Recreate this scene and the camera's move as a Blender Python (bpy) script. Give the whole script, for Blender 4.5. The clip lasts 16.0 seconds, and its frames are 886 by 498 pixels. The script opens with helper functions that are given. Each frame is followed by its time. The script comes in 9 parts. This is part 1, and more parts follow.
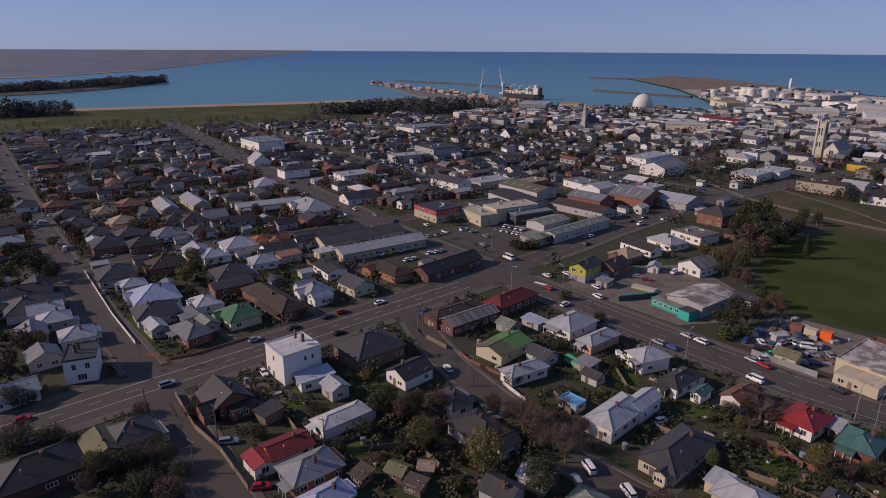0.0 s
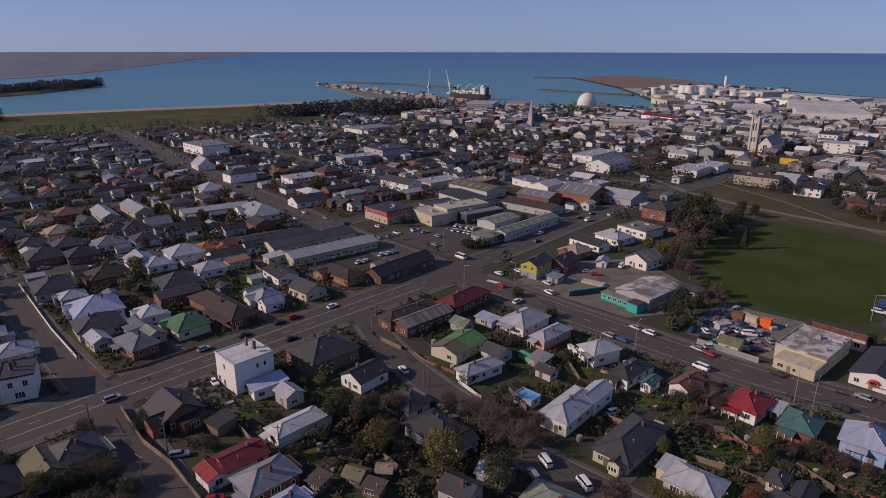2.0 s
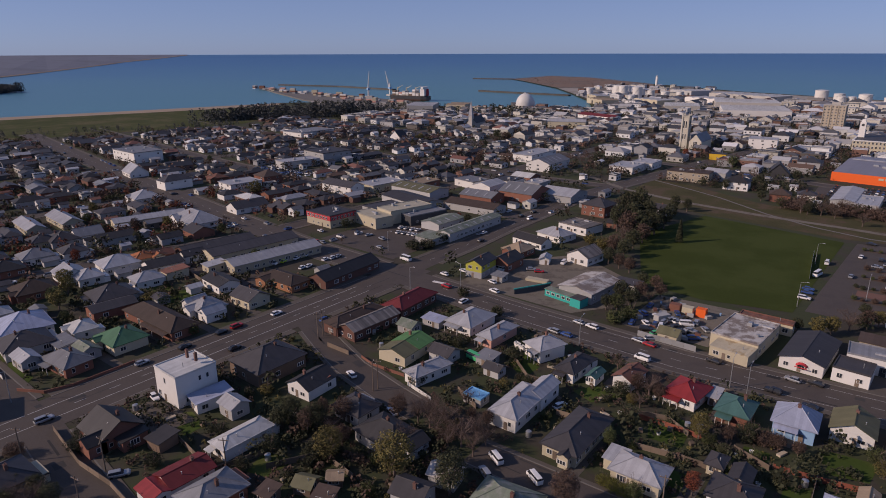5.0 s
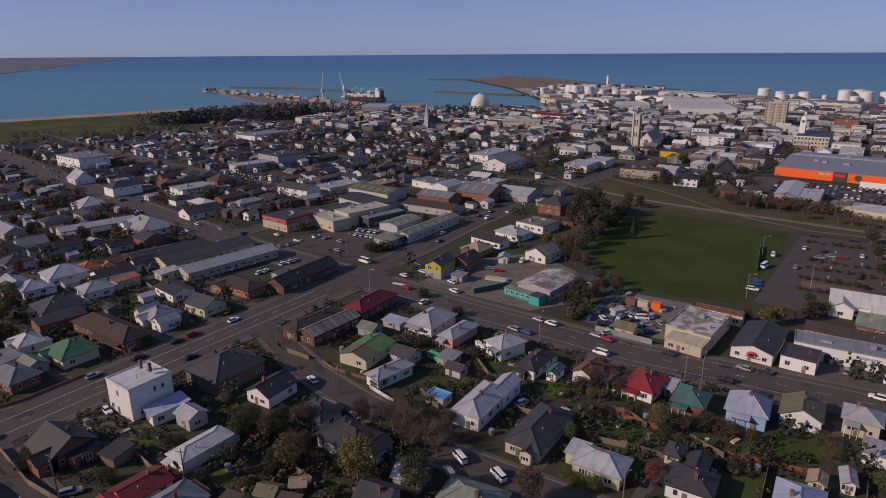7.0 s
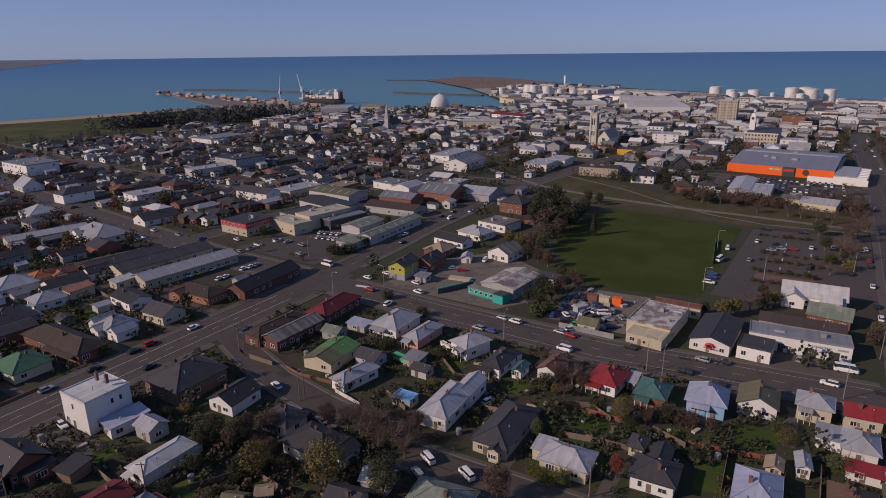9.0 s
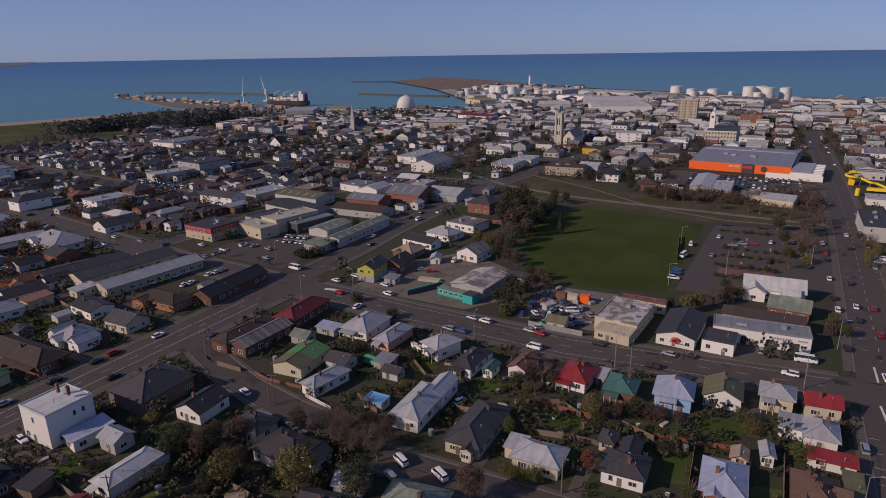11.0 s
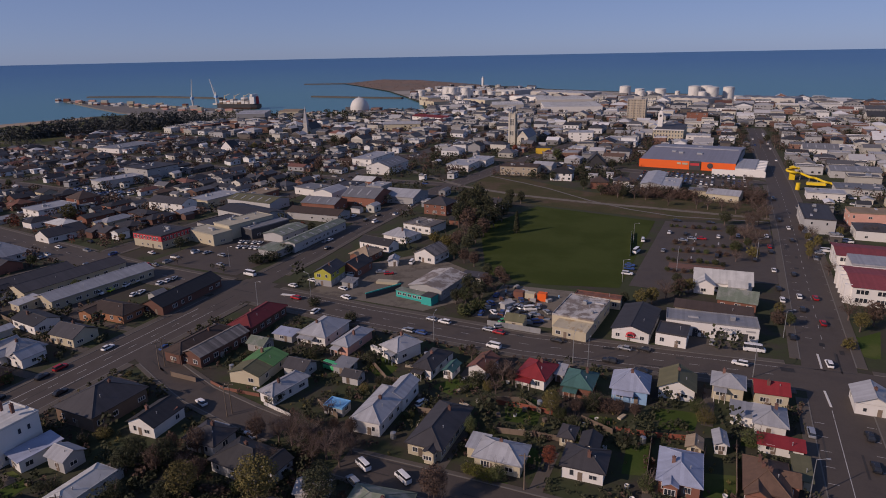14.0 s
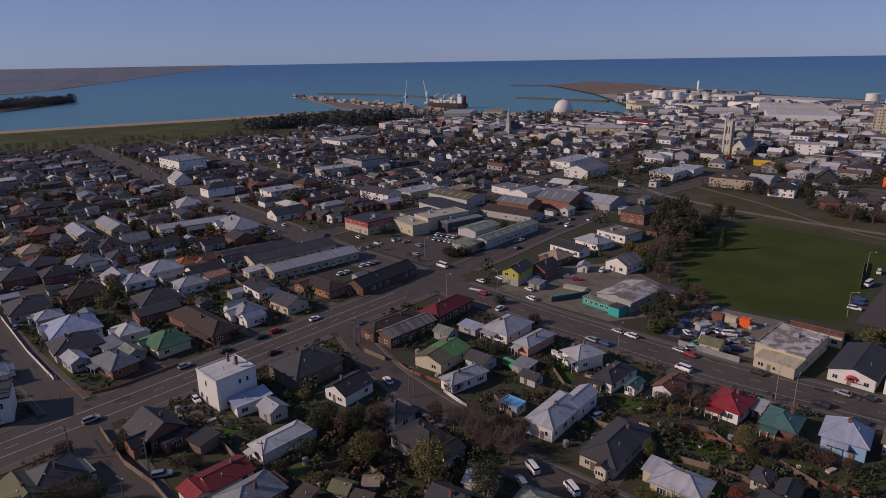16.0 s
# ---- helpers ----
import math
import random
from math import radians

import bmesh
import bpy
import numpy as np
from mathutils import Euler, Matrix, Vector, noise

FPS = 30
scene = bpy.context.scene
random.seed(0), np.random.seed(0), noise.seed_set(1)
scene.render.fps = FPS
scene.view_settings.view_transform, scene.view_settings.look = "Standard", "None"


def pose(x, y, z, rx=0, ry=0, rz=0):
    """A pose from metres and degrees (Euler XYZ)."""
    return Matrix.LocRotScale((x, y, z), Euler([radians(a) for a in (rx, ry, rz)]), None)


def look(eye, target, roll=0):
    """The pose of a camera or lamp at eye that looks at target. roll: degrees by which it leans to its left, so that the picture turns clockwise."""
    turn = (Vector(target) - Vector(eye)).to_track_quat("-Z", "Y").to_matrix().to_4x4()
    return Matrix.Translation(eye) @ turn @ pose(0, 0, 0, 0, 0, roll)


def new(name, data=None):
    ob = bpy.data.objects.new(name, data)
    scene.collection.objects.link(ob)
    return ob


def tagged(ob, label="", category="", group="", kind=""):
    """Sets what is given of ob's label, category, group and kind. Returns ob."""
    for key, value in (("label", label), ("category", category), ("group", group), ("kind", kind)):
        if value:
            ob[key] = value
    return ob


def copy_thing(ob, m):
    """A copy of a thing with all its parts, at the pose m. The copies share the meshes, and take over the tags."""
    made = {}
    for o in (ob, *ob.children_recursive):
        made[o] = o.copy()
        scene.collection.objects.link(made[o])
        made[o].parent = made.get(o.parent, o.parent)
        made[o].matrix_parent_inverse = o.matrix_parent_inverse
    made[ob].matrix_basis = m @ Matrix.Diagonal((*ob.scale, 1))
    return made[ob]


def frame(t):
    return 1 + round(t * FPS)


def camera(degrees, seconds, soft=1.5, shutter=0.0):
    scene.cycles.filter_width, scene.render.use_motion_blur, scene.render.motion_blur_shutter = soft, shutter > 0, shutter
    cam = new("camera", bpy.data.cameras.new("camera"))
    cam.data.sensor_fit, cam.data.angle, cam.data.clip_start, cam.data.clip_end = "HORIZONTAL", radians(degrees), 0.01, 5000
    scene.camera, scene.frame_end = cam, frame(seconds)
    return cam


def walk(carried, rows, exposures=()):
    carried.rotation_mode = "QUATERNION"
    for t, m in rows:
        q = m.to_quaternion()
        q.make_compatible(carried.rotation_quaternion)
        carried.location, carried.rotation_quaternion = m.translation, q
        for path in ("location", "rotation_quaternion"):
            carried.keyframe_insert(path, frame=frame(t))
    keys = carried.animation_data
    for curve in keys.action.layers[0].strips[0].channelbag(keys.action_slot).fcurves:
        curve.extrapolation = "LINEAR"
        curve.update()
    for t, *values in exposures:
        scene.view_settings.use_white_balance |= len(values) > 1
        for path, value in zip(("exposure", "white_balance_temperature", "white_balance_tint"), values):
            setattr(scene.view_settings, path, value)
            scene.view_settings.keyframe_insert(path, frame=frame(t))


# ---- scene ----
cam = camera(70.0, 16.0, soft=0.95)
EYE = (0.0, 0.0, 88.0)
# seconds, heading (degrees left of +y), downward tilt, lean
TURNS = [
    (0, 48.18, 17.66, 0.35),
    (0.5, 47.01, 17.68, 0.19),
    (1, 45.99, 17.65, 0.17),
    (1.5, 44.90, 17.62, 0.11),
    (2, 43.62, 17.60, 0.06),
    (2.5, 42.36, 17.57, -0.01),
    (3, 41.31, 17.52, -0.06),
    (3.5, 40.56, 17.52, -0.08),
    (6, 36.56, 17.42, -0.23),
    (6.5, 35.50, 17.42, -0.28),
    (7, 34.49, 17.40, -0.39),
    (7.5, 33.42, 17.40, -0.46),
    (8, 32.32, 17.37, -0.56),
    (8.5, 31.57, 17.37, -0.63),
    (9, 30.99, 17.37, -0.66),
    (11.5, 27.08, 17.31, -0.92),
    (12, 26.07, 17.31, -0.95),
    (12.5, 25.26, 17.31, -1.00),
    (13, 24.85, 17.29, -1.03),
    (13.5, 24.16, 17.28, -1.07),
    (14, 24.01, 17.25, -1.11),
    (14.5, 24.36, 17.28, -1.03),
    (15, 25.13, 17.20, -1.12),
    (15.2, 26.80, 17.15, -1.12),
    (15.4, 31.00, 17.04, -1.11),
    (15.5, 33.41, 16.97, -1.11),
    (16, 41.85, 16.80, -0.94),
]
walk(cam, [(t, pose(*EYE, 90 - tilt, 0, head) @ pose(0, 0, 0, 0, 0, lean)) for t, head, tilt, lean in TURNS],
     exposures=[(0.0, 0.40, 6600, 26), (3.5, 0.42, 6600, 26), (6.0, 0.36, 6600, 26), (9.0, 0.31, 6600, 26), (11.5, 0.26, 6600, 26), (14.0, 0.26, 6600, 26), (15.5, 0.24, 6600, 26), (16.0, 0.20, 6600, 26)])

# ---- light ----
SUN_FROM = radians(230)   # ground angle from +x that the sun stands at
SUN_UP = radians(27)
world = bpy.data.worlds.new("sky")
scene.world = world
world.use_nodes = True
wn = world.node_tree.nodes
sky = wn.new("ShaderNodeTexSky")
sky.sky_type = "NISHITA"
sky.sun_disc = False
sky.sun_elevation = SUN_UP
sky.sun_rotation = radians(90) - SUN_FROM
sky.air_density, sky.dust_density, sky.ozone_density = 0.6, 0.25, 4.0
wn["Background"].inputs["Strength"].default_value = 0.168
cool = wn.new("ShaderNodeMix")
cool.data_type, cool.blend_type = "RGBA", "MULTIPLY"
cool.inputs[0].default_value = 1.0
cool.inputs[7].default_value = (0.56, 0.70, 0.955, 1)
soft_sky = wn.new("ShaderNodeGamma")
soft_sky.inputs["Gamma"].default_value = 0.45
world.node_tree.links.new(sky.outputs["Color"], soft_sky.inputs["Color"])
world.node_tree.links.new(soft_sky.outputs["Color"], cool.inputs[6])
world.node_tree.links.new(cool.outputs[2], wn["Background"].inputs["Color"])
sun = new("sun", bpy.data.lights.new("sun", "SUN"))
sun.data.energy, sun.data.angle, sun.data.color = 2.6, radians(0.6), (1.0, 0.85, 0.66)
sun.matrix_world = look((0, 0, 0), (-math.cos(SUN_FROM) * math.cos(SUN_UP), -math.sin(SUN_FROM) * math.cos(SUN_UP), -math.sin(SUN_UP)))


# ---- materials ----
def surf(name, base, rough=0.8, metal=0.0, var=0.18, scale=0.35, fine=6.0, bump=0.15, rnd=0.25, tint=None, tint_at=0.55, spec=0.35, island=False, sheet=0.0):
    """A procedural surface: stains at `scale` per metre, grain at `fine`, brightness by object, a second colour in patches."""
    m = bpy.data.materials.new(name)
    m.use_nodes = True
    n, l = m.node_tree.nodes, m.node_tree.links
    p = n["Principled BSDF"]
    p.inputs["Roughness"].default_value = rough
    p.inputs["Metallic"].default_value = metal
    p.inputs["Specular IOR Level"].default_value = spec
    geo = n.new("ShaderNodeNewGeometry")
    big, small = n.new("ShaderNodeTexNoise"), n.new("ShaderNodeTexNoise")
    big.inputs["Scale"].default_value, big.inputs["Detail"].default_value, big.inputs["Roughness"].default_value = scale, 5.0, 0.65
    small.inputs["Scale"].default_value, small.inputs["Detail"].default_value = fine, 3.0
    for t in (big, small):
        l.new(geo.outputs["Position"], t.inputs["Vector"])
    colour = n.new("ShaderNodeRGB")
    colour.outputs[0].default_value = (*base, 1)
    out = colour.outputs[0]
    if tint:
        ramp = n.new("ShaderNodeMapRange")
        ramp.inputs["From Min"].default_value, ramp.inputs["From Max"].default_value = tint_at - 0.06, tint_at + 0.06
        l.new(big.outputs["Fac"], ramp.inputs["Value"])
        mix = n.new("ShaderNodeMix")
        mix.data_type = "RGBA"
        mix.inputs["B"].default_value = (*tint, 1)
        mix.inputs[7].default_value = (*tint, 1)
        l.new(ramp.outputs[0], mix.inputs[0])
        l.new(out, mix.inputs[6])
        out = mix.outputs[2]
    gain = n.new("ShaderNodeMath")
    gain.operation = "MULTIPLY_ADD"
    l.new(big.outputs["Fac"], gain.inputs[0])
    gain.inputs[1].default_value, gain.inputs[2].default_value = 2 * var, 1 - var
    gain2 = n.new("ShaderNodeMath")
    gain2.operation = "MULTIPLY_ADD"
    l.new(small.outputs["Fac"], gain2.inputs[0])
    gain2.inputs[1].default_value, gain2.inputs[2].default_value = var, 1 - var / 2
    prod = n.new("ShaderNodeMath")
    prod.operation = "MULTIPLY"
    l.new(gain.outputs[0], prod.inputs[0])
    l.new(gain2.outputs[0], prod.inputs[1])
    info = n.new("ShaderNodeObjectInfo")
    each = n.new("ShaderNodeMath")
    each.operation = "MULTIPLY_ADD"
    l.new(geo.outputs["Random Per Island"] if island else info.outputs["Random"], each.inputs[0])
    each.inputs[1].default_value, each.inputs[2].default_value = 2 * rnd, 1 - rnd
    prod2 = n.new("ShaderNodeMath")
    prod2.operation = "MULTIPLY"
    l.new(prod.outputs[0], prod2.inputs[0])
    l.new(each.outputs[0], prod2.inputs[1])
    if sheet:  # roofing sheets laid down the slope, each a little lighter or darker
        tex = n.new("ShaderNodeTexCoord")
        axis, place = n.new("ShaderNodeSeparateXYZ"), n.new("ShaderNodeSeparateXYZ")
        l.new(tex.outputs["Normal"], axis.inputs[0])
        l.new(tex.outputs["Object"], place.inputs[0])
        ax, ay, more, pick, cells, tone, toned = [n.new("ShaderNodeMath") for _ in range(7)]
        ax.operation = ay.operation = "ABSOLUTE"
        l.new(axis.outputs["X"], ax.inputs[0])
        l.new(axis.outputs["Y"], ay.inputs[0])
        more.operation = "GREATER_THAN"
        l.new(ax.outputs[0], more.inputs[0])
        l.new(ay.outputs[0], more.inputs[1])
        side = n.new("ShaderNodeMix")
        l.new(more.outputs[0], side.inputs[0])
        l.new(place.outputs["X"], side.inputs[2])
        l.new(place.outputs["Y"], side.inputs[3])
        cells.operation = "SNAP"
        l.new(side.outputs[0], cells.inputs[0])
        cells.inputs[1].default_value = 0.8
        white = n.new("ShaderNodeTexWhiteNoise")
        white.noise_dimensions = "2D"
        pair = n.new("ShaderNodeCombineXYZ")
        l.new(cells.outputs[0], pair.inputs[0])
        l.new(info.outputs["Random"], pair.inputs[1])
        l.new(pair.outputs[0], white.inputs["Vector"])
        tone.operation = "MULTIPLY_ADD"
        l.new(white.outputs["Value"], tone.inputs[0])
        tone.inputs[1].default_value, tone.inputs[2].default_value = 2 * sheet, 1 - sheet
        toned.operation = "MULTIPLY"
        l.new(prod2.outputs[0], toned.inputs[0])
        l.new(tone.outputs[0], toned.inputs[1])
        prod2 = toned
    scaled = n.new("ShaderNodeVectorMath")
    scaled.operation = "SCALE"
    l.new(out, scaled.inputs[0])
    l.new(prod2.outputs[0], scaled.inputs["Scale"])
    l.new(scaled.outputs[0], p.inputs["Base Color"])
    if bump:
        b = n.new("ShaderNodeBump")
        b.inputs["Strength"].default_value, b.inputs["Distance"].default_value = bump, 0.05
        l.new(small.outputs["Fac"], b.inputs["Height"])
        l.new(b.outputs["Normal"], p.inputs["Normal"])
    return m


ROOF = {
    "grey": surf("roof_grey", (0.17, 0.175, 0.19), 0.55, rnd=0.2, var=0.3, sheet=0.09),
    "dark": surf("roof_dark", (0.033, 0.031, 0.032), 0.6, rnd=0.25, var=0.3, sheet=0.09),
    "slate": surf("roof_slate", (0.050, 0.047, 0.051), 0.6, rnd=0.2, var=0.3, sheet=0.09),
    "light": surf("roof_light", (0.31, 0.315, 0.335), 0.5, rnd=0.15, var=0.3, sheet=0.09),
    "white": surf("roof_white", (0.46, 0.46, 0.45), 0.5, rnd=0.08, var=0.3, sheet=0.09),
    "blue": surf("roof_blue", (0.30, 0.33, 0.43), 0.45, rnd=0.1, var=0.3, sheet=0.09),
    "sky": surf("roof_sky", (0.13, 0.34, 0.58), 0.5, rnd=0.05, var=0.15, sheet=0.06),
    "brown": surf("roof_brown", (0.064, 0.045, 0.037), 0.8, rnd=0.25, var=0.3, sheet=0.09),
    "cream": surf("roof_cream", (0.34, 0.315, 0.245), 0.75, rnd=0.08, var=0.25, scale=0.2, sheet=0.05),
    "striped": surf("roof_striped", (0.175, 0.155, 0.14), 0.6, rnd=0.08, var=0.35, sheet=0.42),
    "tile": surf("roof_tile", (0.115, 0.070, 0.050), 0.85, rnd=0.12, var=0.4, scale=0.8, sheet=0.05),
    "tan": surf("roof_tan", (0.26, 0.20, 0.14), 0.8, rnd=0.15, var=0.3, sheet=0.09),
    "red": surf("roof_red", (0.23, 0.025, 0.028), 0.6, rnd=0.1, var=0.3, sheet=0.09),
    "maroon": surf("roof_maroon", (0.135, 0.020, 0.022), 0.65, rnd=0.1, var=0.3, sheet=0.09),
    "rust": surf("roof_rust", (0.19, 0.082, 0.058), 0.8, rnd=0.2, var=0.3, sheet=0.09, tint=(0.10, 0.06, 0.045)),
    "orange": surf("roof_orange", (0.33, 0.12, 0.05), 0.8, rnd=0.12, var=0.3, sheet=0.09),
    "green": surf("roof_green", (0.05, 0.13, 0.07), 0.6, rnd=0.1, var=0.3, sheet=0.09),
    "lime": surf("roof_lime", (0.075, 0.18, 0.06), 0.6, rnd=0.05, var=0.3, sheet=0.09),
    "teal": surf("roof_teal", (0.05, 0.12, 0.11), 0.6, rnd=0.1, var=0.3, sheet=0.09),
    "olive": surf("roof_olive", (0.12, 0.115, 0.065), 0.75, rnd=0.15, var=0.3, sheet=0.09),
    "patched": surf("roof_patched", (0.42, 0.40, 0.38), 0.7, rnd=0.1, var=0.3, sheet=0.09, tint=(0.17, 0.14, 0.12), tint_at=0.5, scale=0.25),
    "yellowed": surf("roof_yellowed", (0.42, 0.37, 0.27), 0.7, rnd=0.1, var=0.3, sheet=0.09, tint=(0.30, 0.22, 0.12), tint_at=0.58),
    "moss": surf("roof_moss", (0.15, 0.18, 0.14), 0.75, rnd=0.1, var=0.3, sheet=0.09, tint=(0.20, 0.21, 0.19)),
}
WALL = {
    "white": surf("wall_white", (0.66, 0.645, 0.62), 0.7, rnd=0.1, var=0.08),
    "cream": surf("wall_cream", (0.46, 0.41, 0.30), 0.8, rnd=0.12, var=0.1),
    "grey": surf("wall_grey", (0.36, 0.36, 0.36), 0.8, rnd=0.2, var=0.1),
    "concrete": surf("wall_concrete", (0.42, 0.40, 0.37), 0.9, rnd=0.15),
    "brick": surf("wall_brick", (0.21, 0.092, 0.065), 0.9, rnd=0.15, fine=9),
    "gold": surf("wall_gold", (0.60, 0.38, 0.03), 0.7, rnd=0.05, var=0.08),
    "clay": surf("wall_clay", (0.30, 0.14, 0.075), 0.9, rnd=0.08, fine=9),
    "dark_brick": surf("wall_dark_brick", (0.13, 0.065, 0.05), 0.9, rnd=0.2),
    "blue": surf("wall_blue", (0.24, 0.40, 0.60), 0.7, rnd=0.05, var=0.08),
    "yellow": surf("wall_yellow", (0.42, 0.40, 0.06), 0.7, rnd=0.05, var=0.08),
    "teal": surf("wall_teal", (0.02, 0.34, 0.30), 0.6, rnd=0.03, var=0.08),
    "orange": surf("wall_orange", (0.80, 0.13, 0.02), 0.6, rnd=0.03, var=0.06),
    "pink": surf("wall_pink", (0.55, 0.30, 0.24), 0.8, rnd=0.1),
    "red": surf("wall_red", (0.45, 0.04, 0.05), 0.7, rnd=0.1),
    "stone": surf("wall_stone", (0.40, 0.34, 0.26), 0.9, rnd=0.12),
    "dark": surf("wall_dark", (0.06, 0.06, 0.065), 0.8, rnd=0.2),
    "brown": surf("wall_brown", (0.16, 0.11, 0.08), 0.85, rnd=0.2),
}
GROUND = surf("ground_earth", (0.050, 0.043, 0.033), 1.0, var=0.35, scale=0.05, fine=0.8, bump=0.3, rnd=0.0, tint=(0.036, 0.044, 0.018), tint_at=0.48)
ASPHALT = surf("asphalt", (0.080, 0.066, 0.057), 0.75, spec=0.3, tint=(0.064, 0.053, 0.047), tint_at=0.56, var=0.35, scale=0.12, fine=2.5, bump=0.1, rnd=0.06)
TAR = surf("tar", (0.040, 0.036, 0.034), 0.7, spec=0.35, island=True, rnd=0.45, var=0.3, scale=0.3, fine=2.0)
PAVING = surf("paving", (0.092, 0.079, 0.068), 0.9, var=0.2, scale=0.3, fine=3, rnd=0.05)
KERB = surf("kerb_concrete", (0.15, 0.14, 0.13), 0.9, rnd=0.05)
GRASS = surf("lawn", (0.052, 0.080, 0.020), 0.95, spec=0.05, var=0.25, scale=0.06, fine=1.5, bump=0.3, rnd=0.12, tint=(0.075, 0.090, 0.030), tint_at=0.55)
FIELD = surf("playing_field", (0.043, 0.058, 0.015), 0.95, spec=0.05, var=0.15, scale=0.03, fine=1.0, bump=0.2, rnd=0.0, tint=(0.051, 0.066, 0.019), tint_at=0.5)
GRAVEL = surf("gravel", (0.16, 0.14, 0.115), 1.0, var=0.25, scale=0.15, fine=3, rnd=0.1, tint=(0.10, 0.085, 0.07))
MULCH = surf("mulch", (0.10, 0.062, 0.045), 1.0, var=0.4, scale=0.4, fine=4, rnd=0.1, tint=(0.06, 0.06, 0.03))
BRICK_PAVE = surf("brick_paving", (0.16, 0.085, 0.065), 0.9, var=0.2, scale=0.4, fine=4, rnd=0.05)
SAND = surf("sand", (0.30, 0.23, 0.17), 1.0, var=0.15, scale=0.02, fine=0.3, rnd=0.0)
SCRUB = surf("scrub", (0.066, 0.076, 0.033), 1.0, spec=0.05, var=0.45, scale=0.02, fine=0.2, bump=0.4, rnd=0.1, tint=(0.090, 0.084, 0.046))
BANK = surf("bank_grass", (0.074, 0.070, 0.037), 1.0, spec=0.05, var=0.4, scale=0.06, fine=0.8, bump=0.4, rnd=0.0, tint=(0.092, 0.070, 0.049))
PAINT = surf("road_paint", (0.42, 0.41, 0.40), 0.7, var=0.25, rnd=0.05)
WOOD = surf("weathered_timber", (0.17, 0.13, 0.10), 0.9, var=0.25, rnd=0.3)
RED_FENCE = surf("red_timber", (0.22, 0.07, 0.045), 0.9, rnd=0.2)
METAL = surf("galvanised_steel", (0.42, 0.43, 0.44), 0.45, 0.6, rnd=0.1)
RUBBER = surf("rubber", (0.02, 0.02, 0.02), 0.9, rnd=0.1)
TRIM = surf("white_trim", (0.62, 0.61, 0.585), 0.6, rnd=0.08, var=0.06)
GLASS = surf("window_glass", (0.03, 0.035, 0.045), 0.08, rnd=0.3, var=0.1, bump=0.0, spec=0.6)
CHIMNEY = surf("chimney_brick", (0.15, 0.080, 0.065), 0.9, rnd=0.3)
BARK = surf("bark", (0.14, 0.105, 0.09), 1.0, rnd=0.2)
LEAF = {
    "dark": surf("leaf_dark", (0.044, 0.048, 0.024), 0.9, var=0.4, scale=0.6, fine=3, rnd=0.25),
    "green": surf("leaf_green", (0.062, 0.074, 0.026), 0.9, var=0.4, scale=0.6, fine=3, rnd=0.3),
    "olive": surf("leaf_olive", (0.125, 0.105, 0.034), 0.9, var=0.4, scale=0.6, fine=3, rnd=0.25),
    "brown": surf("leaf_brown", (0.085, 0.055, 0.042), 0.95, var=0.35, scale=0.6, fine=3, rnd=0.25),
    "rust": surf("leaf_rust", (0.17, 0.050, 0.028), 0.95, var=0.35, scale=0.6, fine=3, rnd=0.15),
    # distant leaf, paler and greyer: haze put into the colour
    "far": surf("leaf_hazed", (0.075, 0.08, 0.078), 1.0, var=0.3, scale=0.05, fine=0.4, rnd=0.1, bump=0.0),
    "lime": surf("leaf_lime", (0.11, 0.11, 0.022), 0.9, var=0.3, scale=0.6, fine=3, rnd=0.1),
}


def water_surface():
    m = bpy.data.materials.new("sea_water")
    m.use_nodes = True
    n, l = m.node_tree.nodes, m.node_tree.links
    p = n["Principled BSDF"]
    p.inputs["Roughness"].default_value = 0.35
    p.inputs["IOR"].default_value = 1.33
    p.inputs["Specular IOR Level"].default_value = 0.25
    geo = n.new("ShaderNodeNewGeometry")
    big = n.new("ShaderNodeTexNoise")
    big.inputs["Scale"].default_value, big.inputs["Detail"].default_value = 0.0012, 4.0
    chop = n.new("ShaderNodeTexNoise")
    chop.inputs["Scale"].default_value, chop.inputs["Detail"].default_value = 0.12, 4.0
    for t in (big, chop):
        l.new(geo.outputs["Position"], t.inputs["Vector"])
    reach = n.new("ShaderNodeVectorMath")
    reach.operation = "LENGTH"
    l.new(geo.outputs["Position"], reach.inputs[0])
    by_reach = n.new("ShaderNodeMapRange")
    by_reach.inputs["From Min"].default_value, by_reach.inputs["From Max"].default_value = 1300, 4300
    l.new(reach.outputs["Value"], by_reach.inputs["Value"])
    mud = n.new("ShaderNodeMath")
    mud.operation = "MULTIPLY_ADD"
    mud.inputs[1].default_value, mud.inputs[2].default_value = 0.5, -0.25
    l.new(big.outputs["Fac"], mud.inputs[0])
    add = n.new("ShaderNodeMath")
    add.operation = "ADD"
    l.new(by_reach.outputs[0], add.inputs[0])
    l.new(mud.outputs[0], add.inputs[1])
    ramp = n.new("ShaderNodeValToRGB")  # teal nearer the viewpoint, bluer with distance from it
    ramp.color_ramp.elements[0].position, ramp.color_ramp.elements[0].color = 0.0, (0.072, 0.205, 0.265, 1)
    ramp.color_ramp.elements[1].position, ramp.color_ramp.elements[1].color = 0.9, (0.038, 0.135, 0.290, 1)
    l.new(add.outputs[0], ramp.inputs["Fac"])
    l.new(ramp.outputs["Color"], p.inputs["Base Color"])
    b = n.new("ShaderNodeBump")
    b.inputs["Strength"].default_value, b.inputs["Distance"].default_value = 0.6, 0.8
    l.new(chop.outputs["Fac"], b.inputs["Height"])
    l.new(b.outputs["Normal"], p.inputs["Normal"])
    return m


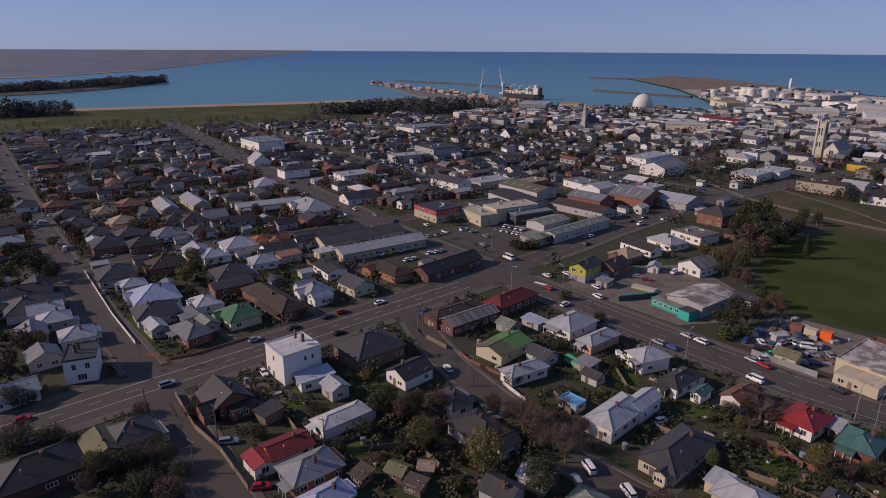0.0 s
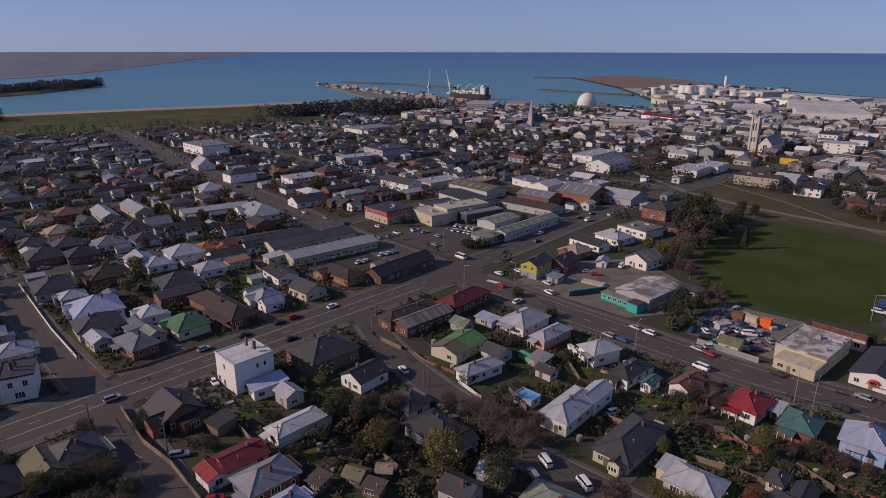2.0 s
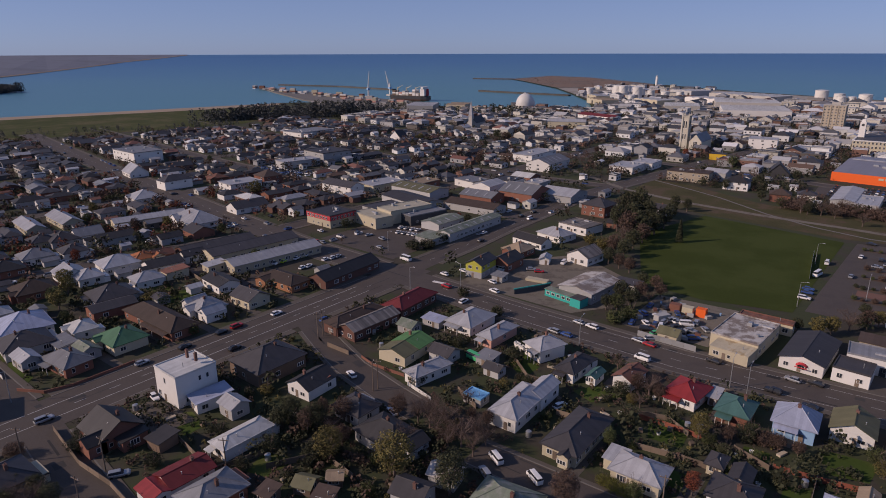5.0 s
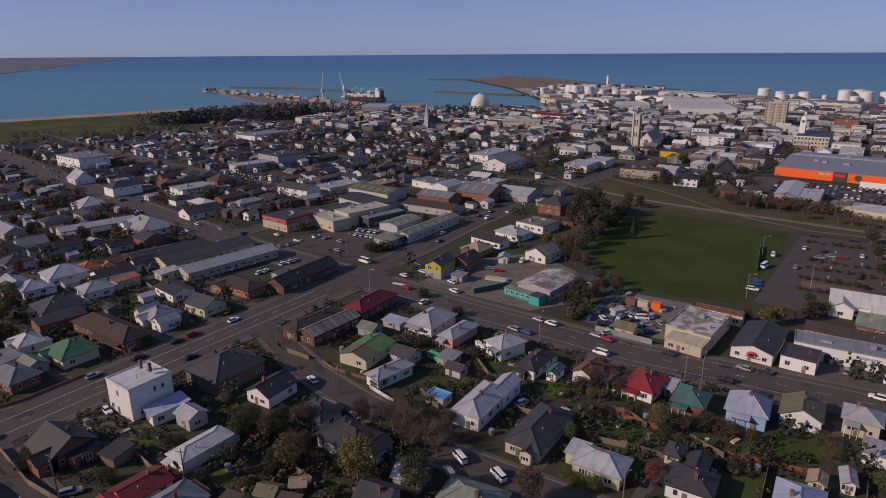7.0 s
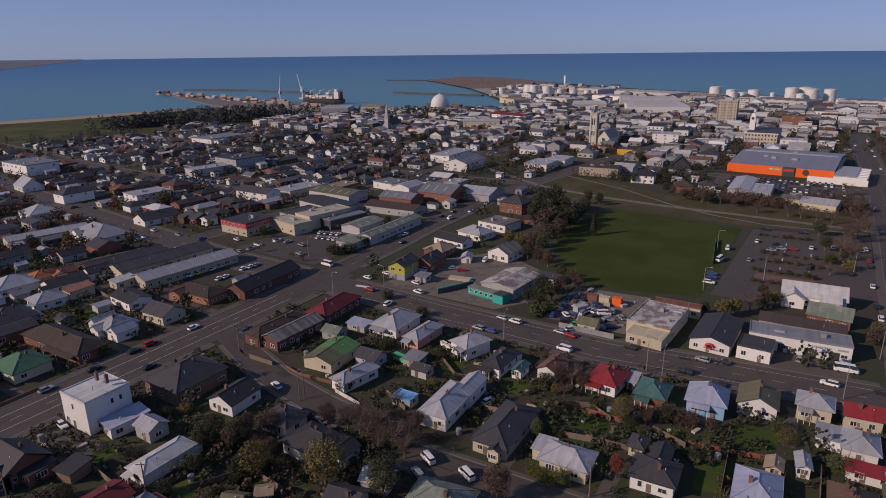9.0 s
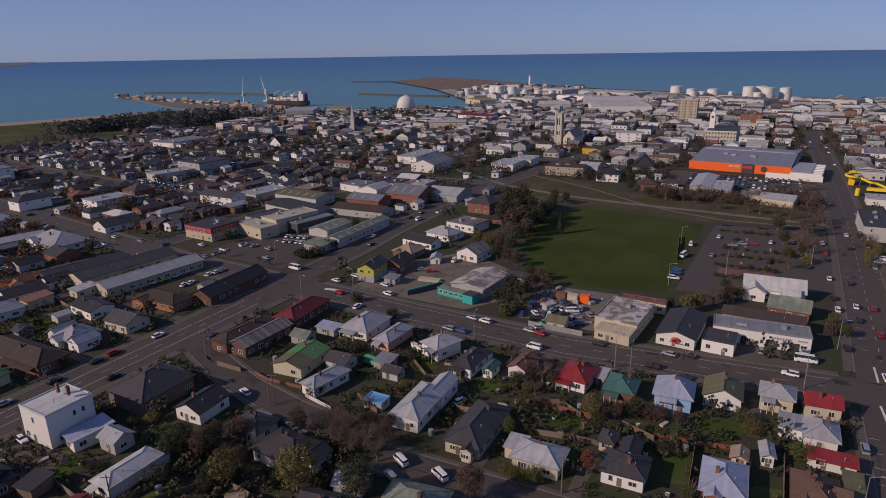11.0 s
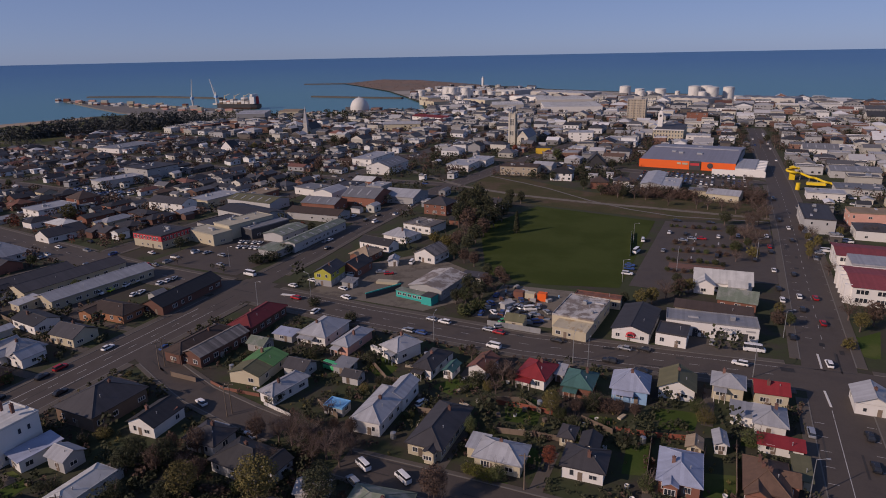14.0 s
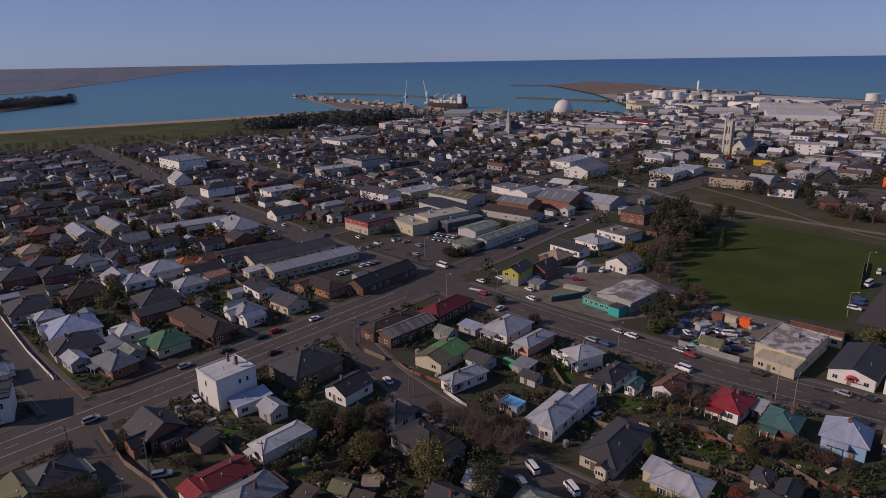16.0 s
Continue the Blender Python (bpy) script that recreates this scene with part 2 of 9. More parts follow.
WATER = water_surface()
# haze over the bay is put into this blue-grey base colour
HAZED_LAND = surf("hazed_land", (0.122, 0.138, 0.185), 1.0, var=0.2, scale=0.004, fine=0.03, bump=0.0, rnd=0.1, tint=(0.095, 0.11, 0.145))


# ---- builders ----
def mesh(name, verts, faces, material, smooth=False):
    me = bpy.data.meshes.new(name)
    me.from_pydata(verts, [], faces)
    for m in material if isinstance(material, (list, tuple)) else [material]:
        me.materials.append(m)
    if smooth:
        me.polygons.foreach_set("use_smooth", [True] * len(me.polygons))
    return me


def part(name, data, parent, at=(0, 0, 0), turn=0.0, size=None, label=""):
    ob = new(name, data)
    ob.parent = parent
    ob.location = at
    ob.rotation_euler = (0, 0, turn)
    if size:
        ob.scale = size
    if label:
        ob["label"] = label
    return ob


def thing(name, x, y, z, turn, label, category, group=""):
    ob = new(name)
    ob.empty_display_size = 0.5
    ob.location, ob.rotation_euler = (x, y, z), (0, 0, radians(turn))
    return tagged(ob, label, category, group)


def setting(name, data, label, category, z=0.0):
    ob = new(name, data)
    ob.location.z = z
    return tagged(ob, label, category, kind="structure")


class Bits:
    """Gathers boxes and solids into one mesh."""

    def __init__(self):
        self.v, self.f = [], []

    def add(self, verts, faces):
        k = len(self.v)
        self.v += [tuple(v) for v in verts]
        self.f += [tuple(i + k for i in f) for f in faces]
        return self

    def box(self, x0, y0, z0, x1, y1, z1, taper=0.0):
        t = taper
        return self.add([(x0, y0, z0), (x1, y0, z0), (x1, y1, z0), (x0, y1, z0),
                         (x0 + t, y0 + t, z1), (x1 - t, y0 + t, z1), (x1 - t, y1 - t, z1), (x0 + t, y1 - t, z1)],
                        [(3, 2, 1, 0), (4, 5, 6, 7), (0, 1, 5, 4), (1, 2, 6, 5), (2, 3, 7, 6), (3, 0, 4, 7)])

    def tube(self, a, b, r0, r1, sides=6):
        a, b = Vector(a), Vector(b)
        d = (b - a).normalized()
        u = d.orthogonal().normalized()
        w = d.cross(u)
        ring = [(math.cos(2 * math.pi * i / sides), math.sin(2 * math.pi * i / sides)) for i in range(sides)]
        vs = [a + (u * c + w * s) * r0 for c, s in ring] + [b + (u * c + w * s) * r1 for c, s in ring]
        fs = [(i, (i + 1) % sides, sides + (i + 1) % sides, sides + i) for i in range(sides)]
        return self.add(vs, fs + [tuple(range(sides - 1, -1, -1)), tuple(range(sides, 2 * sides))])

    def lathe(self, profile, sides=24, x=0.0, y=0.0):
        k = len(profile)
        vs = [(x + r * math.cos(2 * math.pi * i / sides), y + r * math.sin(2 * math.pi * i / sides), z) for i in range(sides) for r, z in profile]
        fs = [(i * k + j, ((i + 1) % sides) * k + j, ((i + 1) % sides) * k + j + 1, i * k + j + 1) for i in range(sides) for j in range(k - 1)]
        return self.add(vs, fs)

    def mesh(self, name, material, smooth=False):
        return mesh(name, self.v, self.f, material, smooth)


def window_mesh(name, bars, glazed=False):
    """A 1 x 1 m window facing -y: one proud frame with its glazing bars, and with the panes in it where glazed. It is scaled to size."""
    xs = [-0.5, -0.43]
    for i in range(1, bars):
        c = -0.43 + 0.86 * i / bars
        xs += [c - 0.025, c + 0.025]
    xs += [0.43, 0.5]
    zs = [0.0, 0.07, 0.93, 1.0]
    vs, fs, ms = [], [], []
    for y in (-0.07, -0.01):
        vs += [(x, y, z) for z in zs for x in xs]
    n, k = len(xs), len(xs) * 4

    def cell(i, j):
        return (0 <= i < n - 1 and 0 <= j < 3) and not (j == 1 and i % 2 == 1)

    for j in range(3):
        for i in range(n - 1):
            q = (j * n + i, j * n + i + 1, (j + 1) * n + i + 1, (j + 1) * n + i)
            if cell(i, j):
                fs.append(q), ms.append(0)
                for (a, b), (di, dj) in (((0, 1), (0, -1)), ((1, 2), (1, 0)), ((2, 3), (0, 1)), ((3, 0), (-1, 0))):
                    if not cell(i + di, j + dj):
                        fs.append((q[b], q[a], q[a] + k, q[b] + k)), ms.append(0)
            elif glazed:
                fs.append(tuple(v + k for v in q)), ms.append(1)
    me = mesh(name, vs, fs, [TRIM, GLASS])
    me.polygons.foreach_set("material_index", ms)
    return me


WINDOW = {k: window_mesh("window_frame", k) for k in (1, 2, 3)}
GLAZED = {k: window_mesh("window", k, True) for k in (1, 2, 3)}
PANE = Bits().box(-0.43, -0.025, 0.07, 0.43, -0.005, 0.93).mesh("pane", GLASS)
DOOR = Bits().box(-0.5, -0.05, 0.0, 0.5, 0.0, 2.05).mesh("door", WOOD)
POT = Bits().box(-0.35, -0.3, -1.0, 0.35, 0.3, 1.2).box(-0.42, -0.37, 1.2, 0.42, 0.37, 1.35).lathe([(0.13, 1.35), (0.11, 1.75), (0.0, 1.75)], 8).mesh("chimney", CHIMNEY)
VERANDAH_POST = Bits().box(-0.06, -0.06, 0, 0.06, 0.06, 2.4).mesh("post", TRIM)
ROOF_UNIT = [Bits().box(-0.9, -0.7, 0, 0.9, 0.7, 1.1).box(-0.7, -0.5, 1.1, 0.7, 0.5, 1.25).mesh("rooftop_unit", METAL), Bits().box(-1.6, -0.6, 0, 1.6, 0.6, 0.45, 0.15).mesh("rooftop_unit", ROOF["light"]),
             Bits().tube((0, 0, 0), (0, 0, 0.7), 0.4, 0.4, 10).lathe([(0.55, 0.7), (0.55, 0.85), (0, 1.05)], 10).mesh("rooftop_unit", METAL)]
ROOF_SHEET = Bits().box(-0.5, -0.5, 0, 0.5, 0.5, 0.04).mesh("roof_light", ROOF["light"])
VENT = Bits().tube((0, 0, -0.3), (0, 0, 0.9), 0.09, 0.09, 8).lathe([(0.16, 0.9), (0.0, 1.05)], 8).mesh("flue", METAL)


def add_window(parent, x, y, z, turn, w, h, near=True):
    bars = 1 if w < 1.1 else 2 if w < 2.0 else 3
    top = parent.parent or parent
    near = near and math.hypot(top.location.x, top.location.y) < 160
    win = part("window", (WINDOW if near else GLAZED)[bars], parent, (x, y, z), turn, (w, 1, h))
    if near:
        part("pane", PANE, win)
    return win


def solid_roof(w, d, kind, rise, over=0.5, thick=0.16, along=None, hip=1.0):
    """A closed roof over a w x d plan, its eaves at z = 0. kind: hip, gable, flat or lean (falls towards -y)."""
    a, b = w / 2 + over, d / 2 + over
    along = along or ("x" if w >= d else "y")
    if kind == "flat":
        q = Bits().box(-a, -b, 0, a, b, thick + 0.1)
        q.box(-a, -b, thick + 0.1, a, -b + 0.25, thick + 0.35).box(-a, b - 0.25, thick + 0.1, a, b, thick + 0.35)
        return q.box(-a, -b + 0.25, thick + 0.1, -a + 0.25, b - 0.25, thick + 0.35).box(a - 0.25, -b + 0.25, thick + 0.1, a, b - 0.25, thick + 0.35)
    if kind == "lean":
        return Bits().add([(-a, -b, 0), (a, -b, 0), (a, b, rise), (-a, b, rise), (-a, -b, thick), (a, -b, thick), (a, b, rise + thick), (-a, b, rise + thick)],
                          [(3, 2, 1, 0), (4, 5, 6, 7), (0, 1, 5, 4), (1, 2, 6, 5), (2, 3, 7, 6), (3, 0, 4, 7)])
    swap = along == "y"
    if swap:
        a, b = b, a
    e = 0.0 if kind == "gable" else min(b * hip, a * 0.98)
    vs = [(-a, -b, 0), (a, -b, 0), (a, b, 0), (-a, b, 0), (-a, -b, thick), (a, -b, thick), (a, b, thick), (-a, b, thick),
          (-a + e, 0, rise + thick), (a - e, 0, rise + thick)]
    fs = [(0, 1, 5, 4), (1, 2, 6, 5), (2, 3, 7, 6), (3, 0, 4, 7), (4, 5, 9, 8), (6, 7, 8, 9), (5, 6, 9), (7, 4, 8), (3, 2, 1, 0)]
    if kind == "gable":
        vs += [(-a, 0, rise), (a, 0, rise)]
        fs = fs[:4] + [(4, 5, 9, 8), (6, 7, 8, 9), (0, 10, 11, 1)[::-1], (2, 11, 10, 3)[::-1], (1, 11, 9, 5)[::-1], (2, 6, 9, 11)[::-1], (0, 4, 8, 10)[::-1], (3, 10, 8, 7)[::-1]]
        fs = [f for f in fs if f not in ((1, 2, 6, 5), (3, 0, 4, 7))]
    if swap:
        vs = [(-y, x, z) for x, y, z in vs]
    return Bits().add(vs, fs)


def roof_trim(w, d, kind, rise, over, thick, along, hip):
    """Ridge and hip cappings of a roof, as one mesh."""
    a, b = w / 2 + over, d / 2 + over
    along = along or ("x" if w >= d else "y")
    swap = along == "y"
    if swap:
        a, b = b, a
    e = 0.0 if kind == "gable" else min(b * hip, a * 0.98)
    z = rise + thick
    lines = [((-a + e, 0, z), (a - e, 0, z))]
    if kind == "hip":
        for sx in (-1, 1):
            for sy in (-1, 1):
                lines.append(((sx * (a - e), 0, z), (sx * a, sy * b, thick)))
    q = Bits()
    for p, r in lines:
        if swap:
            p, r = (-p[1], p[0], p[2]), (-r[1], r[0], r[2])
        if (Vector(p) - Vector(r)).length > 0.3:
            q.tube(p, r, 0.11, 0.11, 5)
    return q


def gutter(w, d, over, kind, along):
    """A gutter and fascia along the eaves: one continuous ring."""
    a, b, t = w / 2 + over, d / 2 + over, 0.14
    vs = []
    for z in (-0.06, 0.15):
        for k in (0.0, t):
            vs += [(-a - k, -b - k, z), (a + k, -b - k, z), (a + k, b + k, z), (-a - k, b + k, z)]
    fs = []
    for i in range(4):
        j = (i + 1) % 4
        fs += [(4 + i, 4 + j, 12 + j, 12 + i), (8 + i, 12 + i, 12 + j, 8 + j), (i, j, 4 + j, 4 + i), (j, i, 8 + i, 8 + j)]
    return Bits().add(vs, fs)


def solid_wall(w, d, h, kind, rise, over=0.5, along=None):
    b = Bits().box(-w / 2, -d / 2, -0.3, w / 2, d / 2, h + (0.05 if kind != "lean" else 0))
    along = along or ("x" if w >= d else "y")
    if kind == "gable":
        a, c = (w / 2, d / 2) if along == "x" else (d / 2, w / 2)
        top = h + rise * c / (c + over)
        vs = [(-a, -c, h), (-a, c, h), (-a, 0, top), (a, -c, h), (a, c, h), (a, 0, top)]
        if along == "y":
            vs = [(-y, x, z) for x, y, z in vs]
        b.add(vs, [(0, 2, 1), (3, 4, 5), (0, 3, 5, 2), (1, 2, 5, 4), (0, 1, 4, 3)])
    if kind == "lean":
        s = rise / (d + 2 * over)
        b.add([(-w / 2, -d / 2, h), (w / 2, -d / 2, h), (w / 2, d / 2, h), (-w / 2, d / 2, h), (-w / 2, d / 2, h + s * d), (w / 2, d / 2, h + s * d)],
              [(0, 1, 5, 4), (2, 3, 4, 5), (1, 2, 5), (3, 0, 4)])
    return b


TAKEN = []


CELLS = {}


def cells(x, y, r):
    for i in range(int((x - r) // 40), int((x + r) // 40) + 1):
        for j in range(int((y - r) // 40), int((y + r) // 40) + 1):
            yield i, j


def take(x, y, w, d, turn, pad=1.0):
    TAKEN.append((x, y, w / 2 + pad, d / 2 + pad, radians(turn)))
    for key in cells(x, y, math.hypot(w / 2 + pad, d / 2 + pad)):
        CELLS.setdefault(key, []).append(TAKEN[-1])


def on_land(x, y):
    inside = False
    for (ax, ay), (bx, by) in zip(SHORE, SHORE[1:] + SHORE[:1]):
        if (ay > y) != (by > y) and x < ax + (bx - ax) * (y - ay) / (by - ay):
            inside = not inside
    return inside


def free(x, y, w, d, turn=0.0, afloat=False):
    """Whether a w x d plan at (x, y) lies on the land and keeps clear of all that stands."""
    c, s = math.cos(radians(turn)), math.sin(radians(turn))
    pts = [(x + c * u - s * v, y + s * u + c * v) for u in (-w / 2, 0, w / 2) for v in (-d / 2, 0, d / 2)]
    r = math.hypot(w, d) / 2
    if not afloat and math.hypot(x, y) > 640 and not all(on_land(px * 1.006, py * 1.006) for px, py in pts):
        return False
    for X, Y, a, b, t in {q for key in cells(x, y, r) for q in CELLS.get(key, ())}:
        if math.hypot(X - x, Y - y) > r + math.hypot(a, b):
            continue
        ct, st = math.cos(t), math.sin(t)
        for px, py in pts:
            if abs((px - X) * ct + (py - Y) * st) < a and abs(-(px - X) * st + (py - Y) * ct) < b:
                return False
        for u in (-a, 0, a):
            for v in (-b, 0, b):
                qx, qy = X + ct * u - st * v - x, Y + st * u + ct * v - y
                if abs(qx * c + qy * s) < w / 2 and abs(-qx * s + qy * c) < d / 2:
                    return False
    return True


COLOUR_WORD = {"clay": "orange-brick", "tile": "brown tiled", "dark": "near-black", "slate": "dark slate-grey", "maroon": "dark red", "sky": "bright blue", "light": "light grey", "white": "white", "blue": "pale blue", "rust": "rust-red tiled", "lime": "bright green",
               "patched": "patchy grey", "yellowed": "yellowed", "moss": "mossy grey-green", "dark_brick": "dark brick", "brick": "red-brick", "stone": "stone"}


def say(c):
    return COLOUR_WORD.get(c, c)


def volume(parent, x, y, w, d, h, kind, rise, rc, wc, over=0.5, along=None, storeys=1, windows=2, rng=random, hip=1.0, turn=0.0):
    """One block of a house: wall, roof, and windows on its sides. windows: 0 none, 1 panes alone, 2 with sills."""
    base = part("wall", solid_wall(w, d, h, kind, rise, over, along).mesh("wall", WALL[wc]), parent, (x, y, 0), turn)
    part("roof", solid_roof(w, d, kind, rise, over, along=along, hip=hip).mesh("roof", ROOF[rc]), parent, (x, y, h), turn)
    if windows == 2 and kind in ("hip", "gable"):
        part("ridge_cap", roof_trim(w, d, kind, rise, over, 0.16, along, hip).mesh("ridge_cap", ROOF[rc]), parent, (x, y, h), turn)
        if kind == "hip":
            part("gutter", gutter(w, d, over, kind, along).mesh("gutter", ROOF[rc]), parent, (x, y, h), turn)
    if windows:
        for s in range(storeys):
            z = 0.95 + s * (h / storeys)
            if h / storeys > 3.6:
                z += 0.3
            for side in range(4) if windows == 2 else (0, 1 if parent.location.x < 0 else 3):
                length = w if side % 2 == 0 else d
                n = max(1, int(length / (3.6 if windows == 2 else 5.0 if math.hypot(parent.location.x, parent.location.y) < 300 else 6.5)))
                for i in range(n):
                    if rng.random() < 0.2:
                        continue
                    u = (i + 0.5) / n * length - length / 2 + rng.uniform(-0.4, 0.4)
                    ww = rng.choice((0.9, 1.4, 1.8, 2.3))
                    ang = side * math.pi / 2
                    off = d / 2 if side % 2 == 0 else w / 2
                    px, py = u * math.cos(ang) + off * math.sin(ang), u * math.sin(ang) - off * math.cos(ang)
                    add_window(base, px, py, z, ang, ww, rng.choice((1.1, 1.3, 1.5)), windows == 2)
    return base


def house(x, y, w, d, turn=0.0, kind="hip", rc="grey", wc="white", h=3.1, pitch=0.5, along=None, wings=(), stacks=1, storeys=1, over=0.5, windows=2, hip=1.0, holes=(), skirt=None, name="house", label="", category="house", group=""):
    """A detached house. wings: (x, y, w, d, kind) blocks in the house's own axes."""
    rng = random.Random(int(x * 31 + y * 17 + w * 7))
    label = label or f"{say(wc)} {'two-storey ' if storeys > 1 else ''}house with a {say(rc)} {kind if kind != 'lean' else 'sloping'} roof"
    ob = thing(name, x, y, 0, turn, label, category, group)
    rise = 0.6 if kind == "lean" else pitch * (min(w, d) / 2 + over)
    base = volume(ob, 0, 0, w, d, h, kind, rise, rc, wc, over, along, storeys, windows if not holes else 0, rng, hip)
    for side, u, z, ww, hh in holes:
        ang, off = side * math.pi / 2, d / 2 if side % 2 == 0 else w / 2
        add_window(base, u * math.cos(ang) + off * math.sin(ang), u * math.sin(ang) - off * math.cos(ang), z, ang, ww, hh)
    if skirt:  # a lower storey in another colour, a little proud
        part("lower_wall", Bits().box(-w / 2 - 0.03, -d / 2 - 0.03, 0.02, w / 2 + 0.03, d / 2 + 0.03, skirt[1]).mesh("lower_wall", WALL[skirt[0]]), ob)
    for wx, wy, ww, wd, wk, *own in wings:  # own: a roof colour and ridge direction of the wing's own
        volume(ob, wx, wy, ww, wd, h - (0.35 if wk == "lean" else 0.06), wk, 0.5 if wk == "lean" else pitch * (min(ww, wd) / 2 + over), own[0] if own else rc, wc, over * 0.8, own[1] if own else None, 1, windows, rng)
    if windows == 2 and kind == "hip" and not wings and storeys == 1 and name == "house":
        if rng.random() < 0.6:  # a lean-to at the back
            ww = w * rng.uniform(0.4, 0.7)
            side = rng.choice((-1, 1)) * (w - ww) / 2 * 0.9
            volume(ob, side, d / 2 + 1.1, ww, 2.2, h - 0.75, "lean", -0.45, rc, wc, 0.25, None, 1, 0, rng)
        if rng.random() < 0.6:  # a verandah or bay at the front
            ww = w * rng.uniform(0.35, 0.6)
            side = rng.choice((-1, 1)) * (w - ww) / 2 * 0.8
            if rng.random() < 0.5:
                part("verandah_roof", solid_roof(ww, 1.8, "lean", 0.4, 0.2, 0.1).mesh("verandah_roof", ROOF[rc]), ob, (side, -d / 2 - 1.1, h - 0.85))
                for k in (-1, 0, 1):
                    part("post", VERANDAH_POST, ob, (side + k * ww * 0.46, -d / 2 - 1.85, 0), 0, (1, 1, (h - 0.85) / 2.4))
            else:
                volume(ob, side, -d / 2 - 0.6, ww * 0.7, 2.4, h - 0.08, "gable", pitch * ww * 0.4, rc, wc, 0.3, "y", 1, 2, rng)
    for i in range(stacks):
        px, py = rng.uniform(-w / 5, w / 5), rng.uniform(-d / 5, d / 5)
        part("chimney", POT, ob, (px, py, h + rise * 0.72), 0 if i % 2 == 0 else math.pi / 2)
    if windows == 2:
        part("flue", VENT, ob, (w / 4, -d / 6, h + rise * 0.5))
        part("door", DOOR, ob, (rng.uniform(-w / 5, w / 5), -d / 2 - 0.01, 0.1))
    if kind == "flat" and w * d > 140 and h > 3.4:  # plant, vents and roof lights
        for i in range(min(6, 1 + int(w * d / 140))):
            part("rooftop_unit", ROOF_UNIT[i % 3], ob, (rng.uniform(-0.36, 0.36) * w, rng.uniform(-0.36, 0.36) * d, h + 0.2), rng.choice((0, math.pi / 2)))
    if kind == "gable" and max(w, d) > 18 and rise < 4.5 and name != "house" and rc in ("olive", "grey", "moss", "tan"):  # translucent sheets in the slopes
        ridge_x = (along or ("x" if w >= d else "y")) == "x"
        run, half = (w, d / 2 + over) if ridge_x else (d, w / 2 + over)
        tilt = math.atan2(rise, half)
        for i in range(int(run / 6.5)):
            u = -run / 2 + 3.2 + i * 6.5
            for side in (-1, 1):
                v, z = side * half * 0.52, h + 0.19 + rise * 0.48
                sheet = part("roof_light", ROOF_SHEET, ob, (u, v, z) if ridge_x else (v, u, z))
                sheet.rotation_euler = (-side * tilt, 0, 0) if ridge_x else (0, side * tilt, 0)
                sheet.scale = (0.9, half * 0.5, 1) if ridge_x else (half * 0.5, 0.9, 1)
    take(x, y, w, d, turn)
    return ob


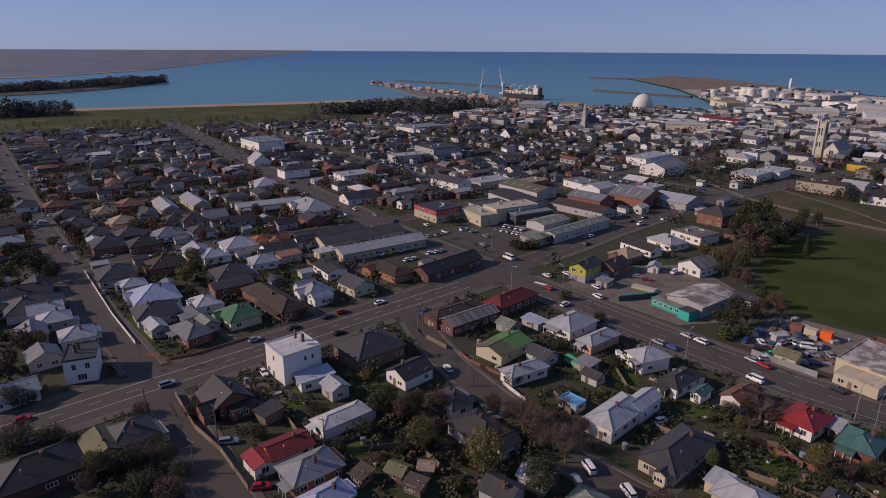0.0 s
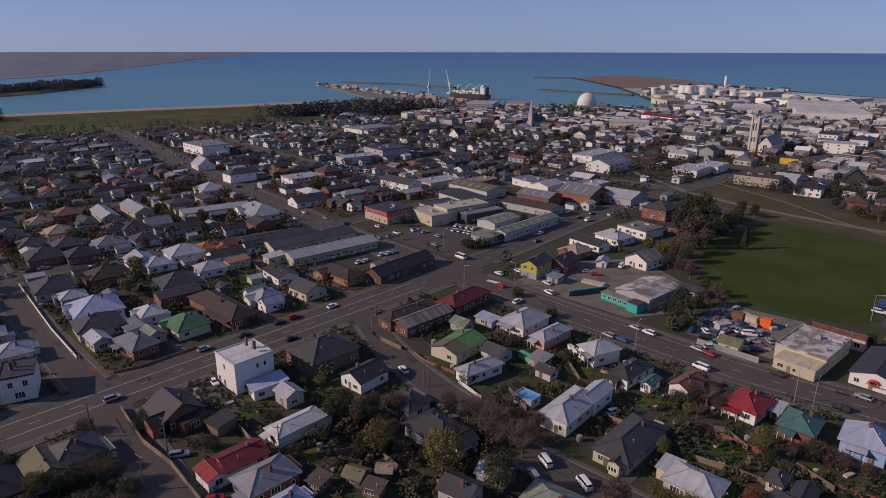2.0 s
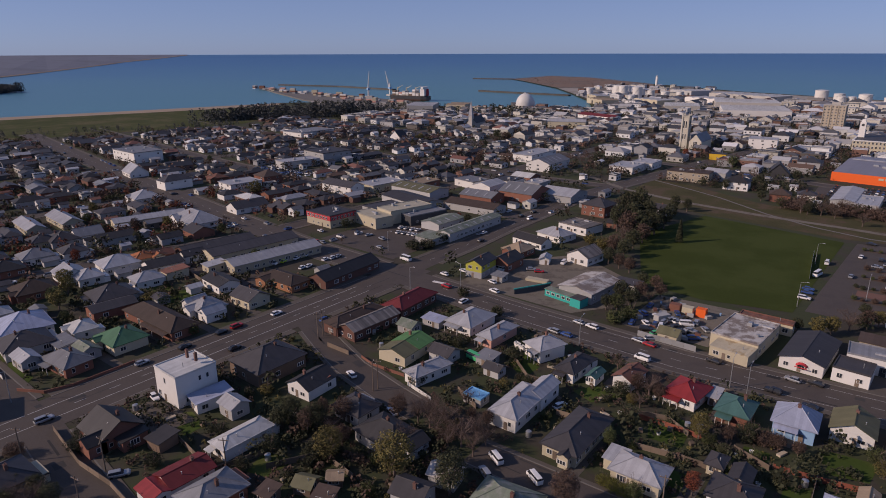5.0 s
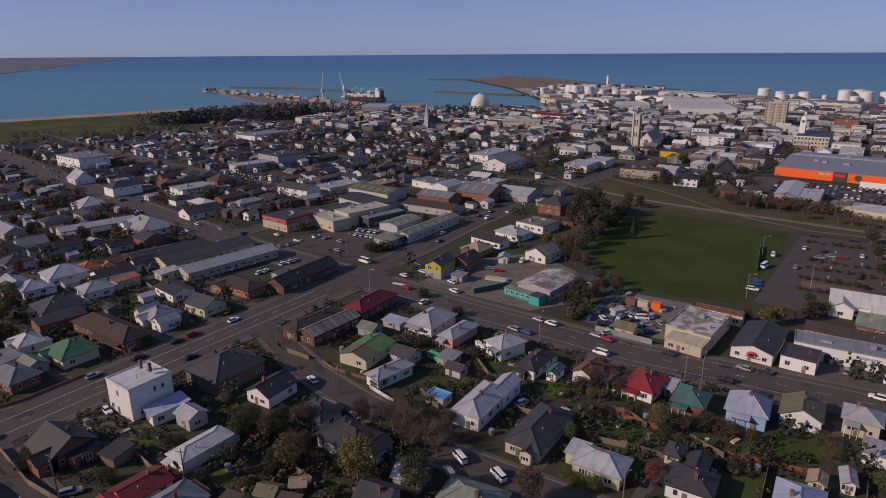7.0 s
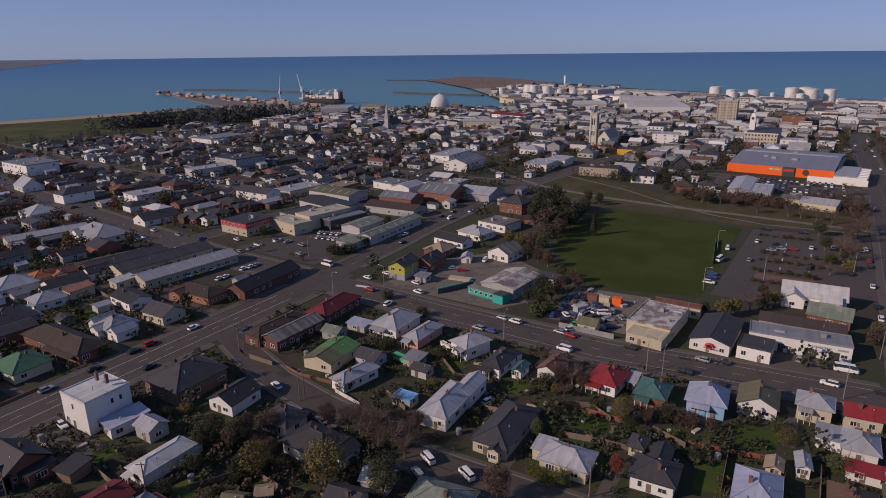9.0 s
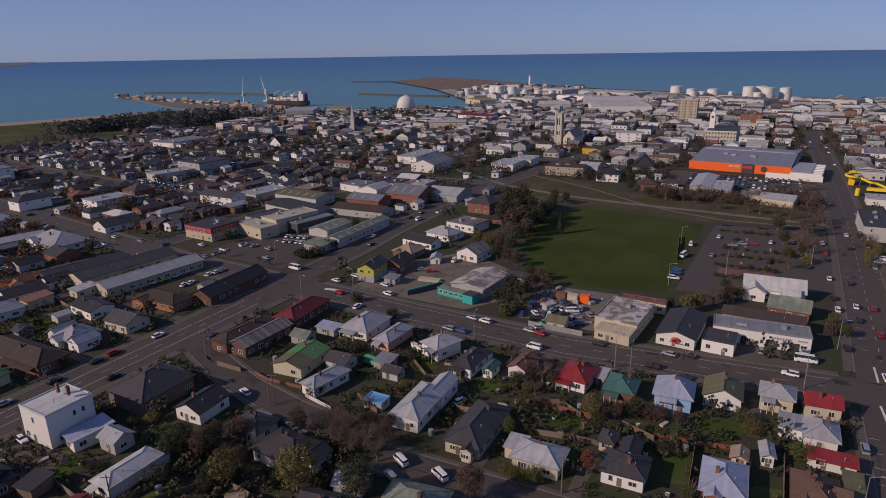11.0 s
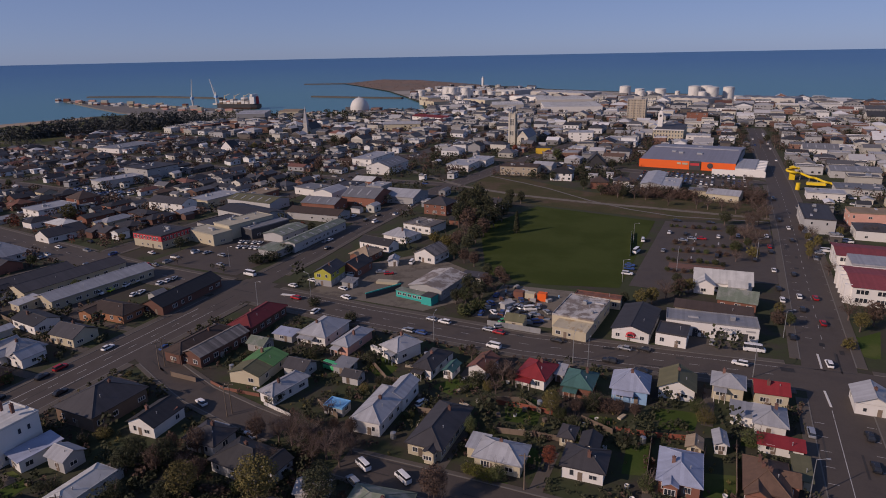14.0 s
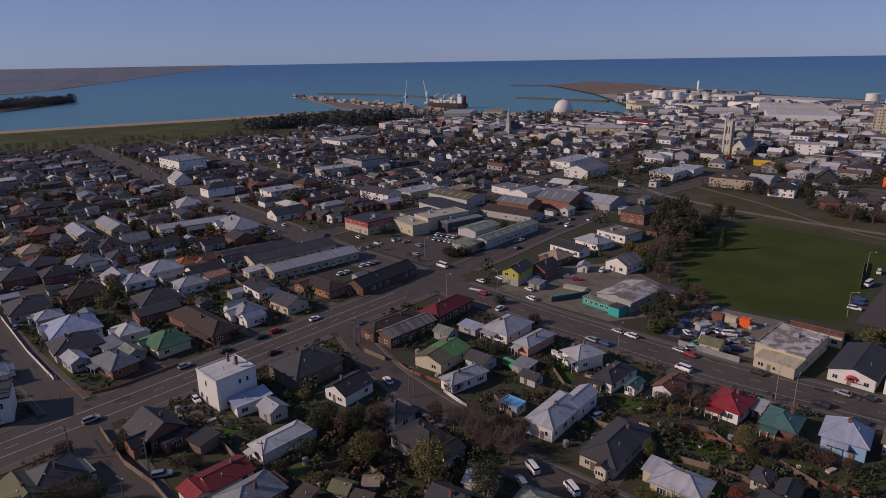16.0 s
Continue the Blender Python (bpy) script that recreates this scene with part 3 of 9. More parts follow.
def tree_parts(kind, leaf, seed, near):
    """Meshes of a tree of unit height 10 m: a tapered trunk with limbs, and a crown of many small leaves."""
    r = random.Random(seed)
    wood, crown = Bits(), Bits()
    tips = []
    if kind == "conifer":
        wood.tube((0, 0, -0.3), (0, 0, 9.6), 0.28, 0.04, 7)
        for i in range(60):
            z = 1.0 + 8.6 * (i / 60)
            a = i * 2.4
            reach = 2.6 * (1 - z / 10.2) + 0.25
            tips.append(((reach * 0.6 * math.cos(a), reach * 0.6 * math.sin(a), z), reach * 0.55))
    else:
        top = 4.2 if kind != "shrub" else 0.8
        wood.tube((0, 0, -0.3), (0.1, 0.05, top), 0.30, 0.18, 8)
        limbs = 9 if kind != "bare" else 19
        for i in range(limbs):
            a = i * 2.4 + r.uniform(-0.4, 0.4)
            z0 = top * r.uniform(0.45, 1.0)
            out = r.uniform(1.4, 3.2)
            z1 = r.uniform(top * 0.9, 9.0 - out * 0.5)
            mid = (out * 0.5 * math.cos(a), out * 0.5 * math.sin(a), (z0 + z1) / 2 + 0.4)
            end = (out * math.cos(a + 0.3), out * math.sin(a + 0.3), z1)
            wood.tube((0.05, 0.03, z0), mid, 0.13, 0.08, 5)
            wood.tube(mid, end, 0.08, 0.02, 5)
            tips.append((end, r.uniform(1.2, 2.0)))
            tips.append((mid, r.uniform(1.0, 1.6)))
            for j in range(9 if kind == "bare" else 2):
                e = [c + r.uniform(-1.1, 1.1) for c in end]
                e[2] += 0.5
                wood.tube(mid if j % 2 else end, e, 0.035, 0.01, 4)
                if kind == "bare":
                    tips.append((tuple(e), 0.8))
    if kind in ("full", "shrub"):
        mid, rx, rz, count = (6.0, 2.5, 2.9, 24) if kind == "full" else (2.7, 2.3, 1.9, 20)
        tips = [((0, 0, mid), rx * 0.75)]
        for i in range(count):
            up = 1 - 2 * (i + 0.5) / count
            a = i * 2.4
            k = math.sqrt(1 - up * up) * rx * r.uniform(0.75, 1.1)
            tips.append(((k * math.cos(a), k * math.sin(a), mid + rz * up * r.uniform(0.8, 1.1)), r.uniform(0.9, 1.5)))
    per = {"bare": 6, "conifer": 50, "full": 150, "shrub": 120}[kind] if near else {"bare": 8, "conifer": 40, "full": 52, "shrub": 44}[kind]
    for (cx, cy, cz), rad in tips:
        for i in range(per):
            way = Vector((r.gauss(0, 1), r.gauss(0, 1), r.gauss(0, 0.9))).normalized()
            c = Vector((cx, cy, cz)) + way * rad * r.uniform(0.6, 1.05)
            if c.z < 0.1:
                continue
            s = (r.uniform(0.07, 0.16) if near else r.uniform(0.14, 0.28)) if kind != "bare" else r.uniform(0.04, 0.10)
            face = (way + Vector((r.gauss(0, 0.45), r.gauss(0, 0.45), r.gauss(0, 0.45)))).normalized()
            u = face.orthogonal().normalized()
            w = face.cross(u)
            t = r.uniform(0, 3.14)
            u, w = (u * math.cos(t) + w * math.sin(t)) * s * 1.3, (w * math.cos(t) - u * math.sin(t)) * s
            crown.add([c - u, c - w * 0.9, c + u, c + w], [(0, 1, 2, 3)])
    return wood.mesh("trunk", BARK), crown.mesh("crown", LEAF[leaf])


TREES = {}
TREE_WORD = {"bare": "leafless winter tree with a thin twiggy crown", "full": "leafy broad-crowned tree", "conifer": "tall dark conifer", "shrub": "dense rounded garden shrub"}
LEAF_WORD = {"dark": "dark evergreen", "green": "green", "olive": "olive-yellow", "brown": "brown", "rust": "rust-red", "lime": "yellow-green"}


def tree(x, y, height, kind="full", leaf="dark", spread=1.0, name=""):
    rng = random.Random(int(x * 13 + y * 29))
    variant = rng.randrange(2)
    near = math.hypot(x, y) < 190
    key = (kind, leaf, variant, near)
    if key not in TREES:
        TREES[key] = tree_parts(kind, leaf, len(TREES) + 3, near)
    wood, crown = TREES[key]
    ob = thing(name or ("shrub" if kind == "shrub" else "tree"), x, y, 0, rng.uniform(0, 360), f"{LEAF_WORD[leaf]} {TREE_WORD[kind]}", "shrub" if kind == "shrub" else "tree")
    k = height / (10.0 if kind != "shrub" else 6.0)
    ob.scale = (k * spread, k * spread, k)
    part("trunk", wood, ob)
    part("crown", crown, ob)
    return ob


PAINTS = {
    "white": surf("car_white", (0.72, 0.72, 0.72), 0.25, rnd=0.05, var=0.04, bump=0, spec=0.5),
    "silver": surf("car_silver", (0.38, 0.39, 0.41), 0.28, 0.5, rnd=0.1, var=0.04, bump=0, spec=0.5),
    "black": surf("car_black", (0.022, 0.022, 0.025), 0.22, rnd=0.1, var=0.04, bump=0, spec=0.5),
    "red": surf("car_red", (0.36, 0.015, 0.02), 0.25, rnd=0.1, var=0.04, bump=0, spec=0.5),
    "blue": surf("car_blue", (0.03, 0.07, 0.22), 0.25, rnd=0.1, var=0.04, bump=0, spec=0.5),
    "lime": surf("car_lime", (0.45, 0.62, 0.03), 0.3, rnd=0.03, var=0.04, bump=0, spec=0.5),
    "green": surf("car_green", (0.05, 0.40, 0.16), 0.3, rnd=0.03, var=0.04, bump=0, spec=0.5),
}
LAMP_GLASS = surf("lamp_glass", (0.55, 0.52, 0.48), 0.15, rnd=0.05, var=0.05, bump=0)
CARS = {}
CAR_SHAPE = {  # profile along the length (x) as lower body, cabin foot, cabin roof: length, width, sill, waist, roof, foot front/back, roof front/back
    "car": (4.3, 1.72, 0.28, 0.92, 1.45, 0.85, -1.95, 0.25, -1.35),
    "wagon": (4.6, 1.75, 0.30, 0.98, 1.62, 1.0, -2.2, 0.45, -2.0),
    "van": (4.8, 1.80, 0.30, 1.15, 1.98, 1.95, -2.35, 1.35, -2.25),
    "minibus": (6.2, 2.0, 0.32, 1.30, 2.5, 2.65, -3.05, 2.1, -2.95),
    "truck": (7.5, 2.3, 0.5, 1.2, 2.7, 3.6, 1.9, 3.3, 2.0),
}


def loft(rows):
    """Rings of equal length, joined and capped."""
    k = len(rows[0])
    b = Bits()
    fs = [(i * k + j, i * k + (j + 1) % k, (i + 1) * k + (j + 1) % k, (i + 1) * k + j) for i in range(len(rows) - 1) for j in range(k)]
    return b.add([v for r in rows for v in r], fs + [tuple(range(k - 1, -1, -1)), tuple(range((len(rows) - 1) * k, len(rows) * k))])


def car(x, y, turn, shape="car", paint="white", z=0.03, label="", group=""):
    far = math.hypot(x, y) > 215
    key = (shape, paint, far)
    where = pose(x, y, z, 0, 0, turn)
    if key in CARS:
        ob = copy_thing(CARS[key], where)
        return tagged(ob, label, "", group) if label or group else ob
    L, W, sill, waist, top, f0, b0, f1, b1 = CAR_SHAPE[shape]
    word = {"wagon": "station wagon", "truck": "box truck"}.get(shape, shape)
    ob = thing({"wagon": "car"}.get(shape, shape), x, y, z, turn, label or f"{paint} {word} on the asphalt", "car" if shape in ("car", "wagon") else word, group)
    h = L / 2

    def ring(z0, xf, xb, w, c):
        return [(xb + c, -w, z0), (xf - c, -w, z0), (xf, -w + c, z0), (xf, w - c, z0), (xf - c, w, z0), (xb + c, w, z0), (xb, w - c, z0), (xb, -w + c, z0)]

    w = W / 2
    body = loft([ring(sill, h - 0.12, -h + 0.1, w - 0.08, 0.2), ring(sill + 0.15, h, -h, w, 0.25), ring(waist - 0.18, h - 0.04, -h + 0.02, w, 0.25), ring(waist, h - 0.35, -h + 0.1, w - 0.07, 0.22)])
    part("body", body.mesh("body", PAINTS[paint], False), ob)
    part("cabin", loft([ring(waist - 0.03, f0, b0, w - 0.1, 0.08), ring(top - 0.06, f1, b1, w - 0.26, 0.12)]).mesh("cabin", GLASS), ob, label="dark glazed cabin")
    part("roof_panel", loft([ring(top - 0.08, f1 + 0.04, b1 - 0.03, w - 0.25, 0.12), ring(top, f1 - 0.15, b1 + 0.15, w - 0.36, 0.15)]).mesh("roof_panel", PAINTS[paint]), ob)
    if shape in ("van", "minibus"):
        part("side_panel", loft([ring(waist - 0.02, f0 - 1.4, b0 - 0.01, w - 0.085, 0.05), ring(waist + 0.25, f0 - 1.5, b0, w - 0.12, 0.05)]).mesh("side_panel", PAINTS[paint]), ob)
    if shape == "truck":
        part("box_body", Bits().box(-h, -w, 0.9, 1.7, w, 3.1).mesh("box_body", PAINTS[paint]), ob)
    tyre = Bits().tube((0, -0.11, 0), (0, 0.11, 0), 0.31, 0.31, 14).mesh("wheel", RUBBER)
    for sx in (h * 0.62, -h * 0.62):
        for sy in (w - 0.1, -w + 0.1):
            part("wheel", tyre, ob, (sx, sy, 0.31))
    lamp = Bits().box(-0.04, -0.18, -0.07, 0.04, 0.18, 0.07).mesh("headlight", LAMP_GLASS)
    for sy in () if far else (w - 0.42, -w + 0.42):
        part("headlight", lamp, ob, (h - 0.03, sy, sill + 0.35))
    CARS[key] = ob
    return ob


def strip(points, width, z):
    """A flat band along a polyline."""
    vs, fs = [], []
    for i, (x, y) in enumerate(points):
        a = Vector(points[max(i - 1, 0)])
        b = Vector(points[min(i + 1, len(points) - 1)])
        d = (b - a).normalized()
        vs += [(x - d.y * width / 2, y + d.x * width / 2, z), (x + d.y * width / 2, y - d.x * width / 2, z)]
        if i:
            fs.append((2 * i - 2, 2 * i - 1, 2 * i + 1, 2 * i))
    return vs, fs


def slab(points, width, z0, z1):
    """A raised band with sides, along a polyline."""
    vs, fs = strip(points, width, z1)
    k = len(vs)
    vs = vs + [(x, y, z0) for x, y, _ in vs]
    n = k // 2
    for i in range(n - 1):
        fs.append((2 * i, 2 * i + 2, k + 2 * i + 2, k + 2 * i))
        fs.append((2 * i + 3, 2 * i + 1, k + 2 * i + 1, k + 2 * i + 3))
    fs += [(1, 0, k, k + 1), (k - 2, k - 1, 2 * k - 1, 2 * k - 2)]
    return vs, fs


def plot(name, corners, z, material, label, category, kind="structure"):
    ob = new(name, mesh(name, [(x, y, z) for x, y in corners], [tuple(range(len(corners)))], material))
    return tagged(ob, label, category, kind=kind)


# ---- the setting: sea, land, roads ----
def far_rise(r):
    """Height of the far sheet at r metres from the viewpoint: beyond 2500 m it lifts towards the horizon."""
    return 0.0 if r < 2500 else 62.5 * ((r - 2500) / 2380) ** 2


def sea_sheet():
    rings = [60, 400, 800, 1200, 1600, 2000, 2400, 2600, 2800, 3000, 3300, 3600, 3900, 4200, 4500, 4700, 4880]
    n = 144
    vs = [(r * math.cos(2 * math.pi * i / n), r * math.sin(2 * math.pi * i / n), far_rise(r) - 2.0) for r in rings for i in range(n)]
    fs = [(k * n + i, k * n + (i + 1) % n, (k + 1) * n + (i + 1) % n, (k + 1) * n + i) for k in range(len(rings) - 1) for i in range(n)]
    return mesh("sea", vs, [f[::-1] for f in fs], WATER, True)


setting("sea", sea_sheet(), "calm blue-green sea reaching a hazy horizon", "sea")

SHORE = [(-3000, -2600), (-1400, -700), (-1130, -100), (-1085, 130), (-1066, 211), (-1029, 351), (-981, 518), (-950, 640), (-930, 720), (-860, 800), (-722, 876), (-690, 840), (-629, 830), (-579, 882), (-503, 902), (-440, 930), (-520, 1080), (-626, 1225), (-760, 1400), (-1000, 1650),
         (-1117, 1760), (-1140, 2060), (-960, 2000), (-640, 1720), (-375, 1520), (-100, 1400), (228, 1265), (700, 1080), (1500, 800), (3200, 300), (3200, -2600)]


def land():
    bm = bmesh.new()
    top = [bm.verts.new((x, y, 0)) for x, y in SHORE]
    low = [bm.verts.new((x * 1.01, y * 1.01 + (4 if y > 0 else 0), -4)) for x, y in SHORE]
    bm.faces.new(top[::-1])
    for i in range(len(top)):
        j = (i + 1) % len(top)
        bm.faces.new((top[i], top[j], low[j], low[i]))
    bmesh.ops.triangulate(bm, faces=bm.faces[:])
    bmesh.ops.recalc_face_normals(bm, faces=bm.faces[:])
    me = bpy.data.meshes.new("ground")
    bm.to_mesh(me)
    bm.free()
    me.materials.append(GROUND)
    return me


def quay():
    """The pier land that reaches out into the bay: a slab with sides."""
    pts = [(-840, 760), (-958, 790), (-1170, 890), (-1375, 994), (-1380, 1010), (-1180, 965), (-1000, 935), (-850, 895), (-730, 882)]
    n = len(pts)
    vs = [(x, y, 0.08) for x, y in pts] + [(x, y, -4) for x, y in pts]
    return mesh("quay", vs, [tuple(range(n - 1, -1, -1))] + [(i, (i + 1) % n, n + (i + 1) % n, n + i) for i in range(n)], KERB)


setting("quay", quay(), "pale concrete quay reaching out into the bay", "quay")
setting("ground", land(), "dark earth and thin grass of town lots", "ground")
plot("beach", [(-1064, 60), (-1066, 211), (-1029, 351), (-981, 518), (-950, 640), (-925, 716), (-900, 690), (-905, 640), (-930, 518), (-985, 351), (-1020, 211), (-1020, 60)], 0.03, SAND, "narrow strip of tan beach sand", "beach")
plot("reserve", [(-1018, 60), (-1018, 211), (-983, 351), (-928, 518), (-903, 640), (-880, 660), (-760, 600), (-700, 480), (-745, 300), (-800, 60)], 0.05, SCRUB, "flat green coastal reserve behind the beach", "grass")

MAIN = [(-166.5, -260), (-166.5, 40), (-166.5, 192)]
MAIN_NORTH = [(-167.4, 186), (-168.4, 205), (-168.6, 228), (-171.6, 270), (-172, 310), (-174, 356), (-168, 410), (-152, 520), (-120, 700)]
CROSS = [(420, 186), (36, 184), (-50, 175.5), (-110, 177), (-167, 181), (-232, 184), (-328, 197), (-520, 225), (-800, 270)]
RIGHT = [(34, -120), (34, 180), (36.5, 345), (36.5, 460), (30, 800)]
SIDE = [(-60, 36), (-112, 39), (-158, 44), (-226, 45), (-282, 48.5), (-369, 55), (-480, 63), (-800, 90)]
SECOND = [(-293, 20), (-289, 60), (-277, 117), (-270, 150), (-262, 186), (-258, 300), (-255, 480), (-250, 700)]
THIRD = [(-400, 20), (-393, 60), (-392, 130), (-385, 205), (-375, 320), (-365, 480), (-360, 700)]
FOURTH = [(-510, 40), (-508, 130), (-500, 222), (-490, 350), (-470, 520), (-460, 760)]
LANE = [(-159, 127), (-140, 119), (-124, 113), (-105, 109), (-92, 107)]
CLOSE = [(-72, 102), (-40, 103), (27, 104)]
NORTH = [(-800, 340), (-500, 300), (-370, 290), (-258, 285), (-171.5, 292)]
NORTH_B = [(-800, 470), (-480, 420), (-365, 400), (-255, 395), (-169, 400)]
NORTH_C = [(-800, 590), (-470, 545), (-362, 520), (-253, 505), (-152, 510), (36, 470)]
ROADS = [("road_main", MAIN, 16.5, 3.0), ("road_cross", CROSS, 15.5, 2.4), ("road_right", RIGHT, 14.0, 3.0), ("road_side", SIDE, 9.5, 2.0), ("road_second", SECOND, 10.0, 2.0),
         ("road_third", THIRD, 9.0, 2.0), ("road_fourth", FOURTH, 9.0, 2.0), ("road_lane", LANE, 9.0, 1.5), ("road_close", CLOSE, 9.0, 1.5), ("road_north", NORTH, 9.0, 2.0),
         ("road_north_second", NORTH_B, 9.0, 2.0), ("road_north_third", NORTH_C, 10.0, 2.0), ("road_main_north", MAIN_NORTH, 11.4, 2.4)]


def on_road(x, y, pad=0.0):
    for _, pts, width, walk_w in ROADS:
        for (ax, ay), (bx, by) in zip(pts, pts[1:]):
            dx, dy = bx - ax, by - ay
            t = max(0, min(1, ((x - ax) * dx + (y - ay) * dy) / (dx * dx + dy * dy)))
            if math.hypot(x - ax - t * dx, y - ay - t * dy) < width / 2 + pad:
                return True
    return False


def fine(points, step=6.0):
    out = []
    for (ax, ay), (bx, by) in zip(points, points[1:]):
        n = max(1, int(math.hypot(bx - ax, by - ay) / step))
        out += [(ax + (bx - ax) * i / n, ay + (by - ay) * i / n) for i in range(n)]
    return out + [points[-1]]


for i, (name, pts, width, walk_w) in enumerate(ROADS):
    setting(name, mesh(name, *strip(fine(pts), width, 0.030 + 0.004 * (len(ROADS) - i)), ASPHALT), "worn grey asphalt road with faint patches", "road")


def side_runs(pts, off, own):
    """The stretches beside a road, off metres from its line, that no other road crosses."""
    pts = fine(pts, 3.0)
    run, runs = [], []
    for i, (x, y) in enumerate(pts):
        a, b = Vector(pts[max(i - 1, 0)]), Vector(pts[min(i + 1, len(pts) - 1)])
        d = (b - a).normalized()
        q = (x - d.y * off, y + d.x * off)
        clear = True
        for name, other, width, _ in ROADS:
            if name == own:
                continue
            for (ax, ay), (bx, by) in zip(other, other[1:]):
                ex, ey = bx - ax, by - ay
                t = max(0, min(1, ((q[0] - ax) * ex + (q[1] - ay) * ey) / (ex * ex + ey * ey)))
                if math.hypot(q[0] - ax - t * ex, q[1] - ay - t * ey) < width / 2 + 1.5:
                    clear = False
        if clear:
            run.append(q)
        else:
            if len(run) > 2:
                runs.append(run)
            run = []
    if len(run) > 2:
        runs.append(run)
    return runs


for name, pts, width, walk_w in ROADS:
    for s in (-1, 1):
        for run in side_runs(pts, s * (width / 2 + walk_w / 2), name):
            setting("pavement", mesh("pavement", *slab(run, walk_w - 0.3, 0.0, 0.15), PAVING), "concrete pavement beside the road", "pavement")
        for run in side_runs(pts, s * (width / 2 + 0.1), name):
            setting("kerb", mesh("kerb", *slab(run, 0.3, 0.0, 0.17), KERB), "pale concrete kerb", "kerb")


def dashes(name, pts, off, length, gap, width=0.14, y_from=-1e9, y_to=1e9, x_from=-1e9, x_to=1e9):
    b = Bits()
    line = fine(pts, 0.5)
    run, last = 0.0, None
    for i in range(1, len(line)):
        (ax, ay), (bx, by) = line[i - 1], line[i]
        step = math.hypot(bx - ax, by - ay)
        run += step
        if run % (length + gap) < length and y_from < ay < y_to and x_from < ax < x_to:
            d = Vector((bx - ax, by - ay)).normalized()
            px, py = ax - d.y * off, ay + d.x * off
            qx, qy = bx - d.y * off, by + d.x * off
            nx, ny = -d.y * width / 2, d.x * width / 2
            b.add([(px + nx, py + ny, 0), (px - nx, py - ny, 0), (qx - nx, qy - ny, 0), (qx + nx, qy + ny, 0)], [(0, 1, 2, 3)])
    if b.v:
        setting(name, b.mesh(name, PAINT), "white painted road lines", "road marking", 0.09)


dashes("road_marking", MAIN, 0.0, 3, 6, y_to=165)
dashes("road_marking", MAIN, 3.4, 30, 0.5, 0.2, y_to=160)
dashes("road_marking", MAIN, -3.4, 30, 0.5, 0.2, y_to=160)
dashes("road_marking", MAIN_NORTH, 0.0, 3, 6, y_from=202)
dashes("road_marking", CROSS, 0.0, 3, 7, x_from=-145, x_to=20)
dashes("road_marking", CROSS, 0.0, 3, 7, x_to=-185)
dashes("road_marking", RIGHT, 2.0, 40, 0.5, 0.16, y_from=110, y_to=167)
dashes("road_marking", RIGHT, 0.0, 3, 6, y_from=205)
dashes("road_marking", CROSS, 5.0, 30, 0.5, 0.14, x_from=-145, x_to=22)
dashes("road_marking", CROSS, -5.0, 30, 0.5, 0.14, x_from=-145, x_to=22)



def road_patches():
    """Darker tar repairs and trench strips let into the asphalt of the near roads."""
    r = random.Random(17)
    b = Bits()
    for name, pts, width, _ in ROADS[:4] + ROADS[7:9] + ROADS[-1:]:
        line = fine(pts, 4.0)
        for (ax, ay), (bx, by) in zip(line, line[1:]):
            if math.hypot(ax, ay) > 420 or r.random() > 0.32:
                continue
            d = Vector((bx - ax, by - ay)).normalized()
            off = r.uniform(-0.42, 0.42) * width
            long_run, wide = (r.uniform(5, 16), r.uniform(0.25, 0.6)) if r.random() < 0.6 else (r.uniform(1.5, 5), r.uniform(1.0, 2.6))
            if abs(off) + wide / 2 > width / 2 - 0.3:
                continue
            cx, cy = ax - d.y * off, ay + d.x * off
            u, v = d * (long_run / 2), Vector((-d.y, d.x)) * (wide / 2)
            b.add([(cx - u.x - v.x, cy - u.y - v.y, 0), (cx + u.x - v.x, cy + u.y - v.y, 0), (cx + u.x + v.x, cy + u.y + v.y, 0), (cx - u.x + v.x, cy - u.y + v.y, 0)], [(0, 1, 2, 3)])
    tagged(setting("tar_patches", b.mesh("tar_patches", TAR), "dark tar repairs in the worn road surface", "road", 0.084), kind="stuff")


road_patches()
plot("playing_field", [(-31, 236), (-29, 344), (-60, 350), (-97, 356), (-112, 300), (-84, 232), (-60, 229)], 0.06, FIELD, "mown dark green sports field", "grass")
plot("car_park", [(-28, 240), (-24, 346), (26, 354), (26, 262), (8, 258), (-6, 240)], 0.05, ASPHALT, "worn asphalt car park with planted strips", "car park")
plot("bank", [(-158, 441), (-128, 434), (-80, 406), (-50, 402), (28, 396), (29, 362), (-30, 350), (-100, 360), (-155, 372)], 0.05, BANK, "rough grass bank along a footpath", "grass")
plot("forecourt", [(-142, 189), (-92, 188), (-84, 200), (-88, 232), (-120, 250), (-142, 222)], 0.05, GRAVEL, "worn gravel and asphalt forecourt", "yard")
plot("yard", [(-74, 190), (-46, 190), (-46, 226), (-74, 224)], 0.055, GRAVEL, "cluttered gravel scrap yard", "yard")
plot("store_car_park", [(-60, 452), (26, 446), (22, 476), (-62, 500)], 0.055, ASPHALT, "asphalt car park of a large store", "car park")
plot("dealer_yard", [(-232, 196), (-182, 194), (-180, 262), (-232, 262)], 0.05, ASPHALT, "asphalt yard beside low commercial buildings", "yard")
plot("parking_yard", [(-262, 132), (-206, 128), (-204, 152), (-260, 158)], 0.05, ASPHALT, "asphalt parking yard between long sheds", "yard")

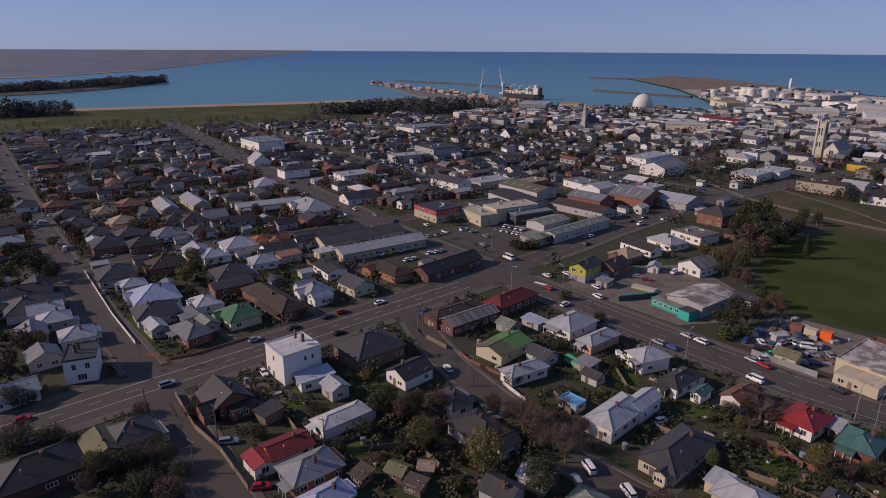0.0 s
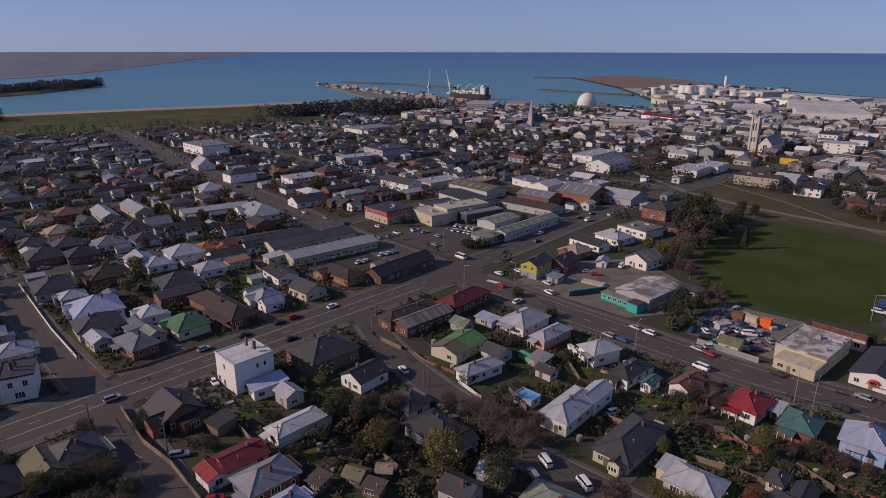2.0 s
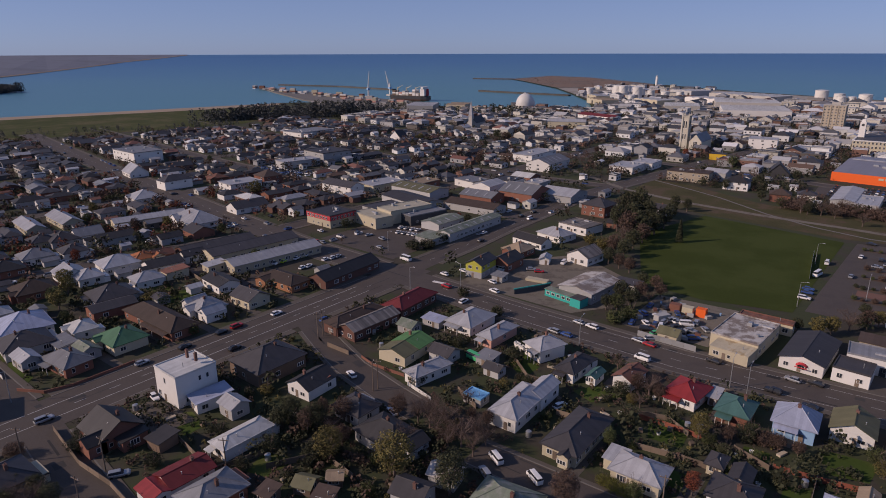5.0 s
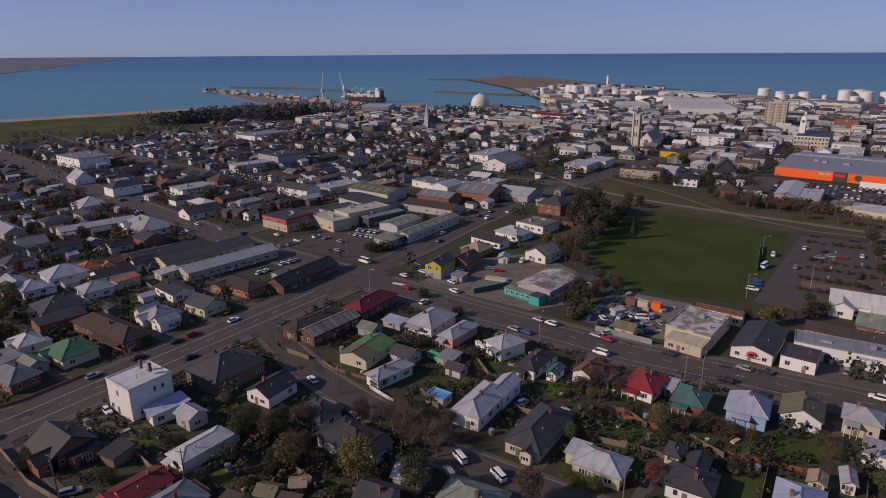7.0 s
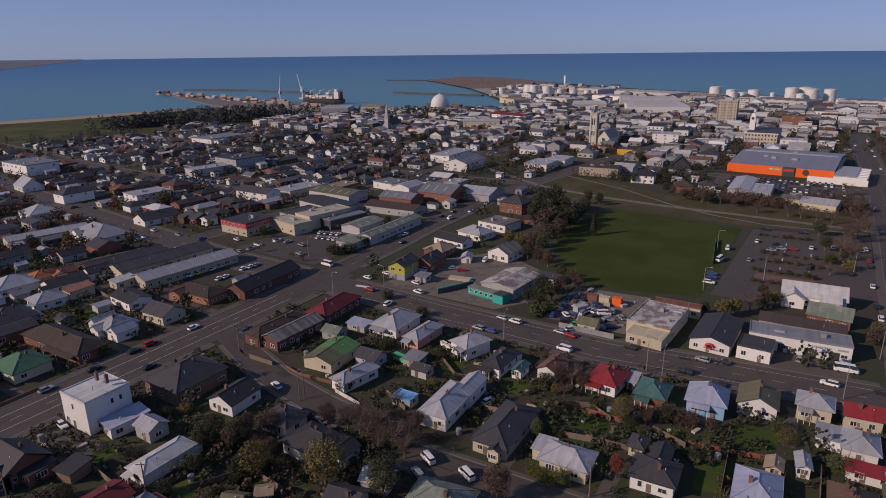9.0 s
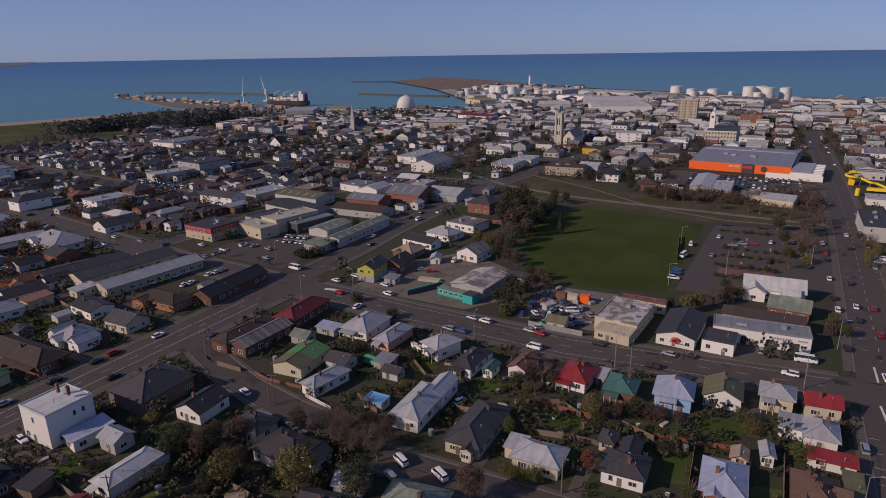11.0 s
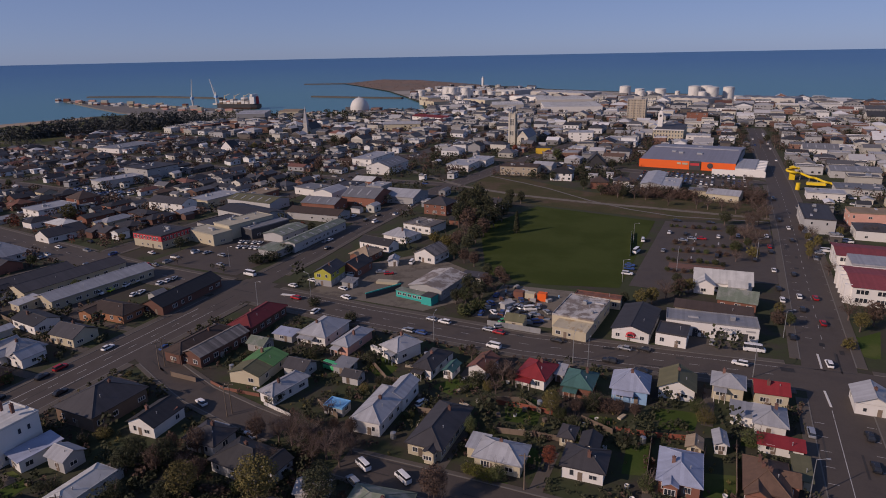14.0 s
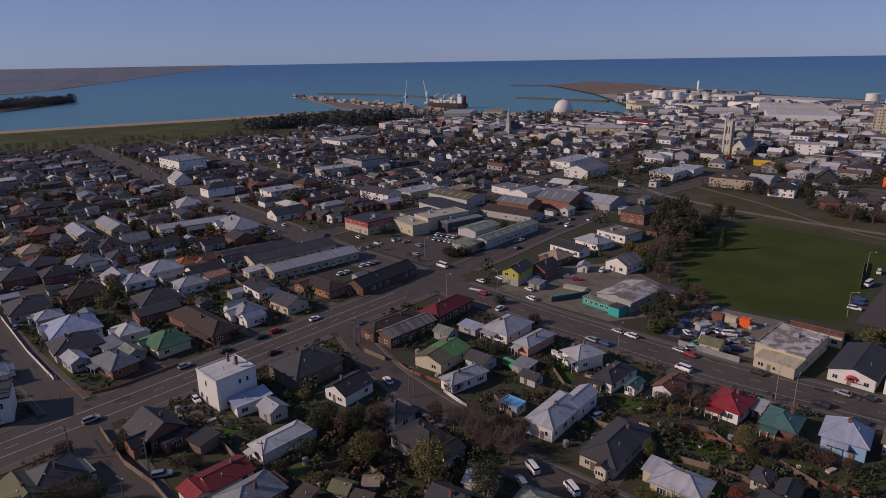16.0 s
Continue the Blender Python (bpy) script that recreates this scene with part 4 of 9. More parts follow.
setting("footpath", mesh("footpath", *strip(fine([(-158, 439), (-126, 421.5), (-104, 408), (-88, 395), (-71, 381), (-45, 366), (-20, 358), (26, 361)], 4), 1.6, 0.075), KERB), "pale gravel footpath across a grass bank", "path")
setting("railway", mesh("railway", *strip(fine([(-240, 452), (-160, 396), (-116, 382), (-73, 376), (-35, 374), (30, 368), (160, 360)], 6), 4.5, 0.065), GRAVEL), "narrow gravel rail bed", "railway")


def island(pts, width):
    setting("traffic_island", mesh("traffic_island", *slab(pts, width, 0.0, 0.22), TRIM), "white-painted concrete traffic island", "traffic island")


island([(31.4, 177), (31.7, 173), (32.0, 168.8)], 0.5)
island([(32.2, 191), (32.2, 196), (32.1, 200.5)], 0.5)
island([(-150, 183), (-143, 184)], 1.5)
for k in range(9):
    dashes("road_marking", [(27.4, 110 + k * 6.2), (29.6, 110 + k * 6.2)], 0, 5, 0.1, 0.14)
    dashes("road_marking", [(38.6, 112 + k * 6.2), (40.6, 112 + k * 6.2)], 0, 5, 0.1, 0.14)
for k in range(14):
    dashes("road_marking", [(29.8, 212 + k * 9.0), (31.8, 212 + k * 9.0)], 0, 5, 0.1, 0.14)
    dashes("road_marking", [(41.2, 214 + k * 9.0), (43.0, 214 + k * 9.0)], 0, 5, 0.1, 0.14)
for x0, y0, x1, y1 in ((-16, 262, 2, 265), (-17, 276, 6, 279.5), (-16, 291, 8, 294), (-16, 303, 12, 306), (8, 318, 25, 345), (-20, 334, 4, 337)):
    plot("planting_bed", [(x0, y0), (x1, y0), (x1, y1), (x0, y1)], 0.07, MULCH, "low reddish-brown planted bed in a car park", "planting")
plot("paved_square", [(-16, 268), (4, 268), (6, 275), (-16, 275)], 0.068, BRICK_PAVE, "reddish brick-paved strip in a car park", "paving")
for y0 in (284.5, 298.5, 311, 324):
    dashes("road_marking", [(-18, y0), (8, y0)], 0, 0.12, 2.5, 4.4)
plot("driveway", [(-152, 62), (-136, 60), (-134, 70), (-152, 69)], 0.045, PAVING, "concrete driveway beside a tall building", "driveway")
plot("driveway", [(-9, 190), (16, 191), (16, 201), (-9, 200)], 0.045, PAVING, "concrete workshop forecourt", "driveway")
for x0 in (-118, -92, -62, -34, -18, 2):
    plot("driveway", [(x0, 148), (x0 + 2.8, 148), (x0 + 2.8, 167), (x0, 167)], 0.042, PAVING, "narrow concrete driveway between houses", "driveway")
for x0 in (-52, -30, -8):
    plot("driveway", [(x0, 108), (x0 + 3, 108), (x0 + 3, 124), (x0, 124)], 0.042, PAVING, "narrow concrete driveway between houses", "driveway")
for y0 in (70, 87, 101, 119, 136):
    plot("driveway", [(-206, y0), (-178, y0), (-178, y0 + 3), (-206, y0 + 3)], 0.042, PAVING, "narrow concrete driveway between houses", "driveway")


# near houses
house(-147.3, 75.7, 10.7, 11.5, -1, kind="flat", rc="white", wc="white", h=8.6, storeys=3, stacks=2, over=0.1, holes=((0, -0.5, 5.4, 0.8, 1.7), (1, 0.8, 5.6, 0.8, 1.5), (1, 3.0, 5.6, 0.8, 1.5), (0, -3.8, 1.0, 1.4, 1.6), (1, -3.0, 1.0, 1.2, 1.2)), label="tall plain white rendered three-storey building")
house(-129.2, 77.7, 5.7, 5.0, -2, kind="gable", rc="light", wc="grey", stacks=0)
house(-137.8, 76.5, 5.7, 9.2, -11, kind="lean", rc="blue", wc="white", h=3.0, stacks=0, label="pale blue lean-to beside a tall white building")
house(-141.3, 97.2, 13.7, 16.0, -1, kind="hip", rc="slate", wc="brown", h=4.2)
house(-122.8, 97.7, 8.0, 10.1, 3, kind="gable", rc="dark", wc="white", along="y")
house(-115.9, 70.9, 5.2, 12.7, -1, kind="hip", rc="white", wc="white", pitch=0.4, stacks=0)
house(-114.0, 55.4, 7.2, 9.4, -2, kind="gable", rc="maroon", wc="white", along="y", pitch=0.34, h=2.8, wings=((0.6, -7.0, 6.2, 4.6, "gable", "red", "x"), (-2.2, -3.8, 3.0, 4.0, "lean")), label="low white house with faded red iron gable roofs")
house(-103.7, 55.2, 8.0, 11.1, -2, kind="hip", rc="grey", wc="brick")
house(-93.2, 52.5, 5.8, 9.4, 0, kind="hip", rc="blue", wc="white")
house(-143.2, 53.6, 10.6, 10.0, 0, kind="gable", rc="dark", wc="brick", along="x", pitch=0.62, wings=((2.8, -5.6, 5.0, 4.0, "gable", "dark", "y"), (6.6, 1.4, 4.0, 6.0, "lean")), label="dark brick house with a steep near-black gable roof")
house(-130.4, 59.2, 4.6, 5.0, 7, kind="lean", rc="dark", wc="brown", h=2.6, stacks=0, windows=0, name="carport", category="carport", label="low carport with a dark sloping roof")
house(-142.1, 30.4, 10, 10, 0, kind="hip", rc="slate", wc="cream")
house(-140.8, 24.3, 10, 7, 0, kind="gable", rc="olive", wc="cream")
house(-141.3, 11.4, 12, 16, 0, kind="hip", rc="dark", wc="dark_brick")
house(-185.4, 31.0, 10.8, 7.9, -19, kind="flat", rc="slate", wc="white", h=6.8, storeys=2, over=0.15, stacks=2, holes=((0, -2.9, 4.0, 1.3, 1.9), (0, 2.4, 4.0, 1.3, 1.9), (0, -3.6, 0.2, 1.0, 2.2), (0, -0.9, 1.0, 1.3, 1.5), (0, 2.6, 0.6, 2.6, 2.0), (1, -1.5, 4.0, 1.2, 1.8), (1, 1.8, 4.0, 1.2, 1.8), (1, 0.2, 0.8, 2.4, 1.9)), label="white two-storey corner building with blue window trim")
house(-188.3, 62.1, 12.7, 7.8, 5, kind="hip", rc="grey", wc="brick")
house(-190.9, 79.0, 12.3, 10.5, 0, kind="hip", rc="green", wc="cream")
house(-208.5, 74.6, 8.8, 6.8, -7, kind="hip", rc="white", wc="white")
house(-195.8, 94.4, 30.5, 9.4, 0, kind="hip", rc="brown", wc="brick")
house(-192.5, 109.6, 9.5, 9.6, -2, kind="hip", rc="light", wc="white", pitch=0.62, wings=((-6.6, -0.6, 5.0, 7.4, "gable", "light", "y"), (5.6, -1.4, 5.4, 7.0, "gable", "light", "y"), (-1.2, -5.2, 4.6, 3.4, "gable", "light", "y")), label="white villa with several light grey gable roofs")
house(-226.2, 63.5, 15.6, 14.7, -7, kind="hip", rc="blue", wc="white")
house(-188.5, 124.7, 11, 9, 0, kind="gable", rc="slate", wc="cream")
house(-194.0, 144.4, 19.5, 9.2, 1, kind="hip", rc="brown", wc="clay", stacks=0, pitch=0.36, wings=((-5.2, -5.0, 6.0, 5.0, "gable", "brown", "y"),))
house(-144.6, 135.0, 6.8, 21.0, -3, kind="hip", rc="brown", wc="dark_brick", h=3.5, pitch=0.42, wings=((6.6, 0.6, 7.4, 20.0, "gable", "striped", "y"),), label="dark brick corner building with brown hip and striped roofs")
house(-139.6, 157.2, 8.3, 20.1, 3, kind="hip", rc="maroon", wc="dark_brick", h=3.5)
house(-116.9, 132.7, 9.8, 7.1, 4, kind="gable", rc="lime", wc="cream", along="y", pitch=0.42, wings=((0, -7.0, 9.7, 7.0, "gable", "olive", "y"),), label="cream house whose gable roof is half bright green, half olive")
house(-102.4, 122.3, 5.0, 12.5, -11, kind="hip", rc="light", wc="white")
house(-113.3, 157.9, 9.8, 13.8, -1, kind="hip", rc="light", wc="white")
house(-100.6, 154.8, 5.3, 13.6, -3, kind="hip", rc="light", wc="pink")
house(-83.3, 154.4, 7.2, 9.3, -21, kind="hip", rc="light", wc="white", h=4)
house(-70.9, 150.0, 5.5, 12.2, -3, kind="hip", rc="slate", wc="white")
house(-72.2, 122.0, 7.2, 16.4, 2, kind="hip", rc="light", wc="white", h=3.8, wings=((1.5, 9, 5, 10, "gable"),))
house(-55.0, 120.1, 8.3, 18.7, -0, kind="hip", rc="slate", wc="cream")
house(-121.7, 98.9, 4, 4, 0, kind="lean", rc="rust", wc="brick", stacks=0)
# houses east of the lane
house(-56.4, 153.7, 5.2, 8.7, -6, kind="gable", rc="rust", wc="white", along="y")
house(-64.3, 148.9, 2.7, 5.5, -1, kind="gable", rc="teal", wc="white", h=2.4, stacks=0, name="garage", category="garage", label="white timber garage with a green iron roof")
house(-41.1, 155.1, 7.9, 9.7, -6, kind="hip", rc="red", wc="white")
house(-35.1, 158.5, 2.1, 5.0, 0, kind="lean", rc="light", wc="grey", h=2.3, stacks=0, name="garage", category="garage", label="grey garage with a pale sloping iron roof")
house(-28.8, 154.1, 7.3, 9.1, 0, kind="hip", rc="teal", wc="brick")
house(-38.1, 115.5, 10.3, 7.4, 2, kind="hip", rc="light", wc="cream", wings=((-6, 2, 4, 5, "lean"),))
house(-20.4, 119.9, 8.7, 7.9, 2, kind="hip", rc="slate", wc="white", wings=((0, 6.5, 4, 6, "gable"),))
house(-26.3, 129.3, 3.0, 4.8, 0, kind="hip", rc="slate", wc="cream", h=2.5, stacks=0, name="garage", category="garage", label="cream garage with a dark hipped roof")
house(-15.9, 156.4, 8.8, 8.9, 3, kind="hip", rc="blue", wc="blue", h=3.8, pitch=0.75)
house(-4.7, 162.8, 8.8, 9.5, 2, kind="gable", rc="olive", wc="white", along="y")
house(7.7, 165.7, 7.4, 6.9, -1, kind="hip", rc="light", wc="cream", h=4.2)
house(17.7, 167.1, 7.7, 6.6, 5, kind="gable", rc="red", wc="cream", along="x", h=3.4)
house(17.0, 153.2, 6.6, 8.6, 0, kind="hip", rc="light", wc="white", wings=((-6, 1, 5, 6, "lean"),))
house(18.9, 143.2, 9, 3.5, 0, kind="lean", rc="red", wc="white", h=2.2, stacks=0, name="shed", category="shed", label="long low shed with a red iron roof")
house(15.2, 127.8, 7.8, 11.4, 0, kind="hip", rc="tile", wc="brick", stacks=3, pitch=0.62, wings=((-1.8, -5.6, 4.2, 4.0, "gable", "tile", "y"), (4.0, 1.0, 4.0, 5.0, "gable", "tile", "x")), label="red-brick house with a steep brown tiled roof and chimneys")
house(22.3, 134.4, 3, 8, 0, kind="lean", rc="olive", wc="cream", h=2.3, stacks=0, name="shed", category="shed", label="narrow shed with an olive iron roof")
house(-1.3, 124.5, 8.0, 11.3, 2, kind="hip", rc="blue", wc="brick")
house(6.3, 139.7, 2.4, 5.2, 7, kind="gable", rc="light", wc="white", h=2.5, stacks=0, name="shed", category="shed", label="white timber garden shed")
house(1.0, 136.0, 3, 4, 0, kind="gable", rc="tan", wc="cream", h=2.2, stacks=0, name="shed", category="shed", label="small tan garden shed")
house(40.9, 172.2, 8, 9, 0, kind="gable", rc="light", wc="white")
house(-95.7, 62.9, 3.5, 3.5, 10, kind="lean", rc="brown", wc="brown", h=2.2, stacks=0, name="shed", category="shed", label="small weathered timber shed")
house(-91.8, 69.6, 4, 4, 20, kind="gable", rc="olive", wc="brown", h=2.0, stacks=0, name="shed", category="shed", label="low glasshouse shed with a dark frame")
house(-85.8, 69.5, 4, 3, 20, kind="lean", rc="brown", wc="brown", h=2.0, stacks=0, name="shed", category="shed", label="low timber shed with a brown iron roof")
house(-88.5, 74.8, 3, 3, 40, kind="gable", rc="tan", wc="brown", h=2.0, stacks=0, name="shed", category="shed", label="small pale timber shed")
house(-70.4, 89.7, 6, 5, 12, kind="gable", rc="patched", wc="grey", h=2.6, stacks=0, name="shed", category="shed", label="grey shed with a patchy iron roof")
house(-103.9, 96.1, 8.7, 7.1, -1, kind="hip", rc="slate", wc="grey")
house(-89.8, 92.4, 13, 9, -5, kind="hip", rc="dark", wc="grey", wings=((7, 1, 5, 6, "gable"),))
house(-71.8, 80.6, 7, 6, 10, kind="gable", rc="slate", wc="grey")
house(-126.7, 142.2, 6, 5, 0, kind="gable", rc="moss", wc="grey", h=2.5, stacks=0, name="garage", category="garage", label="garage with a pale grey-green roof")
house(-123.3, 150.9, 7, 4, 0, kind="lean", rc="blue", wc="grey", h=2.4, stacks=0, name="garage", category="garage", label="low garage with a pale blue roof")
house(-94.1, 139.8, 5, 5, 0, kind="lean", rc="grey", wc="grey", h=2.2, stacks=0, name="shed", category="shed", label="grey iron garden shed")
house(-88.5, 135.2, 5, 4, 0, kind="gable", rc="slate", wc="grey", h=2.2, stacks=0, name="shed", category="shed", label="dark garden shed with plain walls")
house(-84.1, 120.0, 5.5, 4, 0, kind="flat", rc="sky", wc="grey", h=2.2, stacks=0, over=0.1, name="shed", category="shed", label="flat-roofed garden shed with a bright blue roof")
house(-105.7, 134.0, 7, 6, 0, kind="gable", rc="slate", wc="grey", h=2.5, stacks=0)
house(-91.0, 152.8, 4.5, 1, -20, kind="flat", rc="white", wc="white", h=1.5, stacks=0, over=0.05, windows=0, name="caravan", category="caravan", label="small white trailer parked on grass")
# businesses along the cross road
house(2.3, 205.6, 27.2, 8.8, 4, kind="flat", rc="grey", wc="white", h=4.8, over=0.1, stacks=0, name="workshop", category="workshop", label="long white workshop with roller doors and a flat grey roof")
house(-8.4, 194.6, 9.0, 9.0, -3, kind="flat", rc="slate", wc="white", h=3.9, over=0.1, stacks=0, name="workshop", category="workshop", label="low white workshop with a dark flat roof")
house(-20.1, 200.4, 11.3, 21.5, -3, kind="gable", rc="slate", wc="white", along="y", h=3.4, pitch=0.3, stacks=0, name="shop", category="shop", label="white-fronted shop with a dark gable roof")
house(2.6, 217.6, 24, 6, 0, kind="lean", rc="brown", wc="stone", h=3.8, stacks=0, name="shop", category="shop", label="long low stone-coloured building with a brown roof")
house(10.4, 233.4, 12.4, 10.1, -5, kind="gable", rc="moss", wc="brick", along="x", stacks=0, name="shop", category="shop", label="brick building with a grey-green gable roof")
house(5.0, 250.6, 20, 11, 3, kind="gable", rc="white", wc="white", along="x", h=3.4, pitch=0.6, over=0.5, stacks=0, windows=1, wings=((-6.5, -4, 7, 11, "gable"), (5, -6, 6, 5, "gable")), name="hall", category="hall", label="white hall with steep white gable roofs")
house(-38.3, 201.0, 13.9, 20.3, -5, kind="flat", rc="patched", wc="cream", h=4.4, over=0.1, stacks=0, name="warehouse", category="warehouse", label="cream warehouse with a patchy peeling flat roof")
house(-38.2, 189.0, 11.2, 9.8, -7, kind="lean", rc="yellowed", wc="cream", h=3.2, over=0.1, stacks=0, name="warehouse", category="warehouse", label="cream lean-to warehouse with a yellowed iron roof")
house(-35.4, 216.0, 16, 4, 0, kind="flat", rc="rust", wc="cream", h=3.6, over=0.1, stacks=0, name="warehouse", category="warehouse", label="narrow warehouse with a faded red roof")
house(-57.4, 187.9, 6, 5, 0, kind="gable", rc="olive", wc="cream", h=2.7, stacks=0, name="shed", category="shed", label="cream yard shed with an olive roof")
house(-95.6, 209.8, 14.0, 20.0, -6, kind="gable", rc="patched", wc="grey", along="y", pitch=0.22, h=4.0, stacks=0, windows=1, name="workshop", category="workshop", label="pale grey workshop with a patchy iron roof")
house(-85.8, 223.0, 9, 5, 0, kind="lean", rc="slate", wc="white", h=2.6, stacks=0, name="shed", category="shed", label="long shed with roof lights")
house(-140.6, 202.6, 7.4, 12.0, 5, kind="gable", rc="slate", wc="yellow", along="y", h=5.5, storeys=2, skirt=("grey", 2.6), label="yellow two-storey gabled house with a slate roof")
house(-136.8, 216.2, 9, 12, 0, kind="gable", rc="dark", wc="brick", along="y", h=3.6)
house(-129.9, 200.4, 5, 4, 0, kind="lean", rc="grey", wc="grey", h=2.4, stacks=0, name="garage", category="garage", label="grey garage with an open roller door")
house(-126.5, 230.9, 4, 6, 20, kind="gable", rc="light", wc="white", h=2.4, stacks=0, name="shed", category="shed", label="white arched store shed")
house(-142.0, 234.2, 10, 11, -5, kind="hip", rc="tan", wc="brick")
house(-144.2, 249.5, 17.5, 7.5, -10, kind="gable", rc="dark", wc="white", h=3.2, stacks=0, label="low white house with a dark iron roof")
house(-140.8, 266.0, 14, 10.5, -12, kind="hip", rc="light", wc="white", label="white bungalow with a pale hipped iron roof")
house(-138.0, 287.0, 17, 14, -10, kind="flat", rc="striped", wc="white", h=3.8, over=0.1, stacks=0, name="shop", category="shop", label="white flat-roofed shop with plain walls")
house(-114.0, 243.6, 10.5, 12, -8, kind="gable", rc="striped", wc="white", along="y", h=3.6, stacks=0, name="workshop", category="workshop", label="white workshop with a dark roof striped by roof lights")
house(-145.4, 323.8, 14.1, 13.0, -4, kind="hip", rc="slate", wc="brick", h=6, storeys=2, stacks=2)
house(-116.9, 345.9, 10, 9, 0, kind="gable", rc="slate", wc="white")
house(-127.7, 303.6, 5, 5, 0, kind="gable", rc="dark", wc="brick", h=2.4, stacks=0, name="garage", category="garage", label="small brick garage with plain walls")
house(-55.1, 89.6, 12, 9, 8, kind="hip", rc="moss", wc="cream")


# blocks west of the main road
house(-250.6, 220.4, 19.5, 17.5, -3, kind="flat", rc="slate", wc="cream", h=6.4, storeys=2, over=0.2, stacks=0, name="shop", category="shop", label="cream two-storey corner shop with a red upper band")
house(-230.6, 231.6, 21, 10.8, -12, kind="flat", rc="cream", wc="cream", h=5.4, over=0.2, stacks=0, windows=1, name="store", category="store", label="cream front block of a store with a flat cream roof")
house(-225.0, 250.5, 13, 27, -13, kind="flat", rc="cream", wc="cream", h=6.9, over=0.2, stacks=0, windows=0, name="store", category="store", label="tall cream block of a store with a flat cream roof")
house(-213.4, 253.0, 9, 24, -13, kind="flat", rc="grey", wc="dark", h=5.0, over=0.1, stacks=0, windows=1, name="store", category="store", label="dark glazed side block of a store with a grey roof")
house(-241.5, 252.0, 15, 20, -12, kind="flat", rc="slate", wc="grey", h=4.6, over=0.2, stacks=0, windows=0, name="store", category="store", label="grey rear block of a store with a dark flat roof")
house(-181.4, 251.5, 7.5, 44.0, 0, kind="gable", rc="moss", wc="grey", along="y", h=4.2, stacks=0, pitch=0.3, name="workshop", category="workshop", label="long workshop with a pale green iron roof")
house(-185.5, 224.6, 11, 9.5, -4, kind="lean", rc="moss", wc="grey", h=3.2, stacks=0, windows=0, pitch=0.12, name="workshop", category="workshop", label="low green-roofed canopy at the end of the workshop")
house(-199.0, 251.0, 12, 20, -2, kind="gable", rc="moss", wc="grey", h=3.6, stacks=0, pitch=0.2, windows=1, name="workshop", category="workshop", label="workshop with a mossy green iron roof")
house(-205.0, 288.6, 33, 13, 2, kind="gable", rc="brown", wc="grey", h=4.0, stacks=0, windows=1, pitch=0.3, along="x", name="workshop", category="workshop", label="long workshop with a dull brown iron roof")
house(-198.3, 331.9, 22.8, 22.5, 0, kind="gable", rc="grey", wc="brick", h=5.6, stacks=0, pitch=0.35, name="warehouse", category="warehouse", label="brick warehouse with a pale grey gable roof")
house(-222.0, 160.5, 11.1, 42.1, -7, kind="gable", rc="light", wc="cream", along="y", h=3.6, stacks=0, pitch=0.3, name="shed", category="shed", label="long cream shed with a pale iron roof")
house(-241.2, 162.7, 12.6, 42.0, -7, kind="gable", rc="slate", wc="cream", along="y", h=3.6, stacks=0, pitch=0.3, name="shed", category="shed", label="long cream shed with a slate-grey roof")
house(-255.0, 153.7, 12.0, 33.4, -7, kind="gable", rc="slate", wc="dark_brick", along="y", h=3.4, stacks=0, pitch=0.3, name="shed", category="shed", label="long dark brick shed with a grey roof")
house(-328.4, 160.4, 10, 36, -13, kind="gable", rc="light", wc="cream", along="y", h=3.2, stacks=0, pitch=0.3, name="shed", category="shed", label="long cream block with a pale iron roof")
house(-305.8, 174.3, 26.6, 16.7, -7, kind="hip", rc="light", wc="white")
house(-264.1, 123.7, 8, 9, -7, kind="hip", rc="orange", wc="cream", wings=((3, 5, 5, 5, "gable"),))
house(-261.6, 131.0, 7, 8, -7, kind="gable", rc="rust", wc="brick")
house(-182.4, 165.8, 9.7, 31.1, 3, kind="gable", rc="dark", wc="dark_brick", along="y", h=3.2, stacks=0, name="shop", category="shop", label="long dark brick block with a black roof")
house(-211.0, 127.4, 14.0, 8.6, -7, kind="gable", rc="dark", wc="white", pitch=0.32)
house(-265.0, 113.2, 12.3, 14.1, -7, kind="hip", rc="light", wc="white")
house(-237.0, 111.0, 9, 10, -7, kind="hip", rc="light", wc="white")
house(-230.7, 94.7, 13, 14, -7, kind="hip", rc="slate", wc="grey")
house(-236.8, 122.9, 6, 9, -7, kind="lean", rc="rust", wc="cream", stacks=0)
house(-230.8, 137.2, 6, 8, -7, kind="lean", rc="light", wc="cream", stacks=0)
house(-250.7, 138.9, 7, 9, -7, kind="gable", rc="slate", wc="white", stacks=0)
house(-259.1, 59.7, 15, 13, -7, kind="hip", rc="slate", wc="grey")
house(-243.1, 61.5, 7, 8, -7, kind="hip", rc="light", wc="grey")
house(-259.0, 78.8, 12, 13, -7, kind="hip", rc="brown", wc="brick")
house(-267.2, 95.1, 12, 10, -7, kind="gable", rc="light", wc="white")
house(-258.2, 98.1, 10, 9, -7, kind="hip", rc="light", wc="white")
house(-303.1, 68.7, 14, 13, -7, kind="hip", rc="slate", wc="brick")
house(-326.3, 70.0, 12, 10, -7, kind="hip", rc="slate", wc="grey")
house(-349.3, 66.7, 14, 12, -7, kind="hip", rc="slate", wc="grey")
house(-371.1, 67.2, 12, 12, -7, kind="hip", rc="slate", wc="grey")
house(-293.8, 80.9, 11, 12, -7, kind="hip", rc="dark", wc="brick")
house(-313.9, 81.5, 11, 12, -7, kind="hip", rc="slate", wc="brick")
